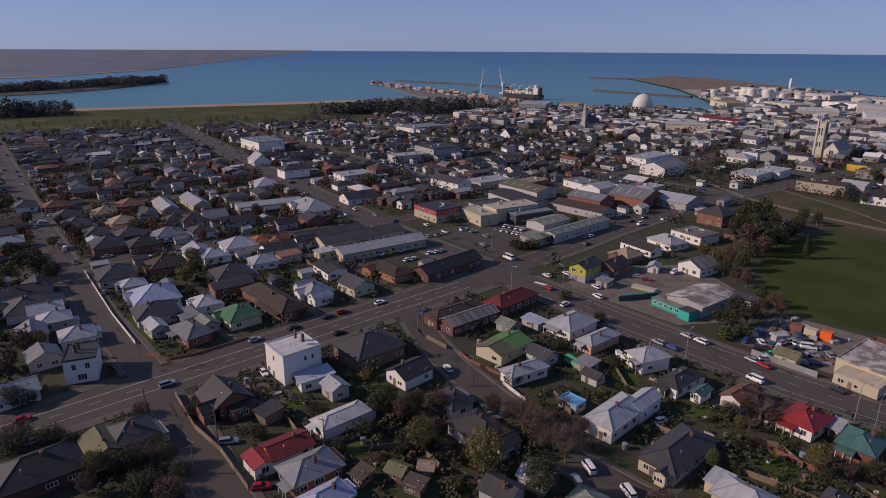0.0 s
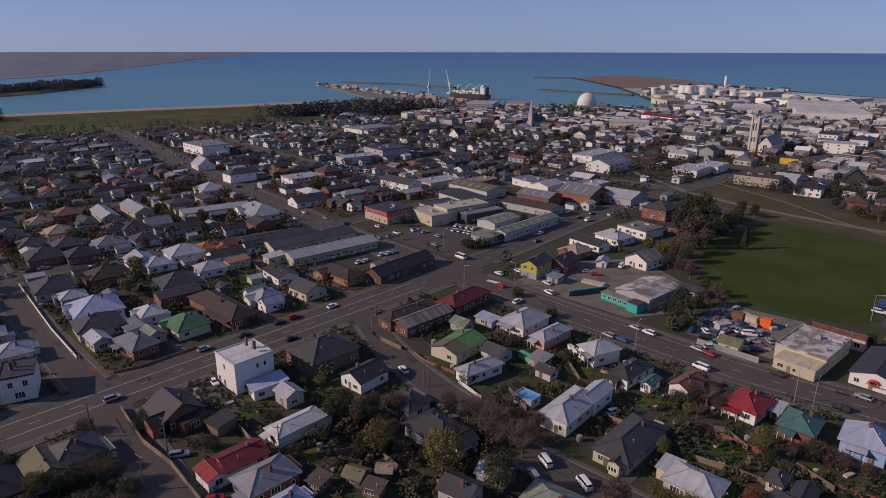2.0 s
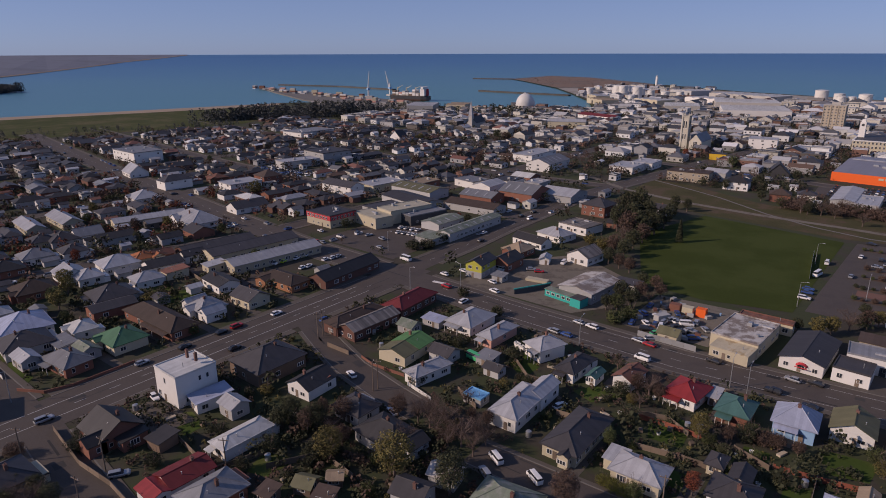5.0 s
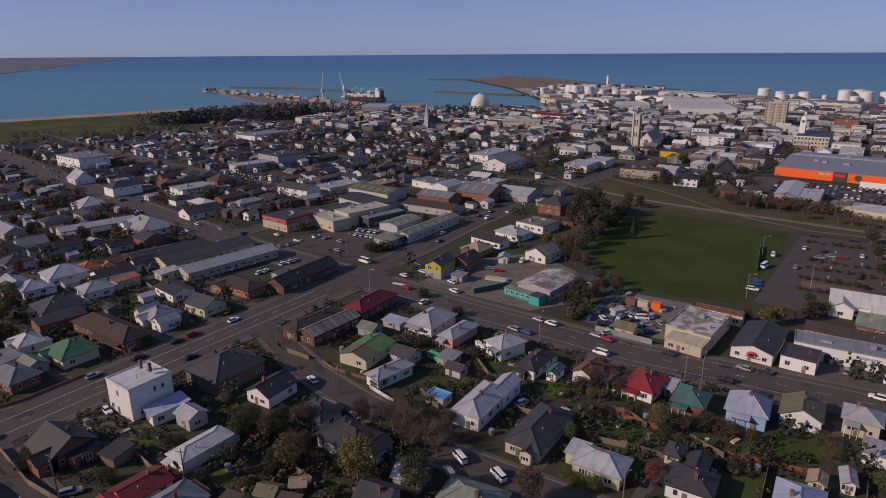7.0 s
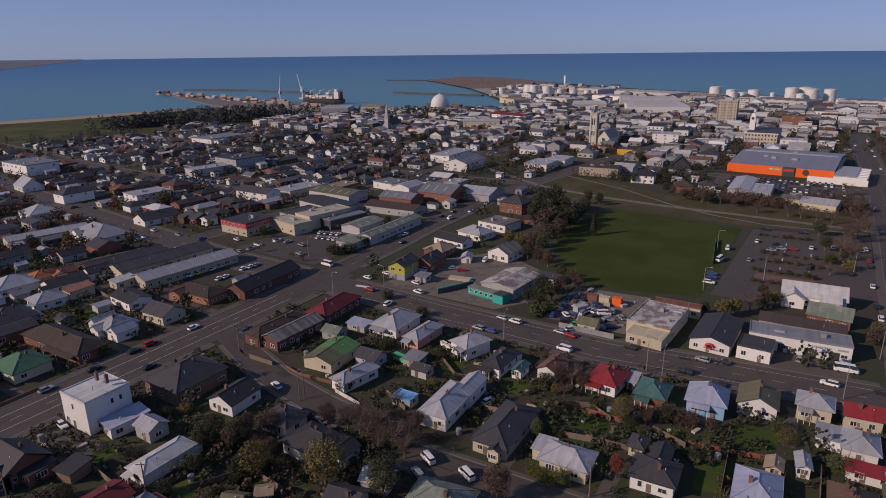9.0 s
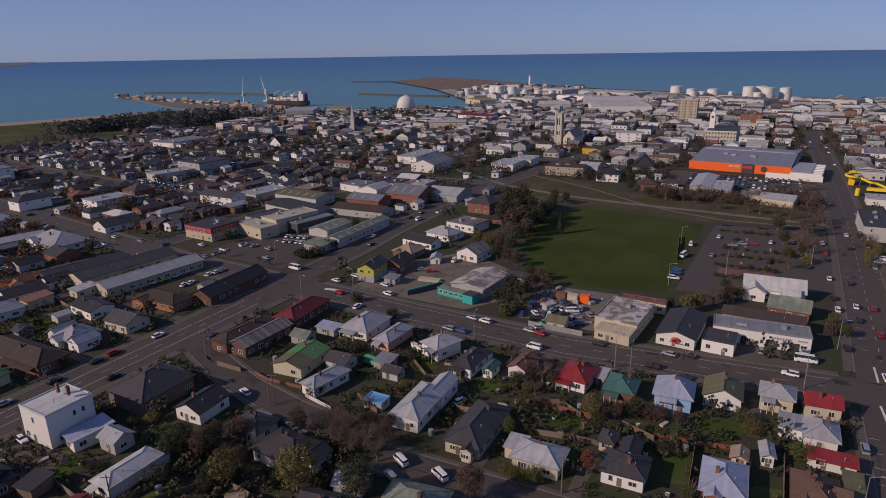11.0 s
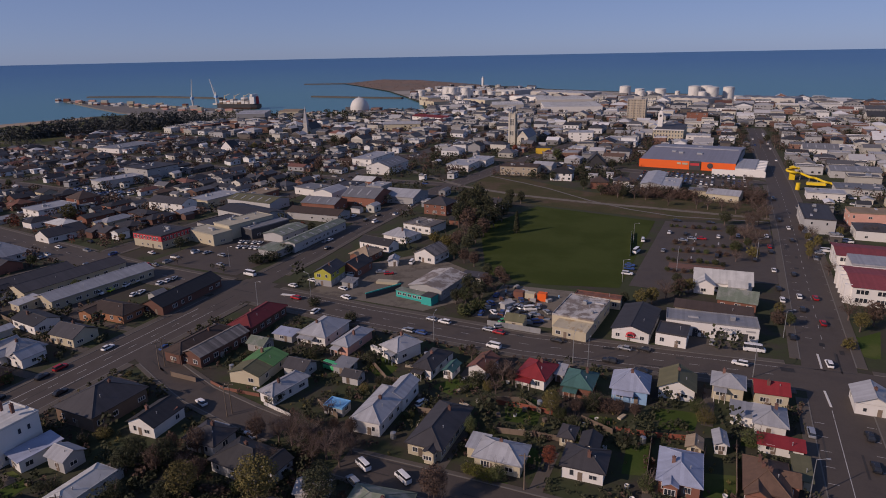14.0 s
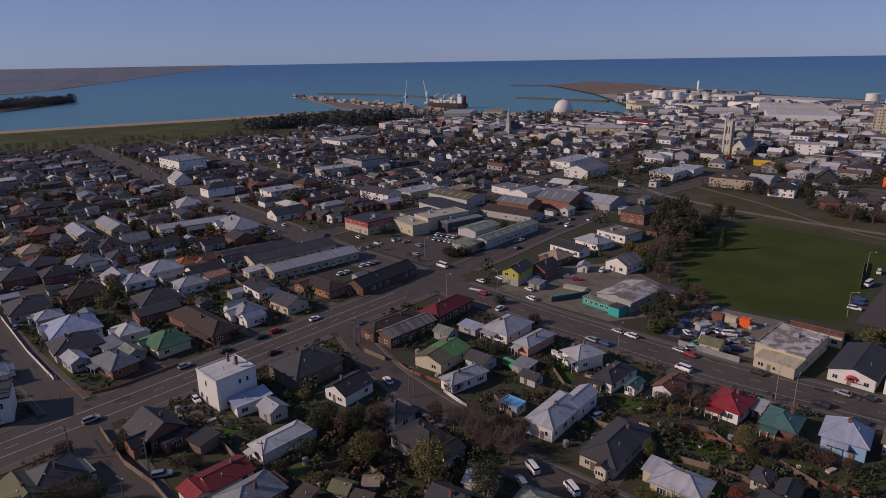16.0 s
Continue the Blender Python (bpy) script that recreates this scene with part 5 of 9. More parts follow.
house(-303.1, 95.6, 11, 12, -7, kind="hip", rc="grey", wc="white")
house(-340.4, 85.6, 12, 11, -7, kind="hip", rc="tan", wc="cream")
house(-366.0, 84.4, 12, 11, -7, kind="hip", rc="tan", wc="cream")
house(-376.6, 100.1, 13, 12, -7, kind="hip", rc="rust", wc="brick")
house(-361.0, 114.0, 26, 8.5, -6, kind="gable", rc="light", wc="cream", along="x")
house(-361.0, 130.6, 28, 9.5, -5, kind="gable", rc="light", wc="cream", along="x")
house(-322.0, 114.2, 13, 12, -7, kind="hip", rc="slate", wc="grey")
house(-321.6, 125.4, 11, 12, -7, kind="gable", rc="grey", wc="white")
house(-326.4, 107.1, 10, 11, -7, kind="hip", rc="slate", wc="cream")
house(-298.1, 109.1, 10, 10, -7, kind="hip", rc="slate", wc="white")
house(-243.3, 29.6, 14, 17, -7, kind="hip", rc="slate", wc="grey")
house(-260.9, 27.7, 8, 18, -7, kind="gable", rc="slate", wc="grey")
house(-236.2, 31.5, 8, 10, -7, kind="gable", rc="light", wc="white")
house(-264.4, 34.2, 9, 9, -7, kind="gable", rc="slate", wc="grey")
house(-335.4, 37.1, 8, 9, -7, kind="gable", rc="light", wc="white")
house(-208.3, 34.6, 9, 9, -7, kind="hip", rc="light", wc="white")
house(-226.4, 32.1, 8, 9, -7, kind="hip", rc="light", wc="grey")
house(-218.8, 24.4, 10, 8, -7, kind="gable", rc="grey", wc="grey")
house(-199.1, 23.7, 8, 8, 0, kind="gable", rc="grey", wc="grey")
house(-181.3, 13.4, 8, 11, 0, kind="gable", rc="light", wc="white")
house(-211.1, 59.1, 12, 13, -7, kind="hip", rc="slate", wc="grey")
house(-199.0, 55.0, 8, 5, 0, kind="gable", rc="light", wc="grey", stacks=0)
house(-191.8, 68.5, 7, 6, 0, kind="gable", rc="moss", wc="grey", stacks=0, h=2.5)
house(-202.8, 66.3, 9, 5, 0, kind="lean", rc="grey", wc="white", stacks=0, h=2.5)
house(-399.9, 68.4, 12, 12, -7, kind="hip", rc="rust", wc="brick")
house(-411.0, 55.4, 12, 10, -7, kind="hip", rc="slate", wc="white")
house(-535.3, 259.7, 39, 24, -2, kind="flat", rc="grey", wc="white", h=8.4, storeys=2, stacks=0, windows=1, name="hall", category="hall", label="large plain white flat-roofed hall")
house(-402.7, 217.3, 12, 19, -3, kind="hip", rc="slate", wc="white", h=5.6, storeys=2, windows=1)
house(-364.0, 242.0, 17, 22, -7, kind="flat", rc="light", wc="white", h=5.0, storeys=2, stacks=0, windows=1, name="shop", category="shop", label="white flat-roofed building in the town")
house(-366.0, 266.0, 14, 14, -7, kind="hip", rc="brown", wc="brick", h=5.5, storeys=2, windows=1)
house(-379.9, 184.1, 16, 14.5, -10, kind="hip", rc="light", wc="white")
house(-465.5, 222.0, 18, 13, -10, kind="gable", rc="light", wc="white", pitch=0.8)
house(-407.1, 357.4, 29, 27, -8, kind="flat", rc="slate", wc="grey", h=8, storeys=2, stacks=0, windows=1, name="store", category="store", label="large grey flat-roofed store")
house(-402.4, 322.0, 15, 31, -12, kind="flat", rc="light", wc="grey", h=5.2, stacks=0, windows=1, name="store", category="store", label="low store with a pale blue-grey roof")
house(-551.1, 458.8, 30, 46, 0, kind="flat", rc="grey", wc="white", h=4.6, stacks=0, windows=1, name="store", category="store", label="broad low pale-roofed store")
house(-303.2, 277.7, 27, 12, 0, kind="gable", rc="slate", wc="white", h=5, storeys=2, stacks=0, windows=1, pitch=0.4, along="x", name="shop", category="shop", label="white shopfront block with a dark gable roof")
house(-290.4, 300.4, 16, 26, -7, kind="flat", rc="light", wc="cream", h=4.4, stacks=0, windows=1, name="shop", category="shop", label="cream block with a white flat roof")
house(-243.5, 277.5, 38, 17, -12, kind="gable", rc="slate", wc="grey", h=4, stacks=0, windows=1, pitch=0.2, along="x", name="workshop", category="workshop", label="long grey workshop with a dark flat-pitched roof")
house(-309.2, 208.9, 12, 20, -7, kind="gable", rc="slate", wc="white", windows=1)
house(-257.2, 301.0, 34, 17, -4, kind="gable", rc="olive", wc="grey", h=5, stacks=0, windows=1, pitch=0.2, along="x", name="workshop", category="workshop", label="workshop with a dull olive iron roof")
house(-271.6, 321.8, 13.4, 18, -2, kind="flat", rc="tan", wc="brick", h=4, stacks=0, windows=1, name="shop", category="shop", label="brick shop block with a tan flat roof")
house(-247.4, 343.6, 18.6, 14, -12, kind="flat", rc="grey", wc="white", h=4.6, stacks=0, windows=1, name="workshop", category="workshop", label="white workshop with a pale flat roof")
house(-213.9, 308.2, 22, 15.5, 3, kind="gable", rc="grey", wc="brick", h=5, stacks=0, windows=1, pitch=0.3, along="x", name="workshop", category="workshop", label="brick workshop with a grey iron roof")
house(-179.8, 346.6, 22, 22, 0, kind="gable", rc="light", wc="grey", h=4.2, stacks=0, windows=1, pitch=0.25, name="workshop", category="workshop", label="workshop with a bright pale roof")
house(-238.9, 433.3, 20, 32, 0, kind="gable", rc="grey", wc="white", h=6, storeys=2, stacks=0, windows=1, pitch=0.35, name="hall", category="hall", label="broad white hall with a grey roof")
house(-269.9, 465.6, 18, 40, 0, kind="flat", rc="light", wc="white", h=6, storeys=2, stacks=0, windows=1, name="hall", category="hall", label="white flat-roofed hall in the town")
house(-185.8, 459.6, 18, 24, 0, kind="flat", rc="light", wc="white", h=5, stacks=0, windows=1, name="shop", category="shop", label="white block with a bright flat roof")
house(-180.0, 483.7, 16, 20, 0, kind="flat", rc="light", wc="white", h=5, stacks=0, windows=1, name="shop", category="shop", label="small white block in the town")
house(-137.0, 452.5, 28, 13, 4, kind="flat", rc="brown", wc="stone", h=6.6, storeys=2, over=0.4, stacks=0, windows=2, wings=((-3, 5, 20, 8, "flat"),), name="hall", category="hall", label="ochre stone hall with a dark flat roof")
house(-147.0, 556.5, 13, 9, 6, kind="flat", rc="slate", wc="gold", h=5.0, over=0.1, stacks=0, windows=2, name="shop", category="shop", label="golden yellow shop with dark windows")
house(-133.0, 648.0, 24, 18, 8, kind="flat", rc="light", wc="white", h=9.0, storeys=3, over=0.2, stacks=0, windows=1, name="office", category="office", label="white three-storey office with a pale roof")
house(-23.0, 668.0, 22, 14, 0, kind="flat", rc="light", wc="white", h=7.0, storeys=2, over=0.2, stacks=0, windows=1, name="shop", category="shop", label="white two-storey shop with a pale roof")
house(-33.0, 856.0, 24, 18, 0, kind="flat", rc="brown", wc="brick", h=12, storeys=3, over=0.2, stacks=0, windows=1, name="warehouse", category="warehouse", label="tall brick warehouse with rows of windows")
house(-361.0, 785.0, 60, 16, -16, kind="gable", rc="maroon", wc="white", h=6, storeys=2, pitch=0.3, stacks=0, windows=1, name="shed", category="shed", label="long white harbour shed with a maroon roof")
house(-357.0, 688.0, 44, 12, 22, kind="gable", rc="light", wc="cream", h=7, storeys=2, pitch=0.4, stacks=0, windows=1, name="terrace", category="building", label="long cream terrace with a pale roof")
house(-439.0, 482.0, 13, 12, 0, kind="gable", rc="slate", wc="white", along="y", h=4, pitch=1.0, windows=1, label="white gabled house with a steep dark roof")
house(-103.0, 442.5, 15, 12, 5, kind="hip", rc="dark", wc="white", h=5.4, storeys=2, windows=2)
house(-73.0, 422.5, 11.5, 11, 10, kind="hip", rc="brown", wc="brick", h=4.4, storeys=1, windows=1)
house(-61.0, 437.0, 10, 9, 10, kind="hip", rc="slate", wc="white", windows=1)
house(-90.5, 503.0, 14, 14, 12, kind="gable", rc="dark", wc="dark", along="y", h=3.2, pitch=1.0, windows=1, label="dark steep-gabled house with white barge boards")
house(-40.5, 444.5, 12, 46, 0, kind="gable", rc="light", wc="grey", along="y", h=4.4, pitch=0.18, stacks=0, windows=1, name="factory", category="factory", label="long factory shed with a pale grey roof")
house(-28.4, 434.0, 11.5, 29, 0, kind="flat", rc="light", wc="grey", h=4.0, over=0.2, stacks=0, windows=1, name="factory", category="factory", label="low factory wing with a pale flat roof")
house(4.0, 410.5, 18, 15, -10, kind="gable", rc="light", wc="cream", along="x", h=4.2, pitch=0.25, stacks=0, windows=1, name="shed", category="shed", label="cream shed with a pale iron roof")
house(-10.5, 418.0, 12, 8, -4, kind="flat", rc="grey", wc="cream", h=3.6, stacks=0, windows=1, name="shed", category="shed", label="low cream shed with a grey flat roof")
house(59.1, 434.1, 20, 12, 0, kind="flat", rc="light", wc="white", h=4, stacks=0, windows=1, name="shop", category="shop", label="small white flat-roofed shop")
house(79.5, 455.3, 26, 18, 0, kind="flat", rc="grey", wc="grey", h=4, stacks=0, windows=1, name="shop", category="shop", label="low pale-roofed shop in the town")
house(85.1, 517.3, 30, 24, 0, kind="gable", rc="grey", wc="grey", h=5, stacks=0, windows=1, pitch=0.15, name="warehouse", category="warehouse", label="broad pale-roofed warehouse in the town")
house(75.2, 622.0, 26, 22, 0, kind="gable", rc="grey", wc="white", h=5, stacks=0, windows=1, pitch=0.3, name="hall", category="hall", label="white hall with a grey gabled roof")


# ---- landmarks ----
WHITE_TANK = surf("tank_white", (0.60, 0.59, 0.56), 0.55, rnd=0.06, var=0.07, scale=0.1)
YELLOW = surf("yellow_plastic", (0.72, 0.50, 0.02), 0.4, rnd=0.05, var=0.08)
ORANGE = WALL["orange"]
STORE_ROOF = surf("store_roof", (0.20, 0.20, 0.24), 0.5, rnd=0.05, sheet=0.06)
LETTER = surf("letter_blue", (0.14, 0.17, 0.24), 0.6, rnd=0.05)
ROCK = surf("rock", (0.10, 0.09, 0.08), 1.0, rnd=0.1, var=0.4, scale=0.05)
RUST_EARTH = surf("red_earth", (0.20, 0.135, 0.10), 1.0, rnd=0.05, var=0.3, scale=0.01, fine=0.1, tint=(0.14, 0.115, 0.095))
PALE_YARD = surf("pale_yard", (0.31, 0.285, 0.255), 1.0, rnd=0.05, var=0.3, scale=0.01, fine=0.1, tint=(0.15, 0.13, 0.11))


def storage_dome(x, y, r, h):
    ob = thing("storage_dome", x, y, 0, 0, "huge smooth white storage dome at the harbour", "dome")
    prof = [(r, -0.5), (r, h * 0.25)] + [(r * math.cos(a), h * 0.25 + h * 0.75 * math.sin(a)) for a in [i * math.pi / 2 / 12 for i in range(1, 12)]] + [(0.0, h)]
    part("shell", Bits().lathe(prof, 40).mesh("shell", WHITE_TANK, True), ob)
    part("base_ring", Bits().lathe([(r + 0.6, -0.5), (r + 0.6, 1.6), (r, 1.6)], 40).mesh("base_ring", WALL["concrete"]), ob)
    part("cap", Bits().lathe([(2.2, h - 0.7), (2.2, h + 1.4), (0, h + 1.6)], 16).mesh("cap", METAL), ob)
    part("hatch", Bits().box(-r - 2.5, -2, 0, -r + 1, 2, 5).mesh("hatch", WALL["concrete"]), ob)


def tank(x, y, r, h):
    ob = thing("storage_tank", x, y, 0, 0, "white cylindrical fuel storage tank", "tank", "harbour storage tanks")
    part("shell", Bits().lathe([(r, -0.3), (r, h)], 28).mesh("shell", WHITE_TANK, True), ob)
    part("top", Bits().lathe([(r + 0.25, h - 0.3), (r + 0.25, h), (r * 0.5, h + r * 0.10), (0, h + r * 0.14)], 28).mesh("top", WHITE_TANK), ob)
    stair = Bits()
    vs, fs = [], []
    for i in range(13):
        a = -2.2 + i * 0.11
        z = h * i / 12
        vs += [((r + 0.05) * math.cos(a), (r + 0.05) * math.sin(a), z), ((r + 0.45) * math.cos(a), (r + 0.45) * math.sin(a), z), ((r + 0.45) * math.cos(a), (r + 0.45) * math.sin(a), z + 0.4)]
        if i:
            k = 3 * i
            fs += [(k - 3, k - 2, k + 1, k), (k - 2, k - 1, k + 2, k + 1)]
    part("stair", stair.add(vs, fs).mesh("stair", WHITE_TANK), ob)


storage_dome(-532, 882, 15.0, 23)
for spot in ((-533, 1238, 9, 20), (-517, 1226, 9, 20), (-480, 1206, 9, 20), (-449, 1102, 5.5, 11), (-560, 1290, 8, 14), (-545, 1315, 8, 15), (-500, 1275, 8, 13), (-470, 1250, 7, 12), (-435, 1230, 8, 12),
             (-410, 1240, 7, 12), (-600, 1250, 7, 12), (-191, 1340, 11, 17), (-161, 1325, 9, 13), (-154, 1291, 7.5, 11), (-139, 1300, 7, 10), (-121, 1312, 10.5, 14), (-90, 1312, 4.5, 10), (-57.5, 1254, 10.5, 22),
             (-42.5, 1228, 7, 14), (-38, 1270, 10, 22), (-27, 1243, 10.5, 21), (-1, 1266, 9.5, 20)):
    tank(*spot)
    take(spot[0], spot[1], 2 * spot[2] + 2, 2 * spot[2] + 2, 0)


def windows_grid(parent, w, d, h, floors, step, sides=(0, 1, 2, 3), ww=1.2, hh=1.4):
    for s in sides:
        length, off = (w, d / 2) if s % 2 == 0 else (d, w / 2)
        n = max(1, int(length / step))
        for f in range(floors):
            for i in range(n):
                u = (i + 0.5) / n * length - length / 2
                a = s * math.pi / 2
                part("window", GLAZED[2], parent, (u * math.cos(a) + off * math.sin(a), u * math.sin(a) - off * math.cos(a), h / floors * f + h / floors * 0.3), a, (ww, 1, hh))


def hotel():
    ob = thing("tower_block", -103.5, 839, 0, 0, "cream concrete tower block with rows of dark windows", "building")
    wall = part("wall", Bits().box(-11, -8, -0.5, 11, 8, 28).mesh("wall", WALL["stone"]), ob)
    for s in (-11, -3.9, 3.1, 10.2):
        part("pier", Bits().box(s, -8.5, -0.5, s + 0.8, -8.0, 28.5).mesh("pier", WALL["stone"]), ob)
    windows_grid(wall, 22, 16, 28, 9, 3.6, (0, 3), 1.7, 1.5)
    part("roof", Bits().box(-11.4, -8.4, 28, 11.4, 8.4, 28.8).mesh("roof", WALL["concrete"]), ob)
    part("plant_room", Bits().box(-4, -4, 28.8, 5, 4, 31.5).mesh("plant_room", WALL["concrete"]), ob)
    take(-103.5, 839, 26, 20, 0)


hotel()


TOWER_STONE = surf("tower_stone", (0.46, 0.43, 0.36), 0.9, var=0.25, scale=0.3)


def church():
    ob = thing("church", -190, 600, 0, 0, "grey stone church with a tall pinnacled bell tower", "church")
    stone = TOWER_STONE
    tower = part("tower", Bits().box(-2.8, -2.8, -0.5, 2.8, 2.8, 29).mesh("tower", stone), ob)
    for sx in (-1, 1):
        for sy in (-1, 1):
            part("buttress", Bits().box(sx * 2.8 - 0.65, sy * 2.8 - 0.65, -0.5, sx * 2.8 + 0.65, sy * 2.8 + 0.65, 30).add(
                [(sx * 2.8 - 0.65, sy * 2.8 - 0.65, 30), (sx * 2.8 + 0.65, sy * 2.8 - 0.65, 30), (sx * 2.8 + 0.65, sy * 2.8 + 0.65, 30), (sx * 2.8 - 0.65, sy * 2.8 + 0.65, 30), (sx * 2.8, sy * 2.8, 33.5)],
                [(0, 1, 4), (1, 2, 4), (2, 3, 4), (3, 0, 4)]).mesh("buttress", stone), ob, label="stone corner buttress with a pinnacle")
    for s in range(4):
        a = s * math.pi / 2
        for u in (-1.0, 1.0):
            for z, hh in ((18.5, 7.5), (9, 5)):
                part("window", GLAZED[1], tower, (u * math.cos(a) + 2.8 * math.sin(a), u * math.sin(a) - 2.8 * math.cos(a), z), a, (1.2, 1, hh))
    part("parapet", Bits().box(-3.1, -3.1, 29, 3.1, 3.1, 30.2).mesh("parapet", stone), ob)
    nave = part("wall", solid_wall(11, 30, 8, "gable", 7, 0.4, "y").mesh("wall", stone), ob, (12, 8, 0))
    part("roof", solid_roof(11, 30, "gable", 7, 0.4, along="y").mesh("roof", ROOF["grey"]), ob, (12, 8, 8))
    for i in range(6):
        part("window", GLAZED[1], nave, (-5.5, -12 + i * 4.6, 2.2), -math.pi / 2, (1.5, 1, 4.5))
    part("window", GLAZED[3], nave, (0, -15, 2.5), 0, (3.6, 1, 6))
    take(-184, 606, 30, 38, 0)


church()


def clock_tower():
    ob = thing("town_hall", -51, 696, 0, 0, "cream three-storey civic building with a white clock tower", "building")
    wall = part("wall", Bits().box(-14, -29, -0.5, 14, 29, 10.5).mesh("wall", WALL["cream"]), ob)
    windows_grid(wall, 28, 58, 10.5, 3, 2.8, (0, 3), 1.5, 2.1)
    part("cornice", Bits().box(-14.5, -29.5, 10.5, 14.5, -28.2, 11.3).box(-14.5, -28.19, 10.5, -13.2, 29.5, 11.3).mesh("cornice", WALL["white"]), ob)
    part("roof", Bits().box(-13.1, -28.1, 10.5, 14.2, 29.2, 11.0).mesh("roof", ROOF["slate"]), ob)
    part("tower", Bits().box(-13.2, -2.4, 11.01, -8.4, 2.4, 24.5).box(-12.6, -1.8, 24.5, -9.0, 1.8, 27, 0.5).mesh("tower", WALL["white"]), ob)
    part("clock_face", Bits().tube((-10.8, -2.55, 22), (-10.8, -2.4, 22), 1.2, 1.2, 16).mesh("clock_face", WALL["dark"]), ob)
    take(-51, 696, 30, 60, 0)


clock_tower()


def orange_store():
    ob = thing("hardware_store", -20.2, 556, 0, -5, "huge store with an orange front and a grey-blue iron roof", "store")
    part("wall", Bits().box(-34, -46, -0.5, 34, 46, 5.8).mesh("wall", WALL["grey"]), ob)
    part("front", Bits().box(-34.6, -46.8, -0.3, 34.4, -46.02, 6.2).mesh("front", ORANGE), ob, label="tall orange-painted shop front")
    part("entrance", Bits().box(2.4, -47.6, 0, 10.3, -46.85, 6.6).mesh("entrance", WALL["dark"]), ob, label="dark entrance bay with a red sign")
    part("sign_bar", Bits().box(3.2, -47.75, 3.4, 9.5, -47.62, 5.2).mesh("sign_bar", WALL["red"]), ob)
    part("roof", solid_roof(68, 92, "gable", 4, 0.3, along="x").mesh("roof", STORE_ROOF), ob, (0, 0, 5.8))
    part("skylight", Bits().box(-32, -2.5, 9.4, 32, 2.5, 10.1).mesh("skylight", ROOF["light"]), ob, label="pale ridge skylight strip")
    for x0, x1 in ((-6.5, -3.6), (-2.8, 1.2)):
        part("sign_bar", Bits().box(x0, -47.0, 3.6, x1, -46.81, 5.0).mesh("sign_bar", WALL["cream"]), ob)
    part("sign_disc", Bits().tube((17, -47.2, 3.7), (17, -46.85, 3.7), 2.0, 2.0, 18).mesh("sign_disc", WALL["dark"]), ob)
    part("garden_wall", Bits().box(35, -60, -0.3, 54, -15, 5).mesh("garden_wall", WALL["white"]), ob)
    part("garden_roof", Bits().box(34.8, -59, 5.0, 48, -14.5, 5.6).mesh("garden_roof", ROOF["light"]), ob)
    for i in range(6):
        part("rafter", Bits().box(48.1, -58 + i * 7, 5.0, 54.4, -57 + i * 7, 5.5).mesh("rafter", TRIM), ob)
    part("loading_wall", Bits().box(20, -61, -0.3, 55, -60.2, 4.0).mesh("loading_wall", WALL["white"]), ob)
    part("rooftop_unit", Bits().box(4, -22, 7.6, 8, -18, 9.2).mesh("rooftop_unit", METAL), ob)
    for u, v in ((-14, -16), (-8, -20), (2, 14)):
        part("rooftop_unit", Bits().box(u - 1.6, v - 1.2, 7.2, u + 1.6, v + 1.2, 9.4).mesh("rooftop_unit", METAL), ob)
    take(-13, 548, 88, 112, 0)


orange_store()


def water_slide():
    ob = thing("water_slide", 54, 485, 0, 0, "bright yellow enclosed water slide on a tower", "water slide")
    path = []
    for i in range(46):
        a = i * 0.33
        z = 10.5 - 9.3 * i / 45
        if i < 20:
            path.append((-10 + 4.2 * math.cos(a), 6 + 4.2 * math.sin(a), z))
        else:
            k = i - 20
            path.append((-6 + k * 0.95, 6 - k * 0.75 + 2.0 * math.sin(k * 0.6), z))
    ring = []
    for i, p in enumerate(path):
        p = Vector(p)
        d = (Vector(path[min(i + 1, 45)]) - Vector(path[max(i - 1, 0)])).normalized()
        u = d.cross(Vector((0, 0, 1))).normalized()
        w = u.cross(d)
        ring.append([tuple(p + (u * math.cos(t) + w * math.sin(t)) * 1.05) for t in [j * math.pi / 4 for j in range(8)]])
    ob.scale = (0.85, 0.85, 0.75)
    part("slide_tube", loft(ring).mesh("slide_tube", YELLOW, True), ob)
    part("tower", Bits().box(-12, 4, -0.3, -8, 8, 8).mesh("tower", YELLOW), ob)
    part("canopy", solid_roof(4.6, 4.6, "hip", 1.6, 0.4).mesh("canopy", YELLOW), ob, (-10, 6, 11.3))
    for i in (22, 28, 34, 40):
        x, y, z = path[i]
        part("post", Bits().tube((x, y, -0.2), (x, y, z - 0.9), 0.22, 0.22, 8).mesh("post", METAL), ob)
    # box standing in for the trough of the second, lower slide
    part("pump_house", Bits().box(-2, -22, 1.6, 11, -17, 3.8, 0.5).mesh("pump_house", YELLOW), ob)
    part("start_column", Bits().tube((-9, -36, -0.2), (-9, -36, 6.0), 1.6, 1.5, 12).mesh("start_column", YELLOW), ob)
    take(54, 474, 36, 54, 0)


water_slide()


SCHOOL_RED = surf("school_roof_red", (0.20, 0.045, 0.05), 0.7, var=0.3, sheet=0.09)


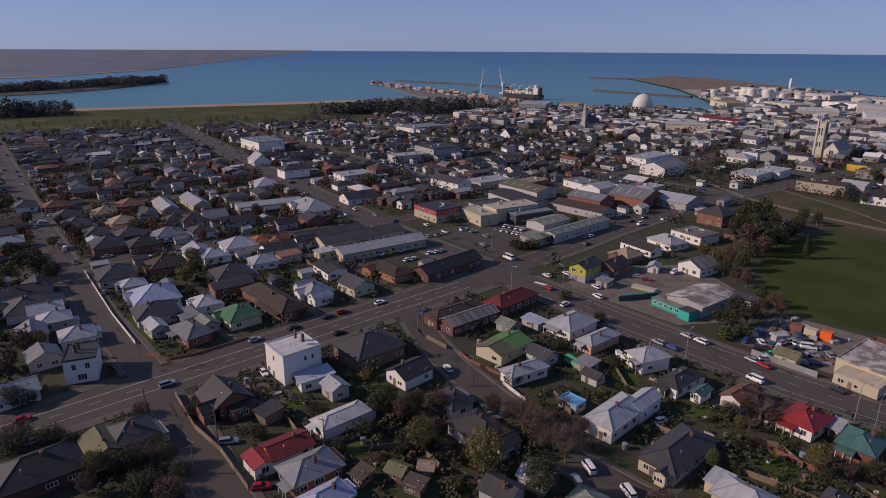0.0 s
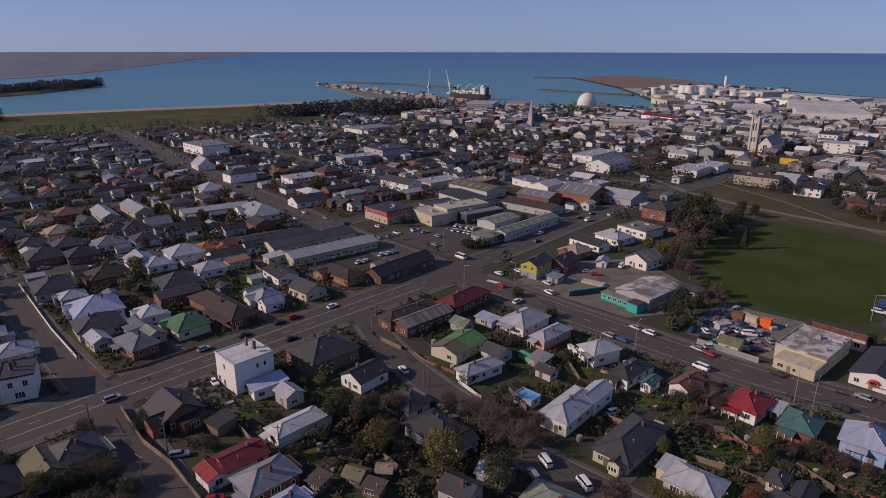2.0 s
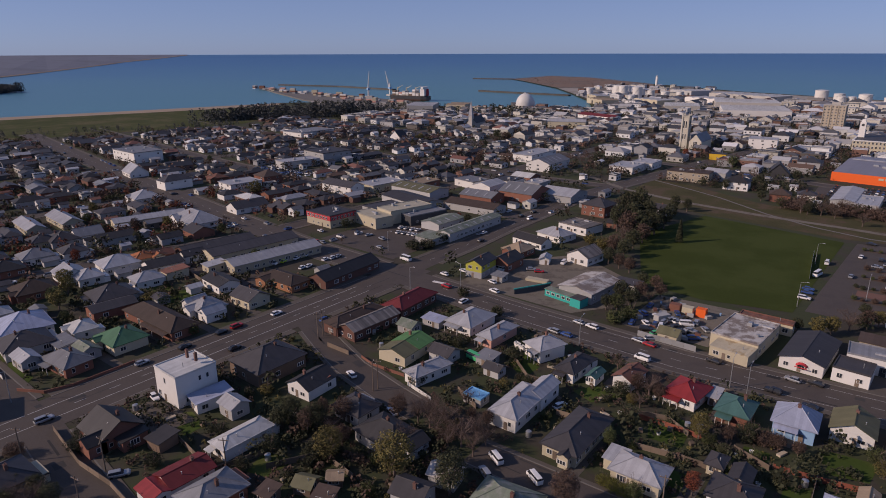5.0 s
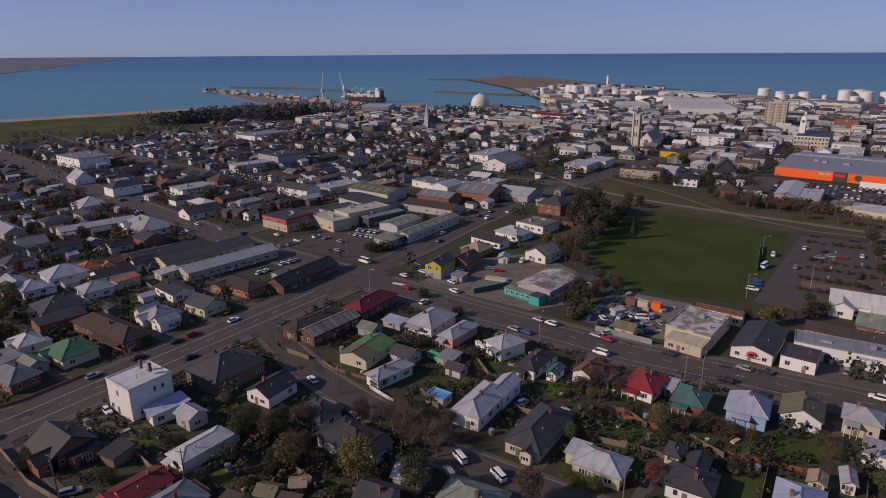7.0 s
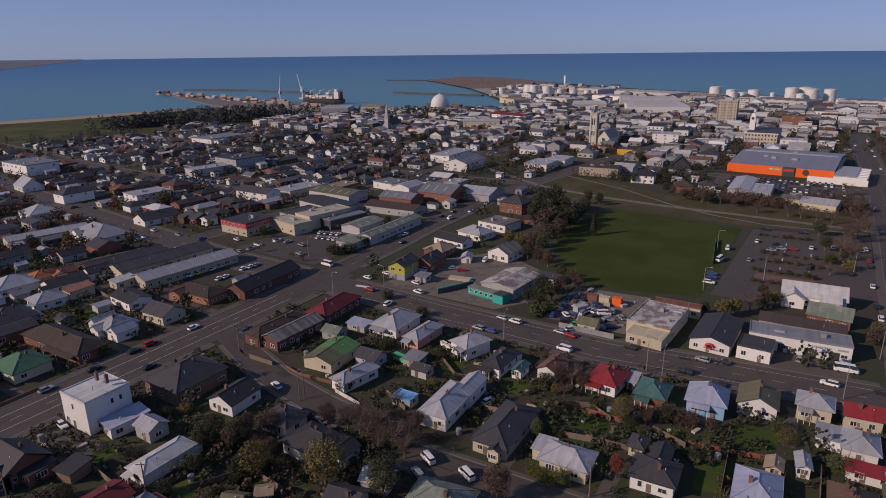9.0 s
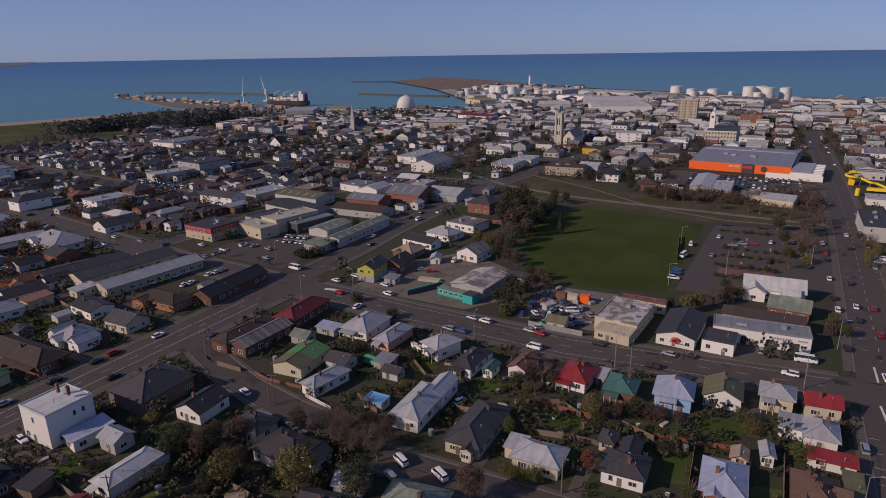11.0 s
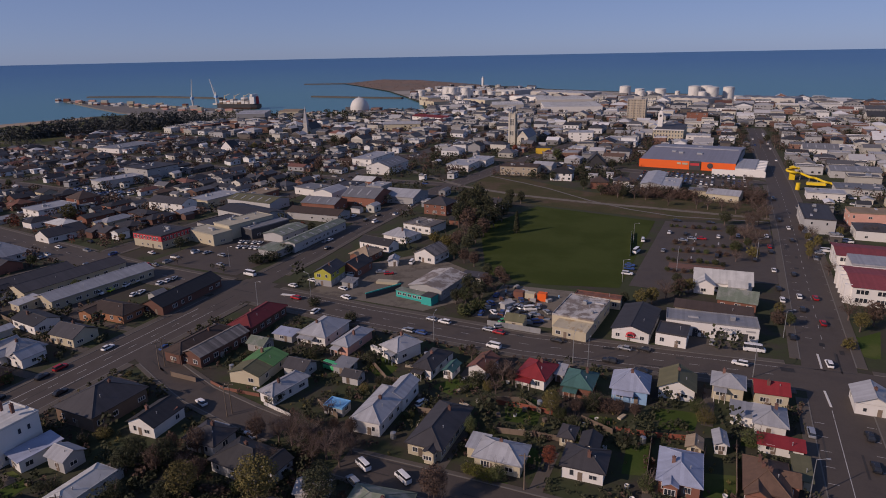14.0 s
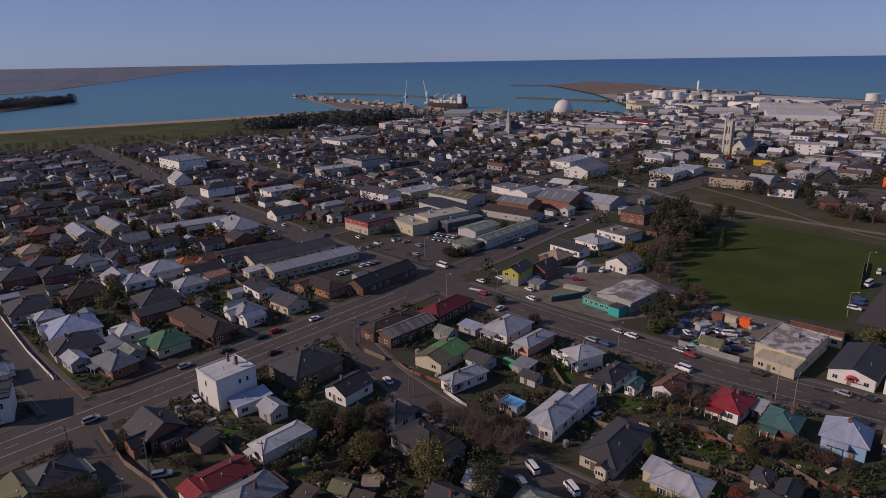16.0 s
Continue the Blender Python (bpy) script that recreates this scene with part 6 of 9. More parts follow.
def school():
    ob = thing("school", 67, 272, 0, 0, "large white school building with red iron roofs", "school")
    for y, wd in ((24, 18), (-12, 24)):
        wall = part("wall", Bits().box(-20, y - wd / 2, -0.4, 40, y + wd / 2, 6.8).mesh("wall", WALL["white"]), ob)
        part("roof", solid_roof(60, wd, "gable", 1.2, 0.6, along="x").mesh("roof", SCHOOL_RED), ob, (10, y, 6.8))
        for k in range(3):
            part("window", GLAZED[3], wall, (-20, y - wd / 2 + (k + 0.5) * wd / 3, 4.2), -math.pi / 2, (3.4, 1, 1.8))
            part("window", GLAZED[3], wall, (-20, y - wd / 2 + (k + 0.5) * wd / 3, 1.0), -math.pi / 2, (3.4, 1, 1.8))
        for k in range(9):
            part("window", GLAZED[3], wall, (-17 + k * 6.4, y - wd / 2, 4.2), 0, (4.2, 1, 1.8))
            part("window", GLAZED[3], wall, (-17 + k * 6.4, y - wd / 2, 1.1), 0, (4.2, 1, 1.8))
    part("link_roof", Bits().box(-17, 0.9, 7.4, 0, 14.6, 8.0).mesh("link_roof", ROOF["light"]), ob)
    part("glazed_roof", Bits().box(0.3, 0.9, 7.2, 40, 14.6, 7.7).mesh("glazed_roof", ROOF["slate"]), ob)
    part("link_wall", Bits().box(-17, 0.1, -0.3, 40, 14.9, 7.2).mesh("link_wall", WALL["white"]), ob)
    for k in range(5):
        part("fin", Bits().box(-22.4, -23 + k * 5.2, -0.3, -20.0, -22.2 + k * 5.2, 7.2).mesh("fin", WALL["white"]), ob)
    part("front_step", Bits().box(-8, -34, -0.3, 40, -24.9, 4.2).mesh("front_step", WALL["white"]), ob, label="low white front block")
    take(77, 274, 64, 80, 0)


school()


def spire():
    ob = thing("chapel", -439, 618, 0, 10, "chapel with a slim pale spire", "church")
    part("wall", solid_wall(12, 26, 7, "gable", 7, 0.4, "y").mesh("wall", WALL["concrete"]), ob)
    part("roof", solid_roof(12, 26, "gable", 7, 0.4, along="y").mesh("roof", ROOF["slate"]), ob, (0, 0, 7))
    part("tower", Bits().box(-2.2, -16.2, -0.4, 2.2, -12, 15).mesh("tower", WALL["concrete"]), ob)
    part("spire", Bits().add([(-2.4, -16.4, 15), (2.4, -16.4, 15), (2.4, -11.8, 15), (-2.4, -11.8, 15), (0, -14.1, 33)], [(0, 1, 4), (1, 2, 4), (2, 3, 4), (3, 0, 4), (3, 2, 1, 0)]).mesh("spire", ROOF["light"]), ob)
    take(-439, 612, 18, 34, 10)


spire()


def ship():
    ob = thing("cargo_ship", -800, 915, -2, 8, "cargo ship with a dark hull and a white bridge, moored", "ship")
    L, B = 43, 9

    def sec(x, w, z0):
        return [(x, -w * 0.75, z0), (x, w * 0.75, z0), (x, w, 9), (x, -w, 9)]

    hull = loft([sec(-L, B * 0.8, 2), sec(-L * 0.8, B, 0), sec(L * 0.6, B, 0), sec(L * 0.85, B * 0.6, 0.5), sec(L, 0.4, 3)])
    part("hull", hull.mesh("hull", WALL["dark"]), ob, label="near-black steel hull")
    part("boot", loft([[(x, y * 1.01, min(z, 3.0)) for x, y, z in s] for s in (sec(-L, B * 0.8, 2), sec(-L * 0.8, B, 0), sec(L * 0.6, B, 0), sec(L * 0.85, B * 0.6, 0.5))]).mesh("boot", WALL["dark_brick"]), ob, label="dull red waterline band")
    part("deck", Bits().box(-L * 0.95, -B + 0.6, 9.0, L * 0.7, B - 0.6, 9.5).mesh("deck", WALL["brown"]), ob)
    part("bridge", Bits().box(25, -8, 9.5, 34, 8, 22).box(27, -9, 22, 32, 9, 26).mesh("bridge", WALL["white"]), ob)
    part("funnel", Bits().box(35, -2.5, 9.5, 38, 2.5, 22, 0.4).mesh("funnel", WALL["red"]), ob)
    for x in (-30, -10, 10):
        part("deck_crane", Bits().tube((x, 0, 9.5), (x, 0, 24), 1.1, 0.9, 8).tube((x, 0, 22), (x + 12, 0, 27), 0.6, 0.3, 6).mesh("deck_crane", WALL["cream"]), ob)
    r = random.Random(5)
    for i in range(8):
        for k in range(r.choice((2, 3, 3, 4))):
            x = -37 + i * 7.4
            part("container", Bits().box(x, -7.5, 9.6 + 2.7 * k, x + 6.1, 7.5, 12.2 + 2.7 * k).mesh("container", WALL[r.choice(("pink", "white", "white", "concrete", "concrete", "brown"))]), ob)


ship()


def harbour_crane(x, y, h, turn, lean):
    ob = thing("harbour_crane", x, y, 0, turn, "tall pale mobile harbour crane with raised boom", "crane", "harbour cranes")
    part("base", Bits().box(-6, -5, 0, 6, 5, 3).mesh("base", WALL["concrete"]), ob)
    part("tower", Bits().tube((0, 0, 3), (0, 0, h * 0.5), 2.0, 1.4, 8).mesh("tower", WHITE_TANK), ob)
    part("cab", Bits().box(-3, -2.5, h * 0.28, 3.5, 2.5, h * 0.28 + 4).mesh("cab", WALL["blue"]), ob)
    part("boom", Bits().tube((2, 0, h * 0.3), (lean, 0, h), 1.3, 0.5, 6).mesh("boom", WHITE_TANK), ob)
    part("stay", Bits().tube((0, 0, h * 0.5), (lean * 0.8, 0, h * 0.85), 0.25, 0.2, 5).mesh("stay", METAL), ob)


harbour_crane(-903, 907, 50, 160, -6)
harbour_crane(-900, 965, 48, 170, 14)


for pts, w, nm in (([(-852, 1212), (-740, 1200), (-618, 1196)], 10, "jetty"), ([(-1241, 1729), (-1180, 1745), (-1112, 1768)], 12, "breakwater"), ([(-1440, 1110), (-1250, 1150), (-1040, 1130)], 12, "breakwater"), ([(-560, 905), (-600, 960)], 14, "wharf")):
    setting(nm, mesh(nm, *slab(fine(pts, 20), w, -3.5, 1.0), ROCK), "long low harbour wall in the water", "harbour wall")
plot("spit", [(-1115, 1762), (-1138, 2058), (-960, 1998), (-640, 1718), (-600, 1600), (-760, 1410), (-1000, 1655)], 0.05, RUST_EARTH, "reddish earth spit along the outer harbour", "ground")
plot("port_yard", [(-955, 800), (-1372, 1000), (-1180, 955), (-1000, 925), (-850, 885), (-722, 872), (-690, 836), (-640, 800), (-760, 740), (-860, 730)], 0.05, PALE_YARD, "pale dusty port yard", "yard")
plot("industrial_yard", [(-510, 1085), (-620, 1225), (-755, 1400), (-600, 1595), (-375, 1500), (-100, 1385), (228, 1250), (220, 1120), (-200, 1000), (-430, 960)], 0.045, PALE_YARD, "pale concrete yards between port sheds", "yard")


def big_shed(x, y, w, d, h, turn, rc, wc):
    """A port warehouse of several gabled bays side by side, with roof lights and doors."""
    ob = thing("warehouse", x, y, 0, turn, f"broad port warehouse with a {say(rc)} roof and {say(wc)} walls", "warehouse", "port warehouses")
    n = max(1, round(d / 16))
    bay = d / n
    wall = solid_wall(w, bay - 0.05, h, "gable", bay * 0.07, 0.1, "x").mesh("wall", WALL[wc])
    roof = solid_roof(w, bay - 0.05, "gable", bay * 0.07, 0.1, along="x").mesh("roof", ROOF[rc])
    light = Bits().box(-w * 0.35, -0.3, 0, w * 0.35, 0.3, 0.3).mesh("roof_vent", ROOF["slate"])
    door = Bits().box(-w / 2 - 0.15, -2.4, 0, -w / 2 - 0.02, 2.4, h * 0.7).mesh("door", ROOF["slate"])
    for k in range(n):
        v = -d / 2 + (k + 0.5) * bay
        part("wall", wall, ob, (0, v, 0))
        part("roof", roof, ob, (0, v, h))
        part("roof_vent", light, ob, (0, v, h + bay * 0.07 - 0.1))
        if k % 2 == 0:
            part("door", door, ob, (0, v, 0))
    take(x, y, w, d, turn)


big_shed(-262, 1110, 92, 70, 9, 18, "white", "concrete")
big_shed(-300, 1290, 60, 130, 8.5, 66, "white", "concrete")
big_shed(-223, 995, 86, 88, 8, 18, "white", "white")
big_shed(-330, 1150, 40, 70, 9, 66, "white", "white")
big_shed(-400, 1080, 36, 60, 8, 60, "white", "cream")
big_shed(-470, 1030, 30, 60, 8, 50, "tan", "cream")
big_shed(-520, 1120, 26, 50, 8, 45, "light", "cream")
big_shed(-330, 1010, 50, 60, 7, 20, "white", "concrete")
big_shed(-60, 1160, 50, 90, 9, 66, "grey", "concrete")
big_shed(60, 1180, 40, 90, 9, 70, "grey", "concrete")
big_shed(-420, 1330, 50, 60, 10, 60, "white", "grey")
big_shed(-640, 760, 40, 60, 9, 30, "light", "grey")
big_shed(-598, 796, 30, 40, 9, 20, "tan", "cream")

silo = thing("silo", -607, 1646, 0, 0, "slim white harbour silo tower", "silo")
part("shaft", Bits().lathe([(3.2, -0.3), (3.2, 21), (0, 22)], 20).mesh("shaft", WHITE_TANK, True), silo)
part("cap", Bits().lathe([(2.2, 21.5), (2.2, 24), (0, 25)], 16).mesh("cap", WHITE_TANK), silo)
take(-607, 1646, 12, 12, 0)


def stacks():
    """Container stacks, log piles and sheds along the port's quay."""
    r = random.Random(11)
    for i in range(90):
        u, v = r.random(), r.random()
        x, y = -740 - 590 * u, 850 + 110 * u + (v - 0.5) * (90 - 70 * u) - 40 * (1 - u) * v
        if not free(x, y, 16, 10, 0.0, True):
            continue
        n = r.choice((1, 1, 2, 2, 3))
        ob = thing("container_stack", x, y, 0, 25 + r.choice((0, 90)), "stack of weathered shipping containers on the quay", "containers", "quay containers")
        for k in range(n):
            part("container", Bits().box(-6.1, -1.2 * 3, 2.7 * k, 6.1, 1.2 * 3, 2.7 * k + 2.6).mesh("container", WALL[r.choice(("white", "pink", "brick", "cream", "concrete", "concrete", "brown", "grey", "white"))]), ob)
        take(x, y, 12, 8, 25)


stacks()


def workshop_front():
    """Lettering and roller doors of the long white workshop."""
    ob = thing("shop_sign", 2.3, 205.6, 0, 4, "raised blue lettering on a white workshop wall", "sign")
    cu = bpy.data.curves.new("lettering", "FONT")
    cu.body, cu.size, cu.extrude = "corporate", 1.5, 0.02
    tmp = bpy.data.objects.new("lettering", cu)
    me = bpy.data.meshes.new_from_object(tmp)
    bpy.data.objects.remove(tmp)
    me.materials.clear()
    me.materials.append(LETTER)
    part("lettering", me, ob, (2.2, -4.48, 3.2)).rotation_euler = (math.pi / 2, 0, 0)
    part("sign_bar", Bits().box(9.9, -4.5, 3.35, 12.6, -4.41, 3.9).mesh("sign_bar", WALL["grey"]), ob)
    door = thing("roller_door", 2.3, 205.6, 0, 4, "open dark roller doors in a white workshop wall", "door")
    for x0, x1 in ((1.5, 4.8), (8.0, 10.6), (-5.5, -3.9)):
        part("opening", Bits().box(x0, -4.47, 0.05, x1, -4.41, 2.7).mesh("opening", WALL["dark"]), door)


workshop_front()


def red_fascia():
    """A red band of windows round the upper floor of the corner shop."""
    ob = thing("shop_fascia", -250.6, 220.4, 0, -3, "crimson band with dark windows round a cream shop", "fascia")
    for turned, length, off in ((0, 19.7, 8.78), (math.pi / 2, 17.7, 9.78)):
        c, s = math.cos(turned), math.sin(turned)
        band = part("band", Bits().box(-length / 2, -0.12, 3.9, length / 2, 0.0, 6.5).mesh("band", WALL["red"]), ob, (off * s, -off * c, 0), turned)
        for k in range(int(length / 2.2)):
            part("window", GLAZED[2], band, (-length / 2 + 1.4 + k * 2.2, -0.12, 4.3), 0, (1.2, 1, 1.5))


red_fascia()


def teal_wall():
    """The turquoise front range of the workshop, with its door bay, and the yard wall that runs on from it."""
    # the workshop's own front range, set up as a separate building
    front = thing("office_building", -99.5, 197.6, 0, -9, "low turquoise front range with dark windows on a workshop", "building")
    base = part("wall", Bits().box(-8.0, -1.6, -0.3, 4.6, 1.6, 2.7).mesh("wall", WALL["teal"]), front)
    part("roof", Bits().box(-8.2, -1.9, 2.7, 4.6, 1.7, 2.9).mesh("roof", ROOF["moss"]), front)
    for k in range(5):
        part("window", GLAZED[2], base, (-6.4 + k * 2.3, -1.6, 1.0), 0, (1.6, 1, 1.1))
    part("bay", Bits().box(4.6, -3.2, -0.3, 9.0, 1.6, 3.2).mesh("bay", WALL["teal"]), front, label="projecting turquoise bay")
    part("bay_roof", Bits().box(4.5, -3.3, 3.2, 9.1, 1.7, 3.35).mesh("bay_roof", ROOF["slate"]), front)
    take(-99, 197.6, 17, 5, -9)
    ob = thing("boundary_wall", -113, 199, 0, 62, "yard wall coloured dark as its shaded side, with a turquoise top", "wall")
    # the dark colour stands for shade on this side of the wall
    part("wall_panel", Bits().box(-9, -0.15, 0, 7, 0.15, 1.9).mesh("wall_panel", WALL["dark"]), ob)
    part("cap", Bits().box(-9.1, -0.2, 1.9, 7.1, 0.2, 2.3).mesh("cap", WALL["teal"]), ob)


teal_wall()


def awning():
    """A small red half-round awning over the shop's door."""
    ob = thing("awning", -20.4, 189.5, 0, -3, "small red rounded awning over a shop door", "awning")
    vs, fs = [], []
    for i in range(7):
        t = math.pi * i / 6
        for r, y in ((1.6, 0.0), (1.2, -1.1)):
            vs.append((r * math.cos(t), y, 2.1 + r * 0.75 * math.sin(t)))
        if i:
            fs.append((2 * i - 2, 2 * i - 1, 2 * i + 1, 2 * i))
    part("hood", mesh("hood", vs, fs, WALL["red"]), ob)
    part("valance", Bits().box(-1.6, -1.15, 1.9, 1.6, -1.05, 2.15).mesh("valance", WALL["red"]), ob)


awning()


house(47, 363, 13.5, 36, 0, kind="flat", rc="slate", wc="grey", h=7.0, over=0.1, stacks=0, storeys=2, windows=1, name="hall", category="hall", label="grey and white flat-roofed hall on a street corner")
house(84, 373, 44, 13, 2, kind="flat", rc="tan", wc="pink", h=7.0, over=0.2, stacks=0, storeys=2, windows=2, name="school_block", category="school", label="long pinkish brick two-storey school block")


# ---- the rest of the town ----
# distant roofs: slates and greys tinted bluish, haze put into the colour
FAR_ROOF = {
    "slate": surf("far_roof_slate", (0.054, 0.056, 0.064), 0.6, rnd=0.35, island=True),
    "dark": surf("far_roof_dark", (0.036, 0.036, 0.040), 0.6, rnd=0.3, island=True),
    "grey": surf("far_roof_grey", (0.115, 0.116, 0.125), 0.6, rnd=0.35, island=True),
    "light": surf("far_roof_light", (0.36, 0.36, 0.37), 0.6, rnd=0.25, island=True),
    "white": surf("far_roof_white", (0.54, 0.54, 0.55), 0.6, rnd=0.2, island=True),
    "rust": surf("far_roof_rust", (0.16, 0.075, 0.06), 0.8, rnd=0.35, island=True),
    "brown": surf("far_roof_brown", (0.095, 0.06, 0.045), 0.8, rnd=0.35, island=True),
    "tan": surf("far_roof_tan", (0.22, 0.205, 0.185), 0.8, rnd=0.3, island=True),
}
# distant walls: cooler than the near ones, with haze in the base colours
FAR_WALL = {
    "white": surf("far_wall_white", (0.57, 0.575, 0.58), 0.8, rnd=0.25, island=True),
    "cream": surf("far_wall_cream", (0.46, 0.445, 0.40), 0.8, rnd=0.25, island=True),
    "grey": surf("far_wall_grey", (0.27, 0.273, 0.285), 0.8, rnd=0.35, island=True),
    "brick": surf("far_wall_brick", (0.17, 0.095, 0.075), 0.9, rnd=0.35, island=True),
    "dark": surf("far_wall_dark", (0.095, 0.085, 0.08), 0.9, rnd=0.3, island=True),
}


class Mass:
    """Many distant buildings in one mesh: each with walls, a real roof and proud dark windows."""

    def __init__(self):
        self.by = {}

    def solid(self, material, bits, x, y, z, turn):
        c, s = math.cos(turn), math.sin(turn)
        self.by.setdefault(material, Bits()).add([(x + c * u - s * v, y + s * u + c * v, z + w) for u, v, w in bits.v], bits.f)

    def building(self, x, y, w, d, turn, kind, rc, wc, h, pitch, floors, rng, wing=False):
        t = radians(turn)
        rise = pitch * (min(w, d) / 2 + 0.3)
        self.solid(FAR_WALL[wc], solid_wall(w, d, h, kind, rise, 0.3), x, y, 0, t)
        self.solid(FAR_ROOF[rc], solid_roof(w, d, kind, rise, 0.3), x, y, h, t)
        if wing:
            u, v = rng.choice((-1, 1)) * w * 0.25, -d * 0.5
            c, s = math.cos(t), math.sin(t)
            self.solid(FAR_WALL[wc], solid_wall(w * 0.42, d * 0.5, h - 0.06, "gable", rise * 0.6, 0.3), x + c * u - s * v, y + s * u + c * v, 0, t)
            self.solid(FAR_ROOF[rc], solid_roof(w * 0.42, d * 0.5, "gable", rise * 0.6, 0.3), x + c * u - s * v, y + s * u + c * v, h - 0.06, t)
        if kind != "flat" and w > 7 and rng.random() < 0.7:  # a chimney
            q = Bits().box(-0.45, -0.35, 0, 0.45, 0.35, 1.9)
            u, v = rng.uniform(-w, w) * 0.2, rng.uniform(-d, d) * 0.2
            c, s = math.cos(t), math.sin(t)
            self.solid(CHIMNEY, q, x + c * u - s * v, y + s * u + c * v, h + rise * 0.6, t)
        if kind == "flat":  # a parapet and rooftop plant
            wall = FAR_WALL[wc]
            for q in (Bits().box(-w / 2, -d / 2, 0, w / 2, -d / 2 + 0.3, 0.9), Bits().box(-w / 2, d / 2 - 0.3, 0, w / 2, d / 2, 0.9), Bits().box(-w / 2, -d / 2 + 0.31, 0, -w / 2 + 0.3, d / 2 - 0.31, 0.9), Bits().box(w / 2 - 0.3, -d / 2 + 0.31, 0, w / 2, d / 2 - 0.31, 0.9)):
                self.solid(wall, q, x, y, h - 0.2, t)
            for k in range(rng.randrange(3)):
                u, v, k2 = rng.uniform(-w, w) * 0.28, rng.uniform(-d, d) * 0.28, rng.uniform(0.6, 1.6)
                c, s = math.cos(t), math.sin(t)
                self.solid(METAL, Bits().box(-k2, -k2, 0, k2, k2, 1.3), x + c * u - s * v, y + s * u + c * v, h, t)
        elif rng.random() < 0.5:  # white barge and eave boards
            self.solid(TRIM, Bits().box(-w / 2 - 0.2, -d / 2 - 0.34, 0, w / 2 + 0.2, -d / 2 - 0.26, 0.24), x, y, h - 0.12, t)
        for side in (0, 1 if x < 0 else 3):
            length, off = (w, d / 2) if side % 2 == 0 else (d, w / 2)
            n = max(1, int(length / 4.0))
            a = side * math.pi / 2
            for f in range(floors):
                for i in range(n):
                    if rng.random() < 0.25:
                        continue
                    u = (i + 0.5) / n * length - length / 2
                    q = Bits().box(-0.75, -0.05, 0, 0.75, 0.02, 1.4)
                    q.v = [(math.cos(a) * (p + u) - math.sin(a) * (r - off), math.sin(a) * (p + u) + math.cos(a) * (r - off), z + 1.0 + f * h / floors) for p, r, z in q.v]
                    self.solid(GLASS, q, x, y, 0, t)
                    if wc not in ("white",) and math.hypot(x, y) < 620:  # a white sill board
                        q = Bits().box(-0.85, -0.09, -0.16, 0.85, 0.02, 0)
                        q.v = [(math.cos(a) * (p + u) - math.sin(a) * (r - off), math.sin(a) * (p + u) + math.cos(a) * (r - off), z + 1.0 + f * h / floors) for p, r, z in q.v]
                        self.solid(TRIM, q, x, y, 0, t)
        take(x, y, w, d, turn)

    def done(self, name, label, category):
        vs, fs, ms, mats = [], [], [], []
        for m, b in self.by.items():
            k = len(vs)
            vs += b.v
            fs += [tuple(i + k for i in f) for f in b.f]
            ms += [len(mats)] * len(b.f)
            mats.append(m)
        me = mesh(name, vs, fs, mats)
        me.polygons.foreach_set("material_index", ms)
        return tagged(new(name, me), label, category, kind="stuff")


def generic(x, y, w, d, turn, rng, mass):
    rc = rng.choices(("slate", "dark", "grey", "light", "brown", "rust", "tan", "white"), (42, 38, 8, 2, 8, 4, 1, 1))[0]
    wc = rng.choices(("white", "cream", "grey", "brick", "dark"), (13, 9, 18, 14, 34))[0]
    kind = rng.choices(("hip", "gable"), (5, 6))[0]
    if mass:
        mass.building(x, y, w, d, turn, kind, rc, wc, rng.uniform(2.8, 3.6), rng.uniform(0.28, 0.48), 1, rng, rng.random() < 0.6)
        return
    wings = ()
    if rng.random() < 0.5:
        s = rng.choice((-1, 1))
        wings = ((s * w * 0.28, -d * 0.5, w * 0.42, d * 0.45, "gable"),)
    house(x, y, w, d, turn, kind, rc, {"dark": "dark_brick"}.get(wc, wc), h=rng.uniform(2.8, 3.4), pitch=rng.uniform(0.28, 0.48), wings=wings, stacks=rng.choice((0, 1)), windows=1)


def homes(x0, x1, y0, y1, turn, seed, keep, mass=None, step=(14.5, 18)):
    rng = random.Random(seed)
    c, s = math.cos(radians(turn)), math.sin(radians(turn))
    cx, cy = (x0 + x1) / 2, (y0 + y1) / 2
    u = x0
    while u < x1:
        v = y0 + rng.uniform(0, 4)
        while v < y1:
            w, d = rng.uniform(7.5, 11), rng.uniform(10, 17)
            if rng.random() < 0.35:
                w, d = d, w
            px, py = u - cx + rng.uniform(-2, 2), v - cy + rng.uniform(-1.5, 1.5)
            x, y = cx + c * px - s * py, cy + s * px + c * py
            if rng.random() < keep and not on_road(x, y, max(w, d) / 2 + 2.5) and free(x, y, w + 1, d + 1, turn):
                generic(x, y, w, d, turn + rng.choice((0, 0, 0, 3, -4)), rng, mass)
            elif rng.random() < 0.7 and not on_road(x, y, 5) and free(x, y, 5, 6, turn):
                if mass:
                    mass.building(x, y, rng.uniform(3.5, 5), rng.uniform(4, 6.5), turn, "gable", rng.choice(("light", "grey", "slate", "rust")), "grey", 2.4, 0.4, 0, rng)
                else:
                    house(x, y, rng.uniform(3.5, 5), rng.uniform(4, 6), turn, "gable", rng.choice(("light", "grey", "slate", "rust")), "grey", h=2.3, pitch=0.4, stacks=0, windows=0, name="garage", category="garage", label="small garage with an iron roof")
            v += rng.uniform(*step)
        u += rng.uniform(17, 21)


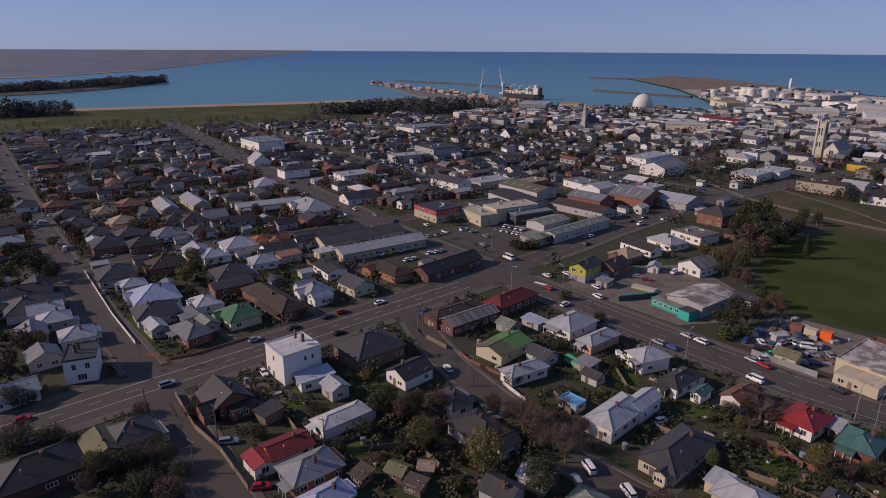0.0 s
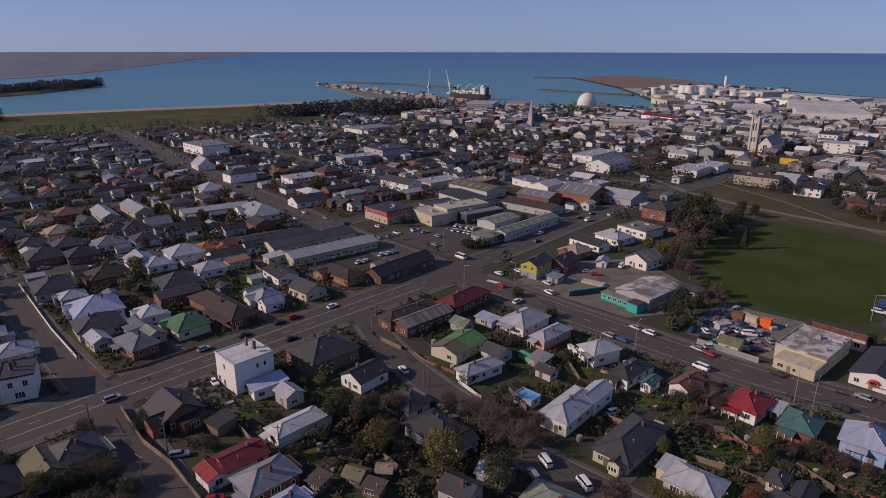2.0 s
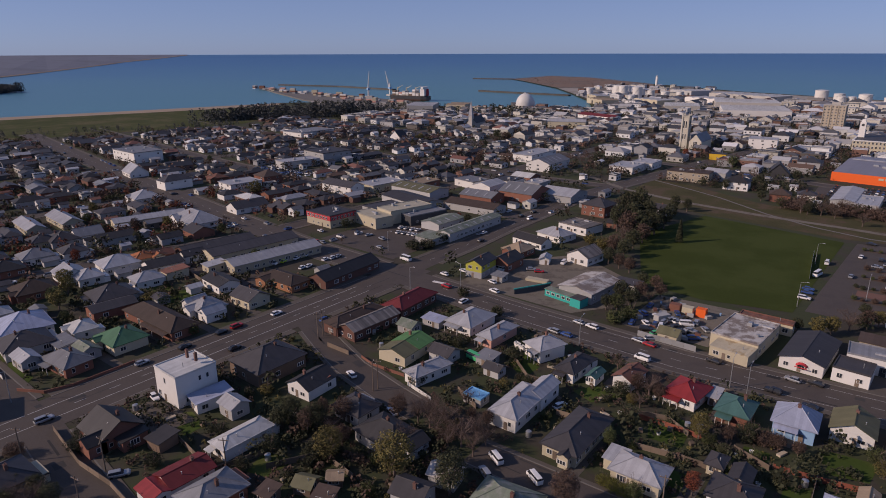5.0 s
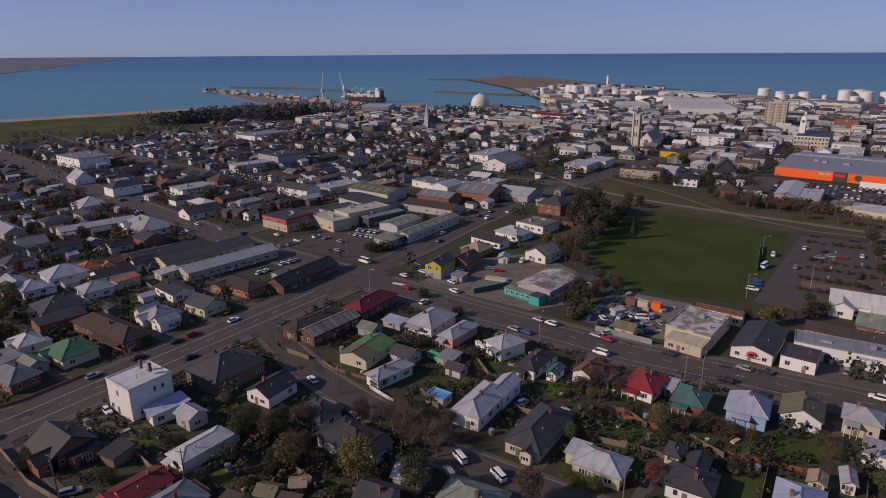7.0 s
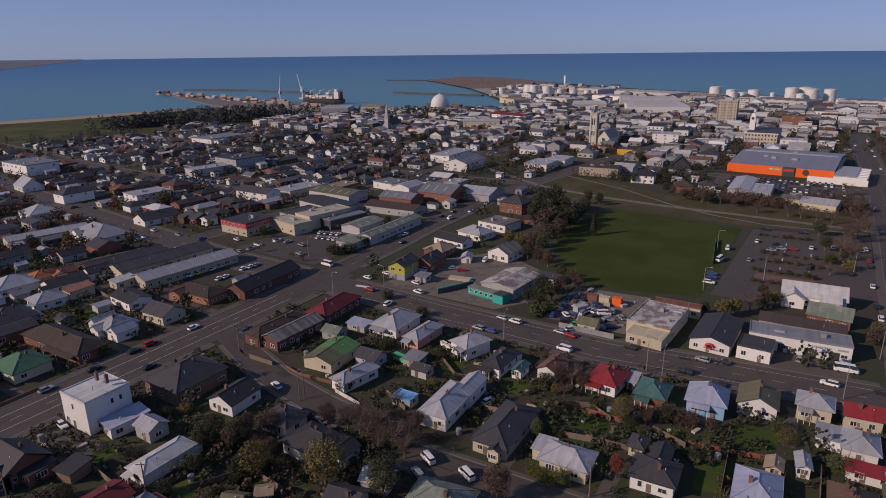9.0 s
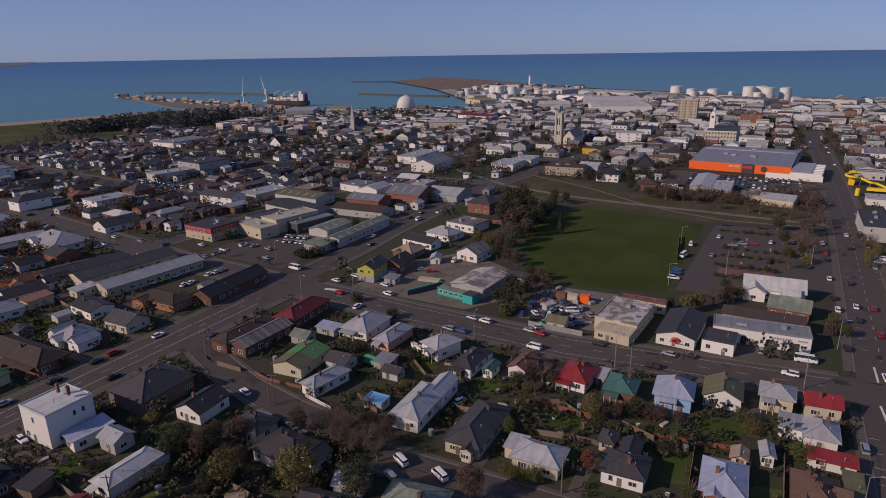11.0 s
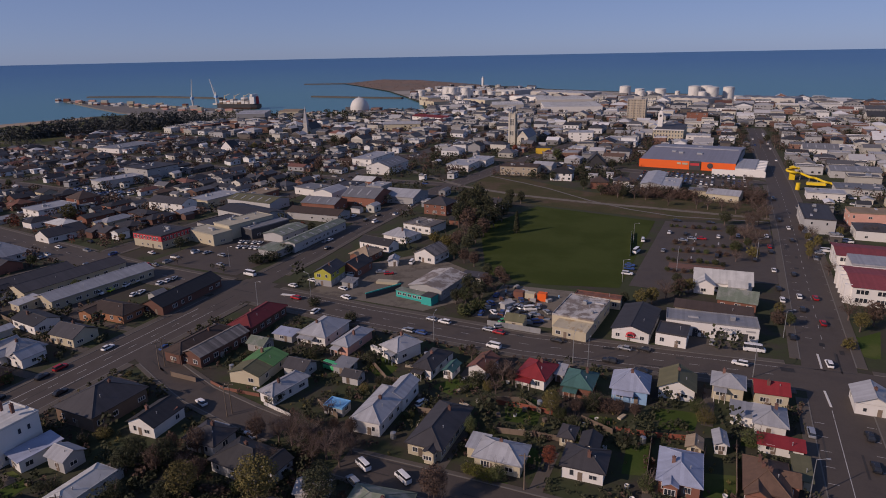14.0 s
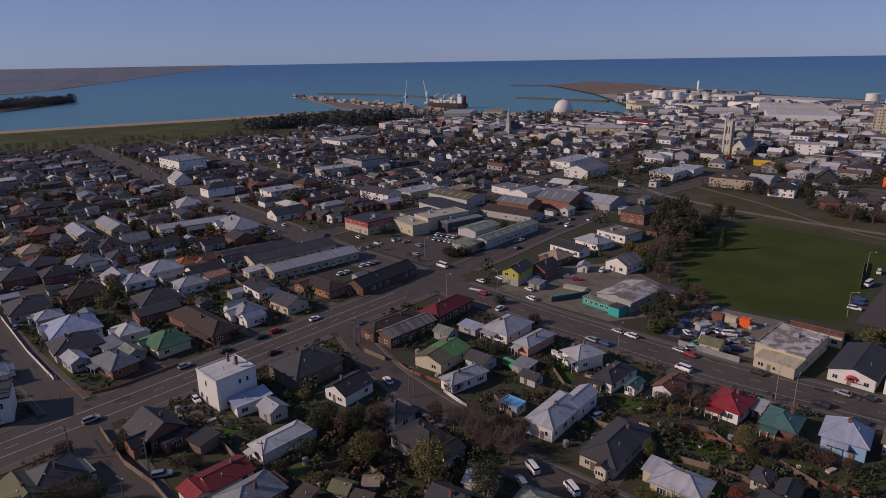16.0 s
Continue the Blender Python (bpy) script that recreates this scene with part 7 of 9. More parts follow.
# open ground: playing field, car parks, yards, bank
for open_ground in ((-70, 292, 90, 132), (0, 300, 56, 120), (-115, 215, 56, 60), (-60, 207, 30, 40), (-63, 374, 184, 44), (-112, 410, 84, 44), (-18, 468, 92, 62), (-200, 222, 40, 44), (-209, 168, 20, 34)):
    take(*open_ground, 0)
take(-912, 396, 125, 380, -26.3)  # coastal reserve
take(-846, 302, 236, 470, -18.2)
homes(-385, -182, 10, 180, -6, 1, 0.9)
homes(-500, -385, 20, 215, -7, 2, 0.9)
homes(-420, -255, 205, 290, -6, 3, 0.9)
suburb = Mass()
homes(-500, -420, 205, 290, -6, 9, 0.9, suburb)
homes(-700, -500, 50, 330, -7, 4, 0.9, suburb)
homes(-500, -255, 290, 420, -5, 5, 0.85, suburb)
homes(-700, -470, 290, 560, -7, 6, 0.85, suburb)
homes(-470, -250, 420, 560, -4, 7, 0.7, suburb)
homes(-900, -690, 60, 290, -7, 8, 0.75, suburb)


def sheds(mass, count, region, turn, seed, pale):
    """Small outbuildings that fill the gaps between the larger ones."""
    rng = random.Random(seed)
    for i in range(count):
        x, y = rng.uniform(region[0], region[1]), rng.uniform(region[2], region[3])
        w, d = rng.uniform(3.5, 7), rng.uniform(4, 9)
        if on_road(x, y, 5.5) or not free(x, y, w + 0.6, d + 0.6, turn):
            continue
        mass.building(x, y, w, d, turn, rng.choice(("gable", "flat", "gable")), rng.choices(("light", "white", "grey", "slate", "dark", "rust"), (10, 6 * pale, 12, 14, 10, 4))[0],
                      rng.choices(("white", "cream", "grey", "brick", "dark"), (10 * pale, 6, 12, 8, 8))[0], rng.uniform(2.3, 3.8), 0.4, 1, rng)


sheds(suburb, 1500, (-900, -255, 50, 560), -6, 71, 1.0)
suburb.done("far_suburb", "dense far suburb of small houses with mixed roofs", "houses")


def trade(x0, x1, y0, y1, turn, seed, gap, sizes, heights, pale, keep=0.9, mass=None, white=24):
    """Blocks of shops, halls and offices."""
    rng = random.Random(seed)
    u = x0
    while u < x1:
        v = y0 + rng.uniform(0, gap)
        while v < y1:
            w, d = rng.uniform(*sizes), rng.uniform(*sizes)
            x, y = u + rng.uniform(-3, 3), v + rng.uniform(-3, 3)
            if rng.random() < keep and not on_road(x, y, max(w, d) / 2 + 1.5) and free(x, y, w, d, turn):
                rc = rng.choices(("light", "white", "grey", "slate", "tan", "dark", "rust", "brown"), (30, 9 * pale, 32, 22, 4, 10, 3, 4))[0]
                wc = rng.choices(("white", "cream", "grey", "brick", "dark"), (white, 16, 32, 10, 8))[0]
                kind = rng.choices(("flat", "gable", "hip"), (6, 4, 2))[0]
                h = rng.uniform(*heights)
                turned = turn + rng.choice((0, 0, 0, 2, -3))
                if mass:
                    mass.building(x, y, w, d, turned, kind, rc, wc, h, rng.uniform(0.25, 0.5), max(1, int(h / 3.4)), rng)
                else:
                    house(x, y, w, d, turned, kind, rc, {"dark": "brown"}.get(wc, wc), h=h, pitch=rng.uniform(0.25, 0.5), over=0.2, stacks=0, storeys=max(1, int(h / 3.4)), windows=1, name="shop" if h < 6 else "office",
                          category="shop" if h < 6 else "office", label=f"{say(wc)} {'low shop' if h < 6 else 'office'} building with a {say(rc)} roof")
            v += d * 0.5 + rng.uniform(gap * 0.6, gap * 1.1)
        u += gap * 1.05


trade(-248, -182, 200, 385, 0, 21, 20, (11, 19), (3.6, 5.5), 1.0)
trade(-150, 24, 440, 480, 0, 23, 26, (10, 17), (4, 6.5), 1.0, 0.45)
trade(44, 200, 330, 480, 0, 29, 24, (11, 19), (3.6, 6), 0.6, 0.75, white=10)
trade(48, 200, 205, 232, 0, 32, 30, (12, 18), (4, 6), 1.0, 0.7, white=15)
centre = Mass()
trade(-370, -255, 300, 520, -4, 22, 20, (10, 19), (3.6, 6), 1.0, 0.9, centre)
trade(-260, -70, 500, 700, 0, 24, 17, (8, 17), (3.4, 6.4), 1.1, 0.95, centre, 15)
trade(-480, -260, 520, 720, -4, 25, 17, (8, 17), (3.4, 6.6), 1.1, 0.92, centre, 15)
trade(-640, -380, 540, 800, -4, 26, 18, (8, 18), (3.4, 6.6), 1.1, 0.9, centre, 15)
trade(-500, -150, 700, 900, 0, 27, 18, (8, 19), (3.6, 7.2), 1.3, 0.95, centre, 15)
trade(-150, 150, 500, 1000, 0, 28, 18, (8, 19), (3.4, 6.6), 1.3, 0.95, centre, 15)
trade(44, 420, 470, 700, 0, 33, 21, (10, 22), (3.6, 6.6), 1.2, 0.9, centre, 16)
trade(-420, 220, 900, 1250, 0, 30, 28, (13, 30), (4, 8), 2.0, 0.92, centre)
trade(150, 500, 620, 1150, 0, 31, 26, (11, 26), (4, 7.5), 1.5, 0.92, centre)
trade(-660, -420, 1150, 1560, 0, 34, 30, (10, 22), (4, 8), 1.6, 0.6, centre)
sheds(centre, 2600, (-640, 420, 300, 1240), 0, 72, 1.2)
centre.done("far_town_centre", "dense pale town centre of low shops and offices", "buildings")


def scatter(count, region, kinds, seed, low=4.0, high=9.0):
    rng = random.Random(seed)
    x0, x1, y0, y1 = region
    for i in range(count):
        x, y = rng.uniform(x0, x1), rng.uniform(y0, y1)
        if on_road(x, y, 2.5) or not free(x, y, 2.5, 2.5):
            continue
        kind, leaf = rng.choice(kinds)
        tree(x, y, rng.uniform(low, high) * (0.6 if kind == "shrub" else 1), kind, leaf, rng.uniform(0.9, 1.3))


MIXED = (("full", "dark"), ("full", "brown"), ("bare", "brown"), ("full", "green"), ("shrub", "dark"), ("full", "rust"), ("full", "olive"), ("full", "brown"))
SHRUBS = (("shrub", "dark"), ("shrub", "green"), ("shrub", "brown"), ("bare", "brown"), ("full", "dark"), ("shrub", "olive"))
scatter(90, (-155, 24, 60, 168), SHRUBS, 41, 2.5, 5.5)
scatter(40, (-165, -60, 10, 110), SHRUBS, 45, 3.0, 6.0)
scatter(150, (-500, -180, 10, 300), MIXED, 42, 4, 8)
scatter(40, (-450, 20, 390, 600), MIXED, 44, 6, 11)
scatter(30, (40, 260, 200, 620), MIXED, 46, 5, 9)
scatter(26, (-24, 24, 260, 345), (("shrub", "green"), ("shrub", "brown"), ("bare", "brown"), ("shrub", "olive")), 47, 2.5, 5)
scatter(36, (-150, 25, 352, 392), (("shrub", "green"), ("shrub", "brown"), ("bare", "brown"), ("full", "dark")), 48, 3, 7)


def woodland(name, spots, count, height, leaf, seed, label):
    """Distant woods: one mass of many leaf clumps with an uneven top."""
    r = random.Random(seed)
    b = Bits()
    for i in range(count):
        k = r.random() * (len(spots) - 1)
        (ax, ay, aw), (bx, by, bw) = spots[int(k)], spots[int(k) + 1]
        f = k - int(k)
        x, y = ax + (bx - ax) * f + r.uniform(-0.9, 0.9) * aw, ay + (by - ay) * f + r.uniform(-0.9, 0.9) * aw
        h = height * r.uniform(0.5, 1.15) * (0.8 + 0.35 * noise.noise((x * 0.02, y * 0.02, 0)))
        base = far_rise(math.hypot(x, y))
        for j in range(60):
            a, q = r.uniform(0, 6.283), r.random()
            rad = h * 0.42 * math.sqrt(r.random()) * (1.1 - 0.6 * q)
            c = Vector((x + rad * math.cos(a), y + rad * math.sin(a), base + h * q))
            s = h * r.uniform(0.04, 0.085)
            u = Vector((r.gauss(0, 1), r.gauss(0, 1), r.gauss(0, 1))).normalized()
            w = u.orthogonal().normalized() * s
            u *= s
            b.add([c - u, c + w, c + u, c - w], [(0, 1, 2, 3)])
    ob = new(name, b.mesh(name, LEAF[leaf]))
    return tagged(ob, label, "woods", kind="stuff")


def growth(name, region, count, low, high, leaf, seed, label, clump=7, size=0.3):
    """Bushes and small trees between the buildings: rounded leaf clumps in uneven patches, kept clear of walls and roads."""
    r = random.Random(seed)
    x0, x1, y0, y1 = region
    b = Bits()
    for i in range(count):
        x, y = r.uniform(x0, x1), r.uniform(y0, y1)
        h = r.uniform(low, high)
        if noise.noise((x * 0.07, y * 0.07, seed)) < -0.05:
            continue
        for k in (1.0, 0.55, 0.3):
            rad = h * k * 0.42
            if not on_road(x, y, 1.0 + rad) and free(x, y, 1.9 * rad, 1.9 * rad):
                break
        else:
            continue
        h *= k
        for j in range(max(8, int(clump * k))):
            way = Vector((r.gauss(0, 1), r.gauss(0, 1), r.gauss(0, 1))).normalized() * r.uniform(0.55, 1.0)
            c = Vector((x + way.x * rad, y + way.y * rad, max(0.05, h * (0.54 + 0.46 * way.z))))
            s = size * h * r.uniform(0.5, 1.0)
            u = Vector((r.gauss(0, 1), r.gauss(0, 1), r.gauss(0, 1))).normalized()
            w = u.orthogonal().normalized() * s
            u *= s
            b.add([c - u, c + w, c + u, c - w], [(0, 1, 2, 3)])
    return tagged(new(name, b.mesh(name, LEAF[leaf])), label, "undergrowth", kind="stuff")


def far_cars():
    """Distant parked cars: a body and a glazed cabin each, in one mesh."""
    r = random.Random(99)
    paints = [PAINTS[k] for k in ("white", "silver", "black", "silver", "blue", "white", "black")]
    b = {}
    spots = []
    for x0, x1, y0, y1 in ((-640, -500, 470, 560), (-420, -360, 290, 310), (-230, -180, 196, 262), (-110, 20, 600, 660), (60, 200, 380, 460)):
        for i in range(70):
            spots.append((r.uniform(x0, x1), r.uniform(y0, y1), r.choice((0, 90))))
    bays = [(-52 + k * 3.4, y, 90) for y in (454, 463, 471, 480, 489) for k in range(21) if r.random() < 0.75]
    for _, pts, width, _w in ROADS:
        for (ax, ay), (bx, by) in zip(pts, pts[1:]):
            L = math.hypot(bx - ax, by - ay)
            for k in range(int(L / 11)):
                if r.random() < 0.4:
                    f = k * 11 / L
                    s = r.choice((-1, 1)) * (width / 2 - 1.3)
                    spots.append((ax + (bx - ax) * f - (by - ay) / L * s, ay + (by - ay) * f + (bx - ax) / L * s, math.degrees(math.atan2(by - ay, bx - ax))))
    for x, y, t in bays + [q for q in spots if math.hypot(q[0], q[1]) > 290 and free(q[0], q[1], 4, 2.2, q[2])]:
        c, s = math.cos(radians(t)), math.sin(radians(t))
        for m, box in ((r.choice(paints), (-2.15, -0.86, 0.2, 2.15, 0.86, 0.95, 0.12)), (GLASS, (-1.7, -0.76, 0.95, 0.8, 0.76, 1.45, 0.25))):
            q = Bits().box(*box)
            b.setdefault(m, Bits()).add([(x + c * u - s * v, y + s * u + c * v, z) for u, v, z in q.v], q.f)
    vs, fs, ms = [], [], []
    for i, (m, q) in enumerate(b.items()):
        k = len(vs)
        vs += q.v
        fs += [tuple(j + k for j in face) for face in q.f]
        ms += [i] * len(q.f)
    me = mesh("far_cars", vs, fs, list(b))
    me.polygons.foreach_set("material_index", ms)
    tagged(new("far_cars", me), "many distant parked cars along the streets", "cars", kind="stuff")


far_cars()


def litter():
    """Yard clutter in the near gardens: stacked timber, tubs, crates and sheeting."""
    r = random.Random(77)
    shapes = {"crate": (Bits().box(-0.6, -0.5, 0, 0.6, 0.5, 0.9).mesh("crate", WOOD), "weathered timber crate in a back yard"),
              "water_tank": (Bits().lathe([(0.7, 0), (0.7, 1.5), (0, 1.7)], 14).mesh("water_tank", METAL), "small round steel water tank"),
              "timber_stack": (Bits().box(-1.3, -0.5, 0, 1.3, 0.5, 0.5).mesh("timber_stack", WALL["stone"]), "low stack of pale timber"),
              "tub": (Bits().lathe([(0.4, 0), (0.55, 0.7), (0.45, 0.7), (0.35, 0.1)], 12).mesh("tub", TRIM), "white plastic garden tub")}
    for i in range(170):
        x, y = r.uniform(-156, 24), r.uniform(60, 166)
        if on_road(x, y, 3.5) or not free(x, y, 2.4, 2.0):
            continue
        name = r.choice(list(shapes))
        data, label = shapes[name]
        ob = new(name, data)
        ob.location, ob.rotation_euler = (x, y, 0), (0, 0, r.uniform(0, 3))
        tagged(ob, label, name.replace("_", " "), "yard clutter")


litter()


def scrap():
    """The scrap yard: wrecked cars, drums, tyres and bent sheeting in a jumble."""
    r = random.Random(55)
    shapes = {"oil_drum": (Bits().lathe([(0, 0), (0.32, 0), (0.32, 0.9), (0, 0.9)], 12).mesh("oil_drum", WALL["blue"]), "dented steel drum in a scrap yard"),
              "tyre_pile": (Bits().lathe([(0.25, 0), (0.42, 0.05), (0.42, 0.8), (0.25, 0.85)], 12).mesh("tyre_pile", RUBBER), "stack of old black tyres"),
              "scrap_bin": (Bits().box(-1.1, -0.7, 0.05, 1.1, 0.7, 1.1).mesh("scrap_bin", WALL["grey"]), "grey steel scrap bin"),
              "metal_sheet": (Bits().box(-1.2, -0.6, 0.0, 1.2, 0.6, 0.25).mesh("metal_sheet", METAL), "pile of pale metal sheets"),
              "rusty_bin": (Bits().box(-0.9, -0.6, 0.0, 0.9, 0.6, 0.8).mesh("rusty_bin", ROOF["rust"]), "rusty open steel bin")}
    for i in range(46):
        x, y = r.uniform(-73, -48), r.uniform(190, 222)
        name = r.choice(list(shapes))
        data, label = shapes[name]
        ob = new(name, data)
        ob.location, ob.rotation_euler = (x, y, 0.06), (0, 0, r.uniform(0, 3))
        tagged(ob, label, "scrap", "scrap yard clutter")
    for i in range(13):
        car(-72 + (i % 5) * 5.2 + r.uniform(-1, 1), 194 + (i // 5) * 8.5 + r.uniform(-1.5, 1.5), r.uniform(0, 180), r.choice(("car", "wagon", "van")), r.choice(("white", "silver", "silver", "blue", "black")), 0.06, "wrecked car in a scrap yard")
    for x0, y0, x1, y1 in ((-16, 262, 2, 265), (-17, 276, 6, 279.5), (-16, 291, 8, 294), (-16, 303, 12, 306), (-20, 334, 4, 337)):
        x = x0
        while x < x1:
            tree(x, (y0 + y1) / 2 + r.uniform(-0.8, 0.8), r.uniform(1.2, 2.8), "shrub", r.choice(("brown", "dark", "green", "brown")), 1.2)
            x += r.uniform(2.2, 5)


scrap()


def rows_of_cars():
    """Parked cars in the car parks and along the kerbs."""
    r = random.Random(88)
    paints = ("white", "silver", "black", "white", "silver", "black", "blue", "black", "white", "silver", "red")
    for k in range(12):
        if r.random() < 0.6:
            car(-20 + (k % 6) * 7.5, 322 if k < 6 else 290, 90, "car", r.choice(paints), 0.07)
    for k in range(16):
        if r.random() < 0.35:
            car(31.2, 236 + k * 13, 90, "car", r.choice(paints))


rows_of_cars()
growth("garden_shrubs", (-158, 26, 50, 168), 5600, 0.5, 2.2, "dark", 61, "dark garden shrubs and hedges between houses", 26, 0.17)
growth("thicket", (-112, -66, 72, 104), 620, 0.8, 2.4, "dark", 73, "dense dark thicket of shrubs below the trees", 30, 0.17)
growth("thicket_brown", (-112, -60, 60, 106), 300, 1.0, 3.0, "brown", 74, "dense brown thicket of bare shrubs", 30, 0.17)
growth("garden_bushes", (-158, 26, 50, 168), 2000, 0.5, 2.0, "brown", 62, "brown winter bushes between houses", 26, 0.17)
growth("garden_plants", (-158, 26, 50, 168), 900, 0.4, 1.4, "olive", 63, "olive-green garden plants between houses", 24, 0.17)
growth("west_shrubs", (-500, -178, 10, 180), 8000, 0.8, 3.2, "dark", 64, "dark shrubs between the western houses", 30, 0.17)
growth("west_bushes", (-500, -178, 10, 180), 3200, 0.8, 2.4, "brown", 65, "brown bushes between the western houses", 30, 0.17)
growth("suburb_trees", (-800, -250, 40, 560), 9000, 2.5, 7.0, "brown", 70, "reddish-brown winter trees among the houses", 44, 0.10)
growth("suburb_red_trees", (-520, -290, 40, 240), 1500, 2.5, 6.0, "rust", 86, "dull red winter trees among the western houses", 44, 0.10)
growth("town_trees", (-500, 30, 300, 760), 3000, 1.5, 5.0, "brown", 66, "brown winter trees among the town's buildings", 44, 0.10)
growth("town_evergreens", (-900, 200, 60, 900), 8000, 2.5, 8.0, "dark", 67, "dark evergreen trees among the town's buildings", 44, 0.10)
growth("street_trees", (-480, 200, 420, 900), 5200, 4, 8, "brown", 81, "grey-brown bare trees along the town's streets", 60, 0.075)
growth("street_evergreens", (-640, 200, 330, 900), 3200, 4, 9, "dark", 82, "dark evergreen trees in the town", 60, 0.08)
growth("reserve_edge_trees", (-850, -640, 50, 520), 2600, 2.5, 6.0, "dark", 87, "dark trees and scrub between the suburb and the reserve", 40, 0.11)
growth("corner_shrubs", (-165, -60, 5, 55), 1500, 0.6, 1.8, "dark", 68, "dark shrubs in the corner gardens", 26, 0.17)
growth("field_hedge", (-112, -24, 345, 360), 520, 1.5, 4.5, "brown", 83, "brown leafless hedge along the top of the sports field", 50, 0.09)
growth("field_hedge_evergreen", (-112, 26, 350, 364), 420, 1.0, 4.0, "dark", 84, "dark evergreen hedge along the grass bank", 50, 0.09)
growth("bank_trees", (-100, 26, 386, 424), 1500, 2.0, 6.0, "brown", 88, "brown leafless trees along the top of the bank", 50, 0.085)
growth("bank_evergreens", (-128, 26, 384, 470), 1300, 1.5, 5.5, "dark", 89, "dark evergreens between the houses above the bank", 50, 0.09)
growth("bank_shrubs", (-160, 26, 352, 395), 900, 0.8, 3.0, "brown", 69, "brown scrub on the grass bank", 40, 0.11)
growth("spit_scrub", (-1130, -560, 1450, 2040), 1700, 0.8, 2.6, "brown", 85, "brown scrub on the harbour spit", 14, 0.2)
# the woods in "far" leaf carry their haze in the colour
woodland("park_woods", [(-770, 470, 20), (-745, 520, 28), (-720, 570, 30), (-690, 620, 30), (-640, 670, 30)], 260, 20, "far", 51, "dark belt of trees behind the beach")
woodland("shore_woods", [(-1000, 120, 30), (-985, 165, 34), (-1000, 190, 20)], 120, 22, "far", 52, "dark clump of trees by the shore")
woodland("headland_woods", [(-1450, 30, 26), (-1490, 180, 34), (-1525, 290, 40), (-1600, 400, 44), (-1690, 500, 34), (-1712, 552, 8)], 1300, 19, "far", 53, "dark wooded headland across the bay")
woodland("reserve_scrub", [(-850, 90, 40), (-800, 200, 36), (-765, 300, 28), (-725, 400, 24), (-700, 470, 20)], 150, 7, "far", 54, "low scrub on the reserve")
woodland("harbour_trees", [(-560, 740, 24), (-480, 780, 30), (-420, 820, 30)], 70, 12, "dark", 55, "dark trees near the harbour")


def far_shore(name, pts, width, lift, label, material, edge):
    """A low coast far across the bay, lying on the lifted far sheet."""
    vs, fs = [], []
    for i, (x, y) in enumerate(pts):
        r = math.hypot(x, y)
        ux, uy = x / r, y / r
        far = min(r + width, 4860)
        vs += [(x, y, far_rise(r) - 1.0), (x + ux * 30, y + uy * 30, far_rise(r + 30) + lift), (ux * far, uy * far, far_rise(far) + lift * 1.5)]
        if i:
            k = 3 * i
            fs += [(k - 3, k - 2, k + 1, k), (k - 2, k - 1, k + 2, k + 1)]
    me = mesh(name, vs, fs, [material, edge])
    me.polygons.foreach_set("material_index", [1, 0] * (len(pts) - 1))
    ob = new(name, me)
    return tagged(ob, label, "coast", kind="structure")


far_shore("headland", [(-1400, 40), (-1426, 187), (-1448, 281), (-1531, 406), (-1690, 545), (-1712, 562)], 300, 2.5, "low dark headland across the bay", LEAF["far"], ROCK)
# the coast's haze is in its land colour
far_shore("far_coast", [(-2000, -400), (-2080, 100), (-2250, 450), (-2600, 800), (-3000, 1130), (-3350, 1450), (-3700, 1800), (-3950, 2150), (-4150, 2450)], 3500, 1.0, "low hazy coastline with a pale beach across the bay", HAZED_LAND, SAND)


# ---- poles, lamps, fences, clutter ----
POLE = Bits().tube((0, 0, -0.3), (0, 0, 9.0), 0.16, 0.11, 8).mesh("pole", WOOD)
ARM = Bits().box(-1.2, -0.06, 8.3, 1.2, 0.06, 8.45).mesh("cross_arm", WOOD)
LAMP_POST = Bits().tube((0, 0, -0.3), (0, 0, 9.2), 0.13, 0.07, 8).mesh("post", METAL)
LAMP_ARM = Bits().tube((0, 0, 9.15), (1.9, 0, 9.7), 0.05, 0.04, 6).mesh("arm", METAL)
LAMP_HEAD = Bits().box(1.7, -0.14, 9.6, 2.5, 0.14, 9.78, 0.04).mesh("lantern", METAL)
PIN = Bits().tube((0, 0, 0), (0, 0, 0.22), 0.05, 0.04, 6).mesh("insulator", TRIM)


def power_pole(x, y, turn=0.0):
    ob = thing("power_pole", x, y, 0, turn, "grey wooden power pole with a cross arm", "pole", "street power poles")
    part("pole", POLE, ob)
    part("cross_arm", ARM, ob)
    for u in (-1.0, 0.0, 1.0):
        part("insulator", PIN, ob, (u, 0, 8.45))


def street_lamp(x, y, turn=0.0):
    ob = thing("street_lamp", x, y, 0, turn, "slim galvanised street lamp with a curved arm", "street lamp", "street lamps")
    part("post", LAMP_POST, ob)
    part("arm", LAMP_ARM, ob)
    part("lantern", LAMP_HEAD, ob)


FENCE = {"timber": Bits().box(0, -0.04, 0, 1, 0.04, 1.5).box(0, -0.07, 1.35, 1, -0.04, 1.45).mesh("panel", WOOD),
         "red": Bits().box(0, -0.04, 0, 1, 0.04, 1.4).mesh("panel", RED_FENCE),
         "white": Bits().box(0, -0.05, 0, 1, 0.05, 1.1).mesh("panel", TRIM),
         "iron": Bits().box(0, -0.03, 0, 1, 0.03, 2.0).mesh("panel", METAL),
         "brick": Bits().box(0, -0.12, 0, 1, 0.12, 0.9).mesh("panel", WALL["brick"])}
FENCE_POST = Bits().box(-0.06, -0.06, -0.2, 0.06, 0.06, 1.6).mesh("post", WOOD)
FENCE_WORD = {"timber": "weathered timber board fence", "red": "red-stained timber fence", "white": "white painted low fence", "iron": "pale corrugated iron fence", "brick": "low red brick garden wall"}


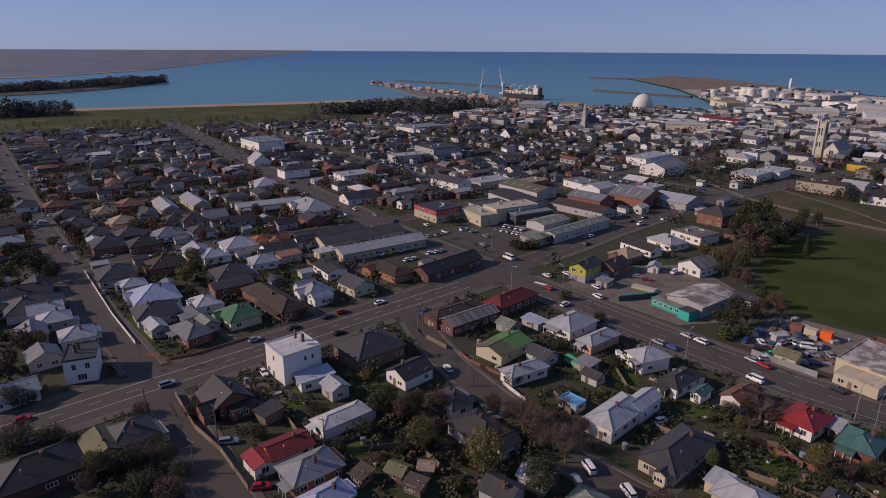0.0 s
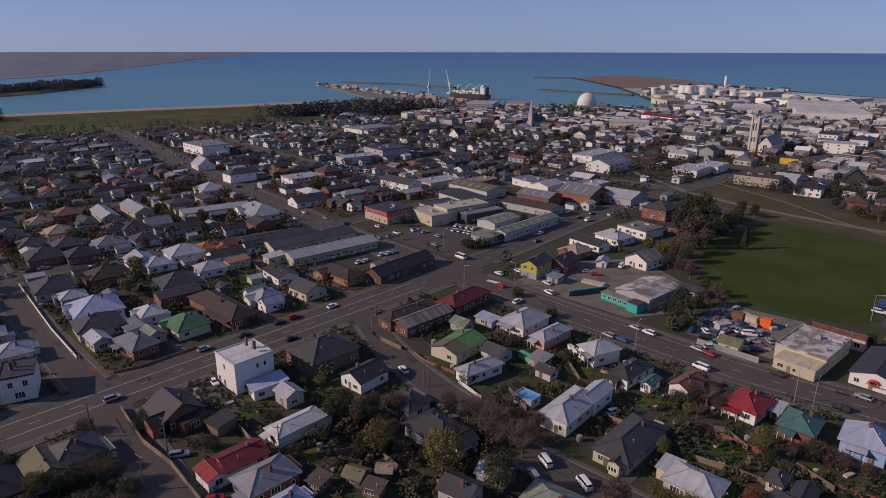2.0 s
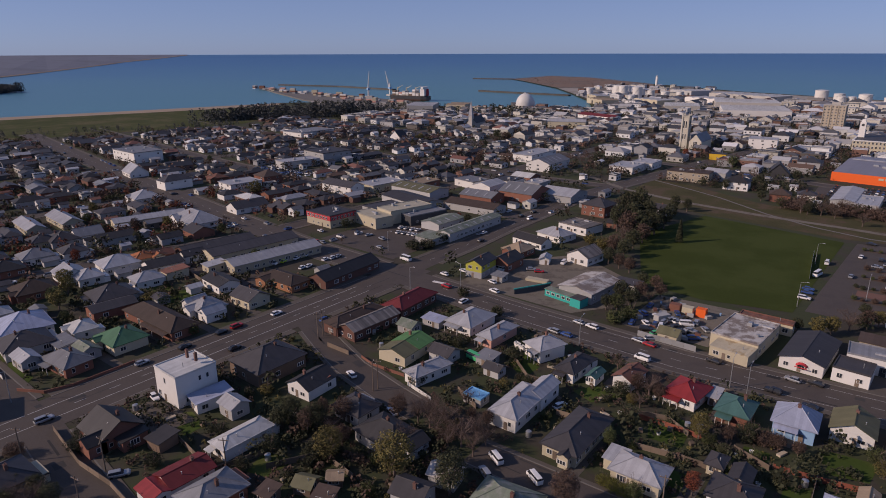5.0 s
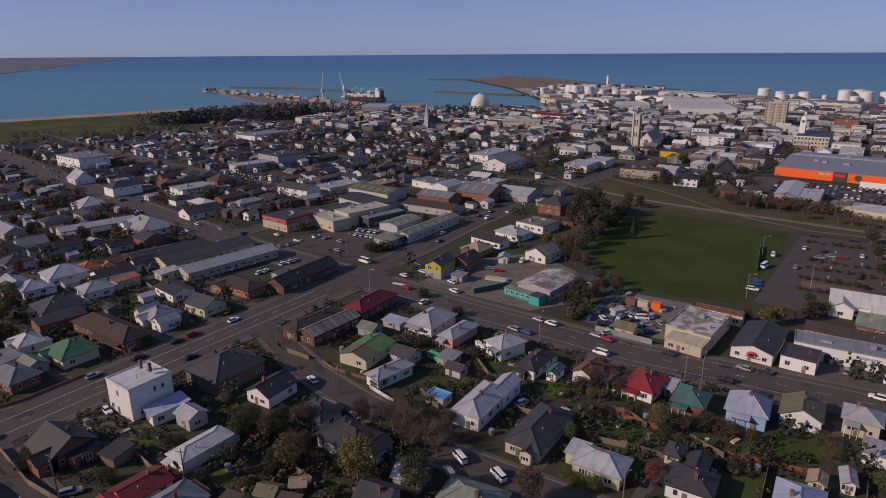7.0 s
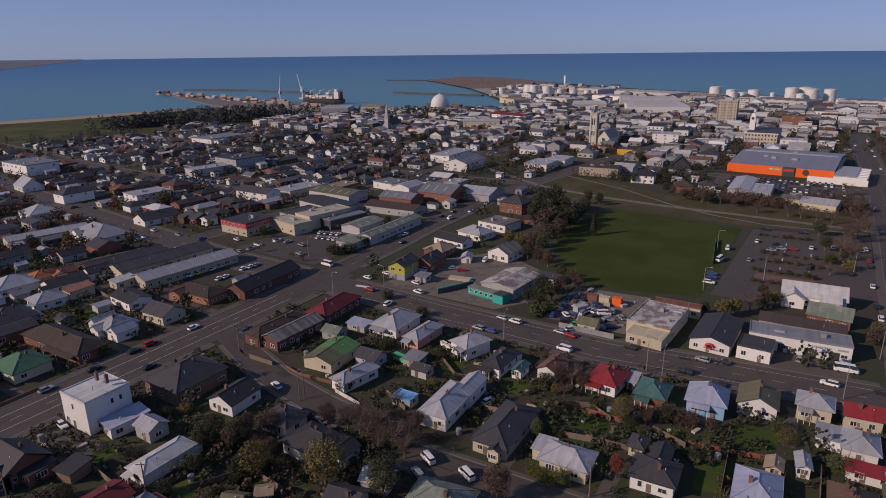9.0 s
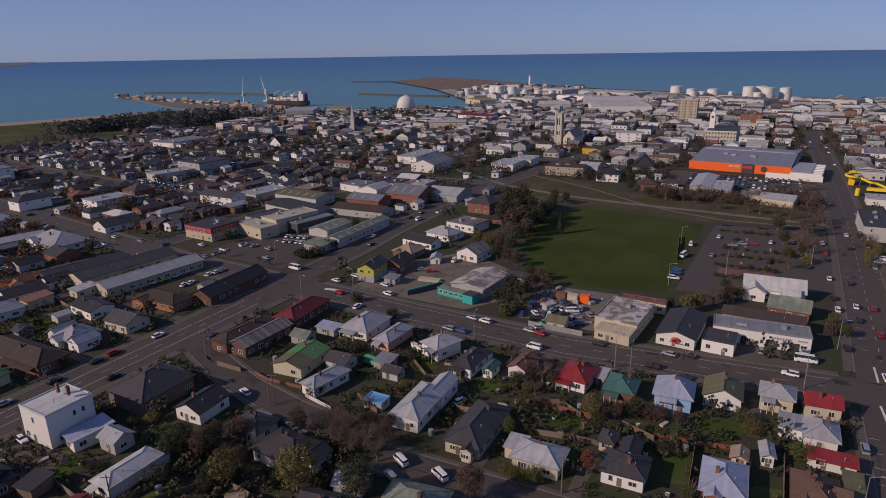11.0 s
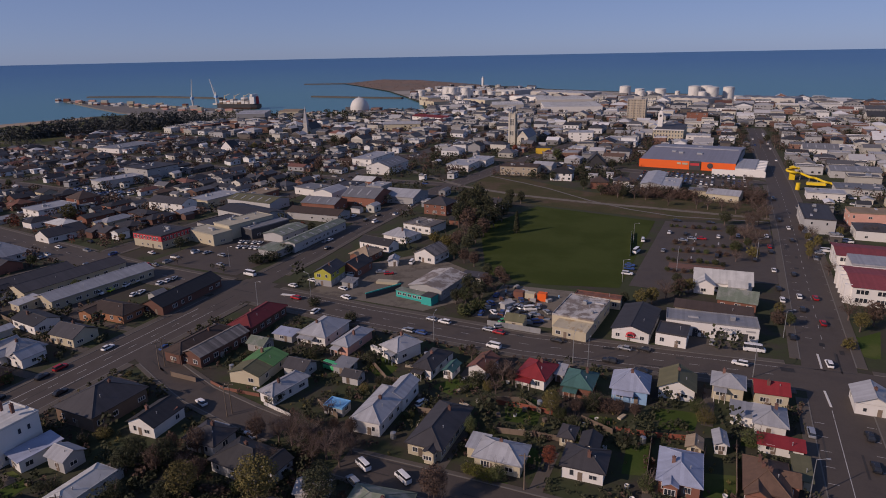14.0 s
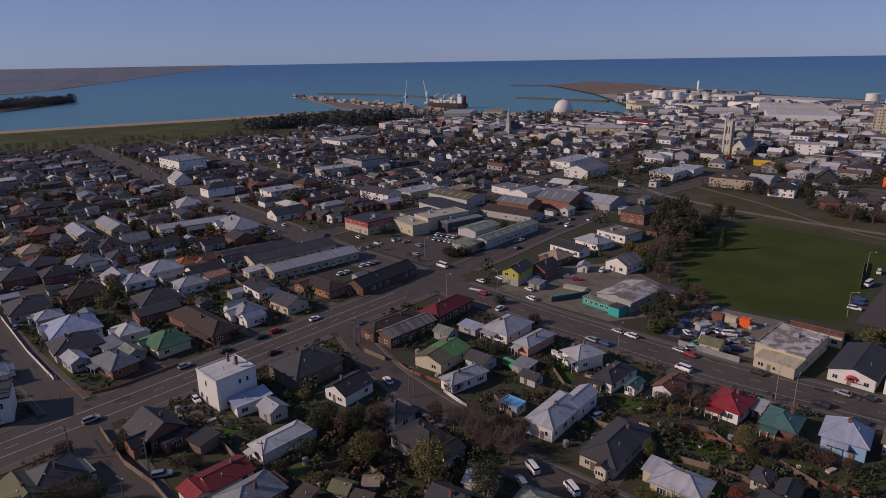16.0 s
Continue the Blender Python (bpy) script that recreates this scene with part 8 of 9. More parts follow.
def fence(pts, kind="timber"):
    (x0, y0) = pts[0]
    ob = thing("fence" if kind != "brick" else "garden_wall", x0, y0, 0, 0, FENCE_WORD[kind] + " round a lot", "fence")
    for (ax, ay), (bx, by) in zip(pts, pts[1:]):
        L = math.hypot(bx - ax, by - ay)
        n = max(1, round(L / 4.0))
        a = math.atan2(by - ay, bx - ax)
        for i in range(n):
            px, py = ax - x0 + (bx - ax) * i / n, ay - y0 + (by - ay) * i / n
            part("panel", FENCE[kind], ob, (px, py, 0), a, (L / n - 0.04, 1, 1))
            if kind in ("timber", "red"):
                part("post", FENCE_POST, ob, (px, py, 0), a)
    return ob


def lawn(corners):
    plot("lawn", corners, 0.035 + 0.0007 * (len(bpy.data.objects) % 9), GRASS, "small green back lawn", "grass")


def yard_box(x, y, turn, w, d, h, colour, name="shipping_container", label=""):
    ob = thing(name, x, y, 0, turn, label or f"{say(colour)} steel shipping container in a yard", "container")
    part("body", Bits().box(-w / 2, -d / 2, 0.1, w / 2, d / 2, h).mesh("body", WALL[colour]), ob)
    for s in (-1, 1):
        part("door", Bits().box(w / 2, s * d / 4 - d / 4 + 0.05, 0.2, w / 2 + 0.06, s * d / 4 + d / 4 - 0.05, h - 0.1).mesh("door", WALL[colour]), ob)
    return ob




# vehicles on the roads and in the yards
car(-163.3, 46.1, 88, "wagon", "silver")
car(-169.2, 13.3, 90, "car", "red")
car(-172.3, 123.8, 92, "car", "white")
car(-173.9, 108.8, 92, "wagon", "red")
car(-173.8, 103.0, 92, "car", "black")
car(-173.4, 76.3, 92, "car", "silver")
car(-160.3, 98.8, 92, "car", "black")
car(-173.3, 89.8, 92, "car", "black")
car(-176.4, 196.3, 172, "minibus", "white")
car(-187.5, 185.8, 172, "car", "white")
car(-151.1, 191.7, 172, "car", "white")
car(-130.5, 196.1, 165, "car", "white")
car(-124.3, 188.3, 165, "wagon", "white")
car(-141.9, 181.2, 172, "wagon", "red")
car(-89.0, 170.3, 172, "wagon", "silver")
car(-84.3, 170.4, 172, "car", "blue")
car(-85.6, 181.6, 172, "car", "silver")
car(-80.6, 181.1, 172, "wagon", "white")
car(-64.6, 180.6, 172, "car", "silver")
car(-60.7, 179.8, 172, "car", "red")
car(-41.7, 180.8, 172, "car", "black")
car(-58.9, 169.5, 172, "van", "white")
car(-122.1, 218.3, 30, "car", "red")
car(-126.1, 218.6, 30, "car", "silver")
car(-119.4, 234.6, 100, "van", "white")
car(-152.0, 68.6, -10, "car", "white")
car(-119.8, 109.4, 160, "car", "white")
car(-66.1, 102.4, 150, "van", "white")
car(-65.2, 96.8, 150, "wagon", "silver")
car(-55.8, 101.8, 150, "van", "white")
car(-65.5, 131.0, 75, "car", "white")
car(-127.2, 47.4, 60, "wagon", "silver")
car(-107.6, 45.7, 60, "car", "red")
car(-156.9, 13.5, 90, "car", "silver")
car(-158.2, 17.2, 90, "car", "black")
car(-216.5, 161.8, 110, "car", "lime")
car(-217.9, 156.6, 20, "van", "white")
car(-215.5, 168.1, 110, "car", "white")
car(-215.8, 174.3, 110, "car", "white")
car(-203.6, 161.2, 110, "car", "white")
car(-203.0, 164.2, 110, "car", "white")
car(-204.4, 174.7, 110, "car", "white")
car(-203.6, 178.1, 110, "car", "white")
car(-203.2, 181.1, 110, "car", "silver")
car(-228.5, 190.3, 170, "car", "red")
car(-225.1, 191.4, 170, "car", "silver")
car(-241.1, 204.2, 170, "car", "white")
car(-244.5, 188.7, 170, "car", "silver")
car(-292.9, 194.9, 170, "car", "white")
car(-285.9, 207.1, 170, "car", "black")
car(-283.9, 180.3, 90, "car", "silver")
car(-345.3, 193.3, 90, "car", "white")
car(-216.2, 213.8, 80, "car", "silver")
car(-208.1, 226.5, 100, "car", "white")
car(-204.8, 227.2, 100, "car", "silver")
car(-201.6, 227.8, 100, "car", "white")
car(-198.8, 228.0, 100, "car", "white")
car(-209.6, 234.4, 100, "car", "silver")
car(-206.2, 235.0, 100, "car", "white")
car(-203.0, 235.7, 100, "car", "white")
car(-212.9, 233.8, 100, "car", "white")
car(-206.6, 212.9, 170, "wagon", "silver")
car(-197.7, 202.0, 170, "car", "silver")
car(-173.4, 252.0, 92, "car", "white")
car(-166.8, 240.0, 92, "car", "black")
car(-169.6, 290.4, 90, "van", "white")
car(-187.4, 297.4, 90, "car", "white")
car(-175.6, 304.3, 90, "car", "black")
car(-291.9, 65.6, 85, "car", "silver")
car(-315.8, 53.9, 170, "van", "white")
car(-326.2, 53.6, 170, "car", "silver")
car(-341.0, 54.5, 170, "car", "silver")
car(-374.7, 56.1, 90, "car", "white")
car(-387.1, 63.0, 90, "car", "white")
car(-247.2, 52.3, 150, "car", "silver")
car(-280.3, 78.0, 85, "car", "white")
car(-293.3, 123.7, 85, "car", "silver")
car(-292.0, 141.3, 85, "car", "white")
car(-291.7, 102.1, 85, "car", "white")
car(-282.2, 110.4, 85, "car", "silver")
car(-97.8, 138.7, -8, "minibus", "green")
car(-21.2, 182.9, 172, "car", "silver")
car(-15.7, 184.3, 172, "car", "black")
car(11.0, 185.0, 175, "wagon", "white")
car(14.9, 195.9, 5, "minibus", "white")
car(3.3, 197.0, 85, "car", "silver")
car(34.4, 193.8, 95, "wagon", "white")
car(26.1, 153.4, 92, "wagon", "silver")
car(38.4, 156.6, 92, "car", "black")
car(37.5, 143.8, 92, "car", "black")
car(36.2, 225.3, 95, "car", "red")
car(36.4, 249.3, 95, "car", "red")
car(26.1, 210.1, 95, "car", "black")
car(25.4, 243.2, 90, "wagon", "white")
car(24.8, 255.1, 95, "car", "black")
car(24.3, 277.6, 90, "car", "white")
car(24.3, 304.3, 95, "car", "black")
car(24.2, 312.4, 95, "car", "red")
car(23.7, 330.9, 95, "car", "white")
car(34.4, 350.0, 92, "car", "white")
car(34.2, 326.8, 92, "car", "black")
car(11.1, 327.2, 92, "car", "white")
car(-30.4, 303.3, 95, "van", "white")
car(-31.0, 284.0, 80, "minibus", "white")
car(-30.9, 263.8, 0, "car", "blue")
car(-30.5, 259.3, 0, "car", "blue")
car(-30.4, 252.6, 0, "wagon", "white")
car(-9.1, 314.3, 0, "car", "silver")
car(-12.9, 309.9, 0, "car", "silver")
car(-4.7, 316.0, 0, "car", "red")
car(-18.5, 346.9, 0, "car", "black")
car(-1.9, 348.1, 0, "car", "black")
car(57.7, 332.7, 0, "van", "white")
car(46.6, 313.7, 0, "van", "white")
car(44.0, 309.2, 0, "car", "silver")
car(-14.9, 170.0, 172, "car", "black")
car(-24.1, 172.9, 172, "wagon", "black")
car(-4.9, 174.1, 172, "car", "red")
car(-127.4, 172.9, 92, "wagon", "white")
car(-155.1, 130.7, 92, "car", "blue")
car(-136.5, 210.5, 172, "van", "white")
car(-147.3, 199.7, 172, "car", "white")
car(-97.6, 102.5, 160, "car", "white")


# trees and shrubs by the near houses
tree(-95.4, 79.1, 9.0, "full", "olive", 1.2)
tree(-79.6, 83.5, 12, "full", "olive", 1.15)
tree(-91.2, 296.5, 12, "conifer", "dark", 0.6)
tree(-112.1, 82.7, 9, "full", "dark", 0.8)
tree(-108.0, 83.5, 7, "full", "brown", 1.0)
tree(-89.4, 102.9, 8, "bare", "brown", 1.0)
tree(-88.0, 106.5, 8, "bare", "brown", 1.0)
tree(-75.3, 101.7, 9, "bare", "brown", 1.1)
tree(-71.0, 100.4, 8, "bare", "brown", 1.0)
tree(-77.4, 99.3, 7, "bare", "brown", 1.0)
tree(-108.8, 73.5, 5, "shrub", "dark", 1.0)
tree(-49.5, 150.4, 8, "bare", "brown", 1.3)
tree(-52.9, 150.3, 6, "full", "brown", 1.0)
tree(-32.8, 137.9, 8, "full", "olive", 0.9)
tree(-48.1, 122.0, 6, "full", "green", 0.8)
tree(-48.9, 135.1, 5, "shrub", "dark", 1.2)
tree(-30.5, 137.7, 4, "shrub", "green", 1.0)
tree(-107.6, 64.9, 4, "shrub", "dark", 1.0)
tree(-134.0, 30.1, 6, "bare", "brown", 1.2)
tree(-134.7, 34.0, 5, "full", "dark", 1.2)
tree(-132.5, 24.4, 6, "full", "dark", 1.2)
tree(-128.9, 18.0, 6, "full", "brown", 1.0)
tree(-153.0, 36.0, 4, "shrub", "brown", 1.2)
tree(-148.0, 22.0, 4, "shrub", "dark", 1.0)
tree(-178.5, 14.8, 5, "shrub", "dark", 1.8)
tree(-160.8, 10.8, 5, "shrub", "brown", 1.6)
tree(-144.2, 46.1, 4, "shrub", "dark", 1.2)
tree(-124.6, 53.8, 4, "shrub", "dark", 1.0)
tree(-180.7, 97.2, 4, "shrub", "green", 1.0)
tree(-236.2, 78.5, 8, "full", "olive", 1.2)
tree(-250.1, 87.2, 8, "full", "olive", 1.1)
tree(-219.2, 103.0, 4, "shrub", "olive", 1.6)
tree(-213.5, 104.8, 4, "shrub", "green", 1.4)
tree(-283.7, 38.1, 10, "full", "dark", 1.4)
tree(-295.8, 34.3, 9, "full", "dark", 1.4)
tree(-272.9, 40.8, 9, "full", "dark", 1.2)
tree(-315.6, 33.4, 8, "full", "dark", 1.2)
tree(-343.1, 61.0, 7, "full", "brown", 1.2)
tree(-330.0, 61.7, 7, "full", "brown", 1.2)
tree(-363.0, 61.5, 6, "full", "brown", 1.2)
tree(-373.2, 49.6, 8, "full", "dark", 1.2)
tree(-333.9, 232.4, 11, "full", "olive", 1.3)
tree(-213.6, 20.7, 7, "full", "brown", 1.2)
tree(-203.4, 16.2, 6, "full", "dark", 1.2)
tree(-138.1, 157.7, 4, "shrub", "green", 1.0)
tree(-111.1, 170.3, 4, "shrub", "dark", 1.2)
tree(-131.2, 177.8, 4, "shrub", "dark", 1.2)
tree(-107.2, 142.8, 4, "shrub", "dark", 1.0)
tree(-78.1, 136.0, 3, "shrub", "dark", 1.2)
tree(-71.6, 143.4, 3, "shrub", "green", 1.0)
tree(-27.8, 117.5, 6, "full", "rust", 0.9)
tree(-37.1, 109.5, 4, "shrub", "green", 1.0)
tree(-41.5, 109.3, 2.5, "shrub", "lime", 1.6)
tree(-38.9, 109.1, 2.5, "shrub", "lime", 1.6)
tree(-43.7, 109.8, 2.5, "shrub", "lime", 1.4)
tree(-20.2, 146.0, 4, "shrub", "brown", 1.4)
tree(-17.3, 145.2, 4.5, "full", "brown", 1.2)
tree(-13.2, 145.5, 4, "full", "brown", 1.2)
tree(0.8, 154.1, 4, "shrub", "green", 1.2)
tree(3.0, 149.5, 4, "shrub", "olive", 1.2)
tree(13.5, 143.8, 4, "shrub", "green", 1.6)
tree(-14.0, 132.4, 4, "shrub", "dark", 1.0)
tree(-7.2, 118.1, 4, "shrub", "green", 1.0)
tree(-23.3, 147.1, 4, "shrub", "green", 1.0)
tree(-23.0, 128.6, 3, "shrub", "green", 1.0)
tree(-97.3, 84.9, 6, "full", "brown", 1.0)
tree(-98.7, 78.3, 5, "shrub", "dark", 1.2)
tree(-85.3, 93.6, 7, "bare", "brown", 1.2)
tree(-82.8, 101.5, 7, "bare", "brown", 1.2)
tree(-71.8, 93.5, 6, "full", "dark", 1.2)
tree(-109.4, 89.7, 6, "full", "brown", 1.0)
tree(-101.4, 97.0, 5, "bare", "brown", 1.1)
tree(-98.5, 106.3, 5, "bare", "brown", 1.2)
tree(-75.1, 112.1, 5, "full", "brown", 1.0)
tree(-74.1, 106.4, 7, "bare", "brown", 1.1)
tree(-114.4, 80.1, 6, "full", "dark", 1.1)
tree(-46.6, 150.0, 5, "full", "brown", 1.2)
tree(-49.2, 143.4, 5, "bare", "brown", 1.2)
tree(-55.8, 147.1, 4, "shrub", "dark", 1.2)
tree(-27.3, 141.4, 5, "full", "brown", 1.1)
tree(-24.1, 145.0, 5, "shrub", "dark", 1.1)
# trees round the field and the park
tree(-127.8, 320.3, 17, "full", "dark", 0.9)
tree(-123.1, 325.9, 19, "full", "dark", 0.8)
tree(-122.6, 296.4, 15, "full", "dark", 0.8)
tree(-117.3, 302.6, 16, "full", "dark", 0.9)
tree(-115.1, 319.8, 13, "full", "dark", 1.0)
tree(-111.2, 276.9, 10, "bare", "brown", 1.2)
tree(-109.2, 261.7, 9, "full", "brown", 1.1)
tree(-104.2, 246.0, 8, "full", "dark", 1.1)
tree(-98.2, 243.0, 7, "full", "brown", 1.1)
tree(-109.4, 319.0, 11, "bare", "brown", 1.0)
tree(-115.9, 265.4, 6, "shrub", "olive", 1.2)
tree(-123.9, 268.3, 6, "shrub", "olive", 1.0)
tree(-115.3, 360.0, 9, "full", "dark", 1.0)
tree(-108.2, 359.7, 8, "full", "dark", 1.0)
tree(-83.0, 209.8, 8, "full", "dark", 1.2)
tree(-80.0, 199.1, 7, "full", "green", 1.2)
tree(-77.3, 205.7, 8, "full", "dark", 1.2)
tree(-76.7, 190.0, 5, "shrub", "green", 1.3)
tree(-77.9, 215.8, 7, "full", "brown", 1.2)
tree(-73.9, 213.1, 6, "bare", "brown", 1.2)
tree(-77.1, 228.1, 6, "full", "brown", 1.2)
tree(-21.1, 219.0, 7, "full", "olive", 1.1)
tree(-17.7, 223.2, 7, "full", "olive", 1.1)
tree(-13.6, 230.7, 8, "bare", "brown", 1.2)
tree(-9.1, 235.5, 7, "full", "brown", 1.1)
tree(-27.0, 219.5, 5, "full", "dark", 1.2)
tree(15.3, 345.1, 10, "bare", "brown", 1.1)
tree(20.7, 353.0, 10, "bare", "brown", 1.1)
tree(25.1, 366.8, 9, "bare", "brown", 1.1)
tree(14.8, 308.8, 5, "full", "green", 1.2)
tree(10.1, 302.4, 5, "shrub", "green", 1.2)
tree(16.8, 296.2, 5, "shrub", "olive", 1.2)
tree(-4.4, 380.0, 8, "bare", "brown", 1.2)
tree(2.9, 378.5, 8, "bare", "brown", 1.2)
tree(10.1, 374.2, 9, "bare", "brown", 1.2)
tree(-10.4, 380.7, 8, "bare", "brown", 1.2)
tree(-25.9, 382.5, 8, "bare", "brown", 1.2)
tree(-39.8, 393.1, 8, "bare", "brown", 1.2)
tree(-53.1, 393.2, 7, "full", "dark", 1.2)
tree(-68.0, 399.9, 7, "full", "green", 1.2)
tree(-81.6, 413.4, 7, "full", "dark", 1.2)
tree(-107.9, 434.8, 7, "full", "dark", 1.2)
tree(-93.8, 462.2, 8, "full", "dark", 1.2)
tree(-76.5, 492.7, 8, "full", "dark", 1.2)
tree(23.2, 228.6, 5, "full", "olive", 1.1)
tree(26.0, 219.7, 5, "full", "green", 1.1)
tree(22.8, 220.9, 5, "shrub", "brown", 1.1)
tree(38.8, 300.5, 5, "full", "olive", 0.9)
tree(40.6, 328.2, 5, "full", "olive", 0.9)
tree(39.0, 343.0, 5, "full", "brown", 0.9)
tree(43.8, 279.3, 7, "bare", "brown", 1.1)
tree(44.2, 231.9, 9, "bare", "brown", 1.2)
tree(46.2, 223.1, 7, "full", "olive", 1.1)
tree(51.0, 229.8, 9, "full", "brown", 1.1)
tree(41.1, 208.1, 4, "shrub", "olive", 1.1)
tree(67.7, 370.4, 5, "shrub", "green", 1.4)
tree(-180.2, 215.7, 5, "shrub", "dark", 1.6)
tree(-181.7, 227.6, 5, "shrub", "dark", 1.6)
tree(-184.4, 210.8, 5, "shrub", "dark", 1.6)
tree(-180.2, 236.4, 4, "shrub", "dark", 1.6)
tree(-222.5, 604.4, 10, "full", "brown", 1.3)
tree(-207.0, 553.3, 10, "full", "brown", 1.3)
tree(-203.1, 603.2, 10, "full", "brown", 1.3)
tree(-203.5, 579.5, 10, "bare", "brown", 1.3)
tree(-164.2, 650.1, 10, "full", "brown", 1.3)
tree(-330.8, 383.8, 9, "full", "brown", 1.3)
tree(-362.3, 547.3, 11, "full", "dark", 1.3)
tree(-345.7, 537.0, 11, "full", "brown", 1.3)
tree(-112.9, 307.8, 16, "full", "dark", 1.1)
tree(-109.8, 291.1, 14, "full", "dark", 1.2)
tree(-113.2, 287.2, 14, "full", "brown", 1.1)
tree(-105.6, 302.6, 12, "full", "dark", 1.2)
tree(-105.7, 316.1, 12, "full", "dark", 1.1)
tree(-104.6, 284.6, 10, "full", "brown", 1.2)
tree(-108.8, 334.7, 10, "full", "dark", 1.2)
tree(-104.4, 272.9, 10, "full", "dark", 1.2)
tree(-102.7, 258.1, 9, "full", "dark", 1.2)
tree(-92.5, 240.2, 7, "full", "brown", 1.2)
tree(-82.7, 229.6, 6, "full", "dark", 1.2)
tree(-72.7, 221.7, 6, "full", "brown", 1.2)
tree(-83.6, 198.5, 6, "full", "dark", 1.2)
tree(-74.0, 196.2, 5, "shrub", "green", 1.2)
# big winter trees round the thicket and the corner gardens
tree(-86.0, 103.2, 9, "bare", "brown", 1.1)
tree(-95.3, 102.0, 6, "full", "brown", 1.3)
tree(-114.0, 80.6, 7, "full", "dark", 1.1)
tree(-131.1, 27.4, 7, "full", "dark", 1.2)
tree(-129.3, 31.0, 8, "bare", "brown", 1.3)
tree(-127.8, 34.1, 6, "full", "dark", 1.2)
tree(-122.8, 27.1, 5, "shrub", "dark", 1.4)
tree(-117.6, 30.5, 5, "shrub", "brown", 1.3)
tree(-122.3, 34.5, 4, "shrub", "dark", 1.2)
tree(-139.5, 31.8, 5, "full", "dark", 1.2)
tree(-134.2, 20.9, 7, "full", "olive", 1.0)
tree(-147.3, 19.6, 5, "full", "dark", 1.2)
tree(-155.6, 16.7, 4, "shrub", "dark", 1.6)
tree(-156.6, 9.0, 5, "shrub", "dark", 1.6)
tree(-146.1, 51.9, 4, "shrub", "brown", 1.3)
tree(-148.9, 48.6, 3, "shrub", "dark", 1.3)
tree(-210.9, 20.9, 7, "full", "brown", 1.4)
tree(-200.0, 15.0, 6, "full", "brown", 1.4)
tree(-184.7, 18.5, 5, "full", "dark", 1.5)
tree(-178.8, 12.4, 6, "full", "dark", 1.6)
tree(-314.8, 34.3, 8, "full", "dark", 1.6)
tree(-300.9, 39.2, 8, "full", "dark", 1.6)
tree(-321.9, 50.7, 6, "full", "olive", 1.3)
tree(-284.2, 27.7, 7, "full", "dark", 1.6)
tree(-261.5, 90.5, 7, "full", "olive", 1.4)
# bare trees by the car parks
tree(7.0, 426.5, 11, "bare", "brown", 1.3)
tree(13.9, 417.2, 12, "bare", "brown", 1.1)
tree(18.6, 403.1, 11, "bare", "brown", 1.3)
tree(0.7, 415.8, 9, "bare", "brown", 1.1)
tree(21.2, 371.7, 11, "bare", "brown", 1.3)
tree(17.8, 340.4, 12, "bare", "brown", 1.1)
tree(13.7, 318.0, 10, "bare", "brown", 1.3)
tree(7.6, 320.7, 8, "full", "dark", 1.1)
tree(4.8, 347.0, 8, "full", "dark", 1.3)
tree(18.3, 310.2, 10, "bare", "brown", 1.1)
tree(-38.4, 410.4, 9, "bare", "brown", 1.3)
tree(-31.1, 404.5, 9, "bare", "brown", 1.1)
tree(-21.3, 404.6, 8, "bare", "brown", 1.3)
tree(-11.5, 403.2, 9, "bare", "brown", 1.1)
tree(-4.9, 410.5, 9, "bare", "brown", 1.3)
tree(17.0, 457.6, 9, "bare", "brown", 1.1)
tree(10.1, 285.3, 6, "bare", "brown", 1.3)
tree(43.9, 319.9, 6, "full", "olive", 1.1)
tree(43.0, 334.1, 7, "bare", "brown", 1.3)
tree(39.6, 309.3, 6, "full", "olive", 1.1)
tree(-56.8, 395.3, 10, "bare", "brown", 1.3)
tree(-46.7, 395.5, 9, "bare", "brown", 1.1)
tree(-68.0, 399.9, 9, "bare", "brown", 1.3)
tree(37.1, 673.1, 9, "full", "dark", 1.1)
tree(43.0, 648.1, 10, "bare", "brown", 1.3)
tree(31.4, 644.5, 9, "bare", "brown", 1.1)
tree(-6.4, 239.7, 6, "full", "olive", 1.3)
tree(-11.0, 234.8, 5, "full", "dark", 1.1)
tree(-11.0, 247.5, 5, "full", "dark", 1.3)
tree(57.0, 344.4, 7, "bare", "brown", 1.1)
tree(67.1, 343.2, 8, "bare", "brown", 1.3)
tree(-66.9, 86.5, 11, "full", "dark", 1.0)
tree(-46.7, 97.9, 9, "full", "brown", 1.1)
tree(-81.7, 104.5, 9, "bare", "brown", 1.1)
tree(-71.1, 105.6, 6, "bare", "brown", 1.2)
tree(-106.7, 85.4, 8, "full", "dark", 1.1)
tree(-104.3, 92.0, 7, "full", "brown", 1.1)
tree(-123.2, 102.4, 5, "full", "dark", 1.2)
tree(-102.5, 117.7, 4, "shrub", "dark", 1.4)
tree(-85.5, 117.5, 5, "bare", "brown", 1.3)


# poles and lamps
power_pole(-146.0, 119.9, 60)
power_pole(-109.1, 107.2, 20)
street_lamp(-78.4, 167.5, 90)
street_lamp(-33.9, 168.2, 90)
street_lamp(-29.1, 166.0, 90)
street_lamp(14.2, 178.4, 90)
street_lamp(23.5, 128.1, 10)
street_lamp(23.6, 209.6, 10)
street_lamp(18.3, 292.5, 10)
power_pole(-108.9, 108.8, 20)
power_pole(-146.2, 122.1, 60)
power_pole(-30.8, 108.5, 10)
street_lamp(-179.7, 44.3, -60)
power_pole(-131.1, 46.3, 10)
power_pole(-121.3, 37.1, 10)
power_pole(-109.7, 62.4, 30)
power_pole(-149.3, 36.4, 30)
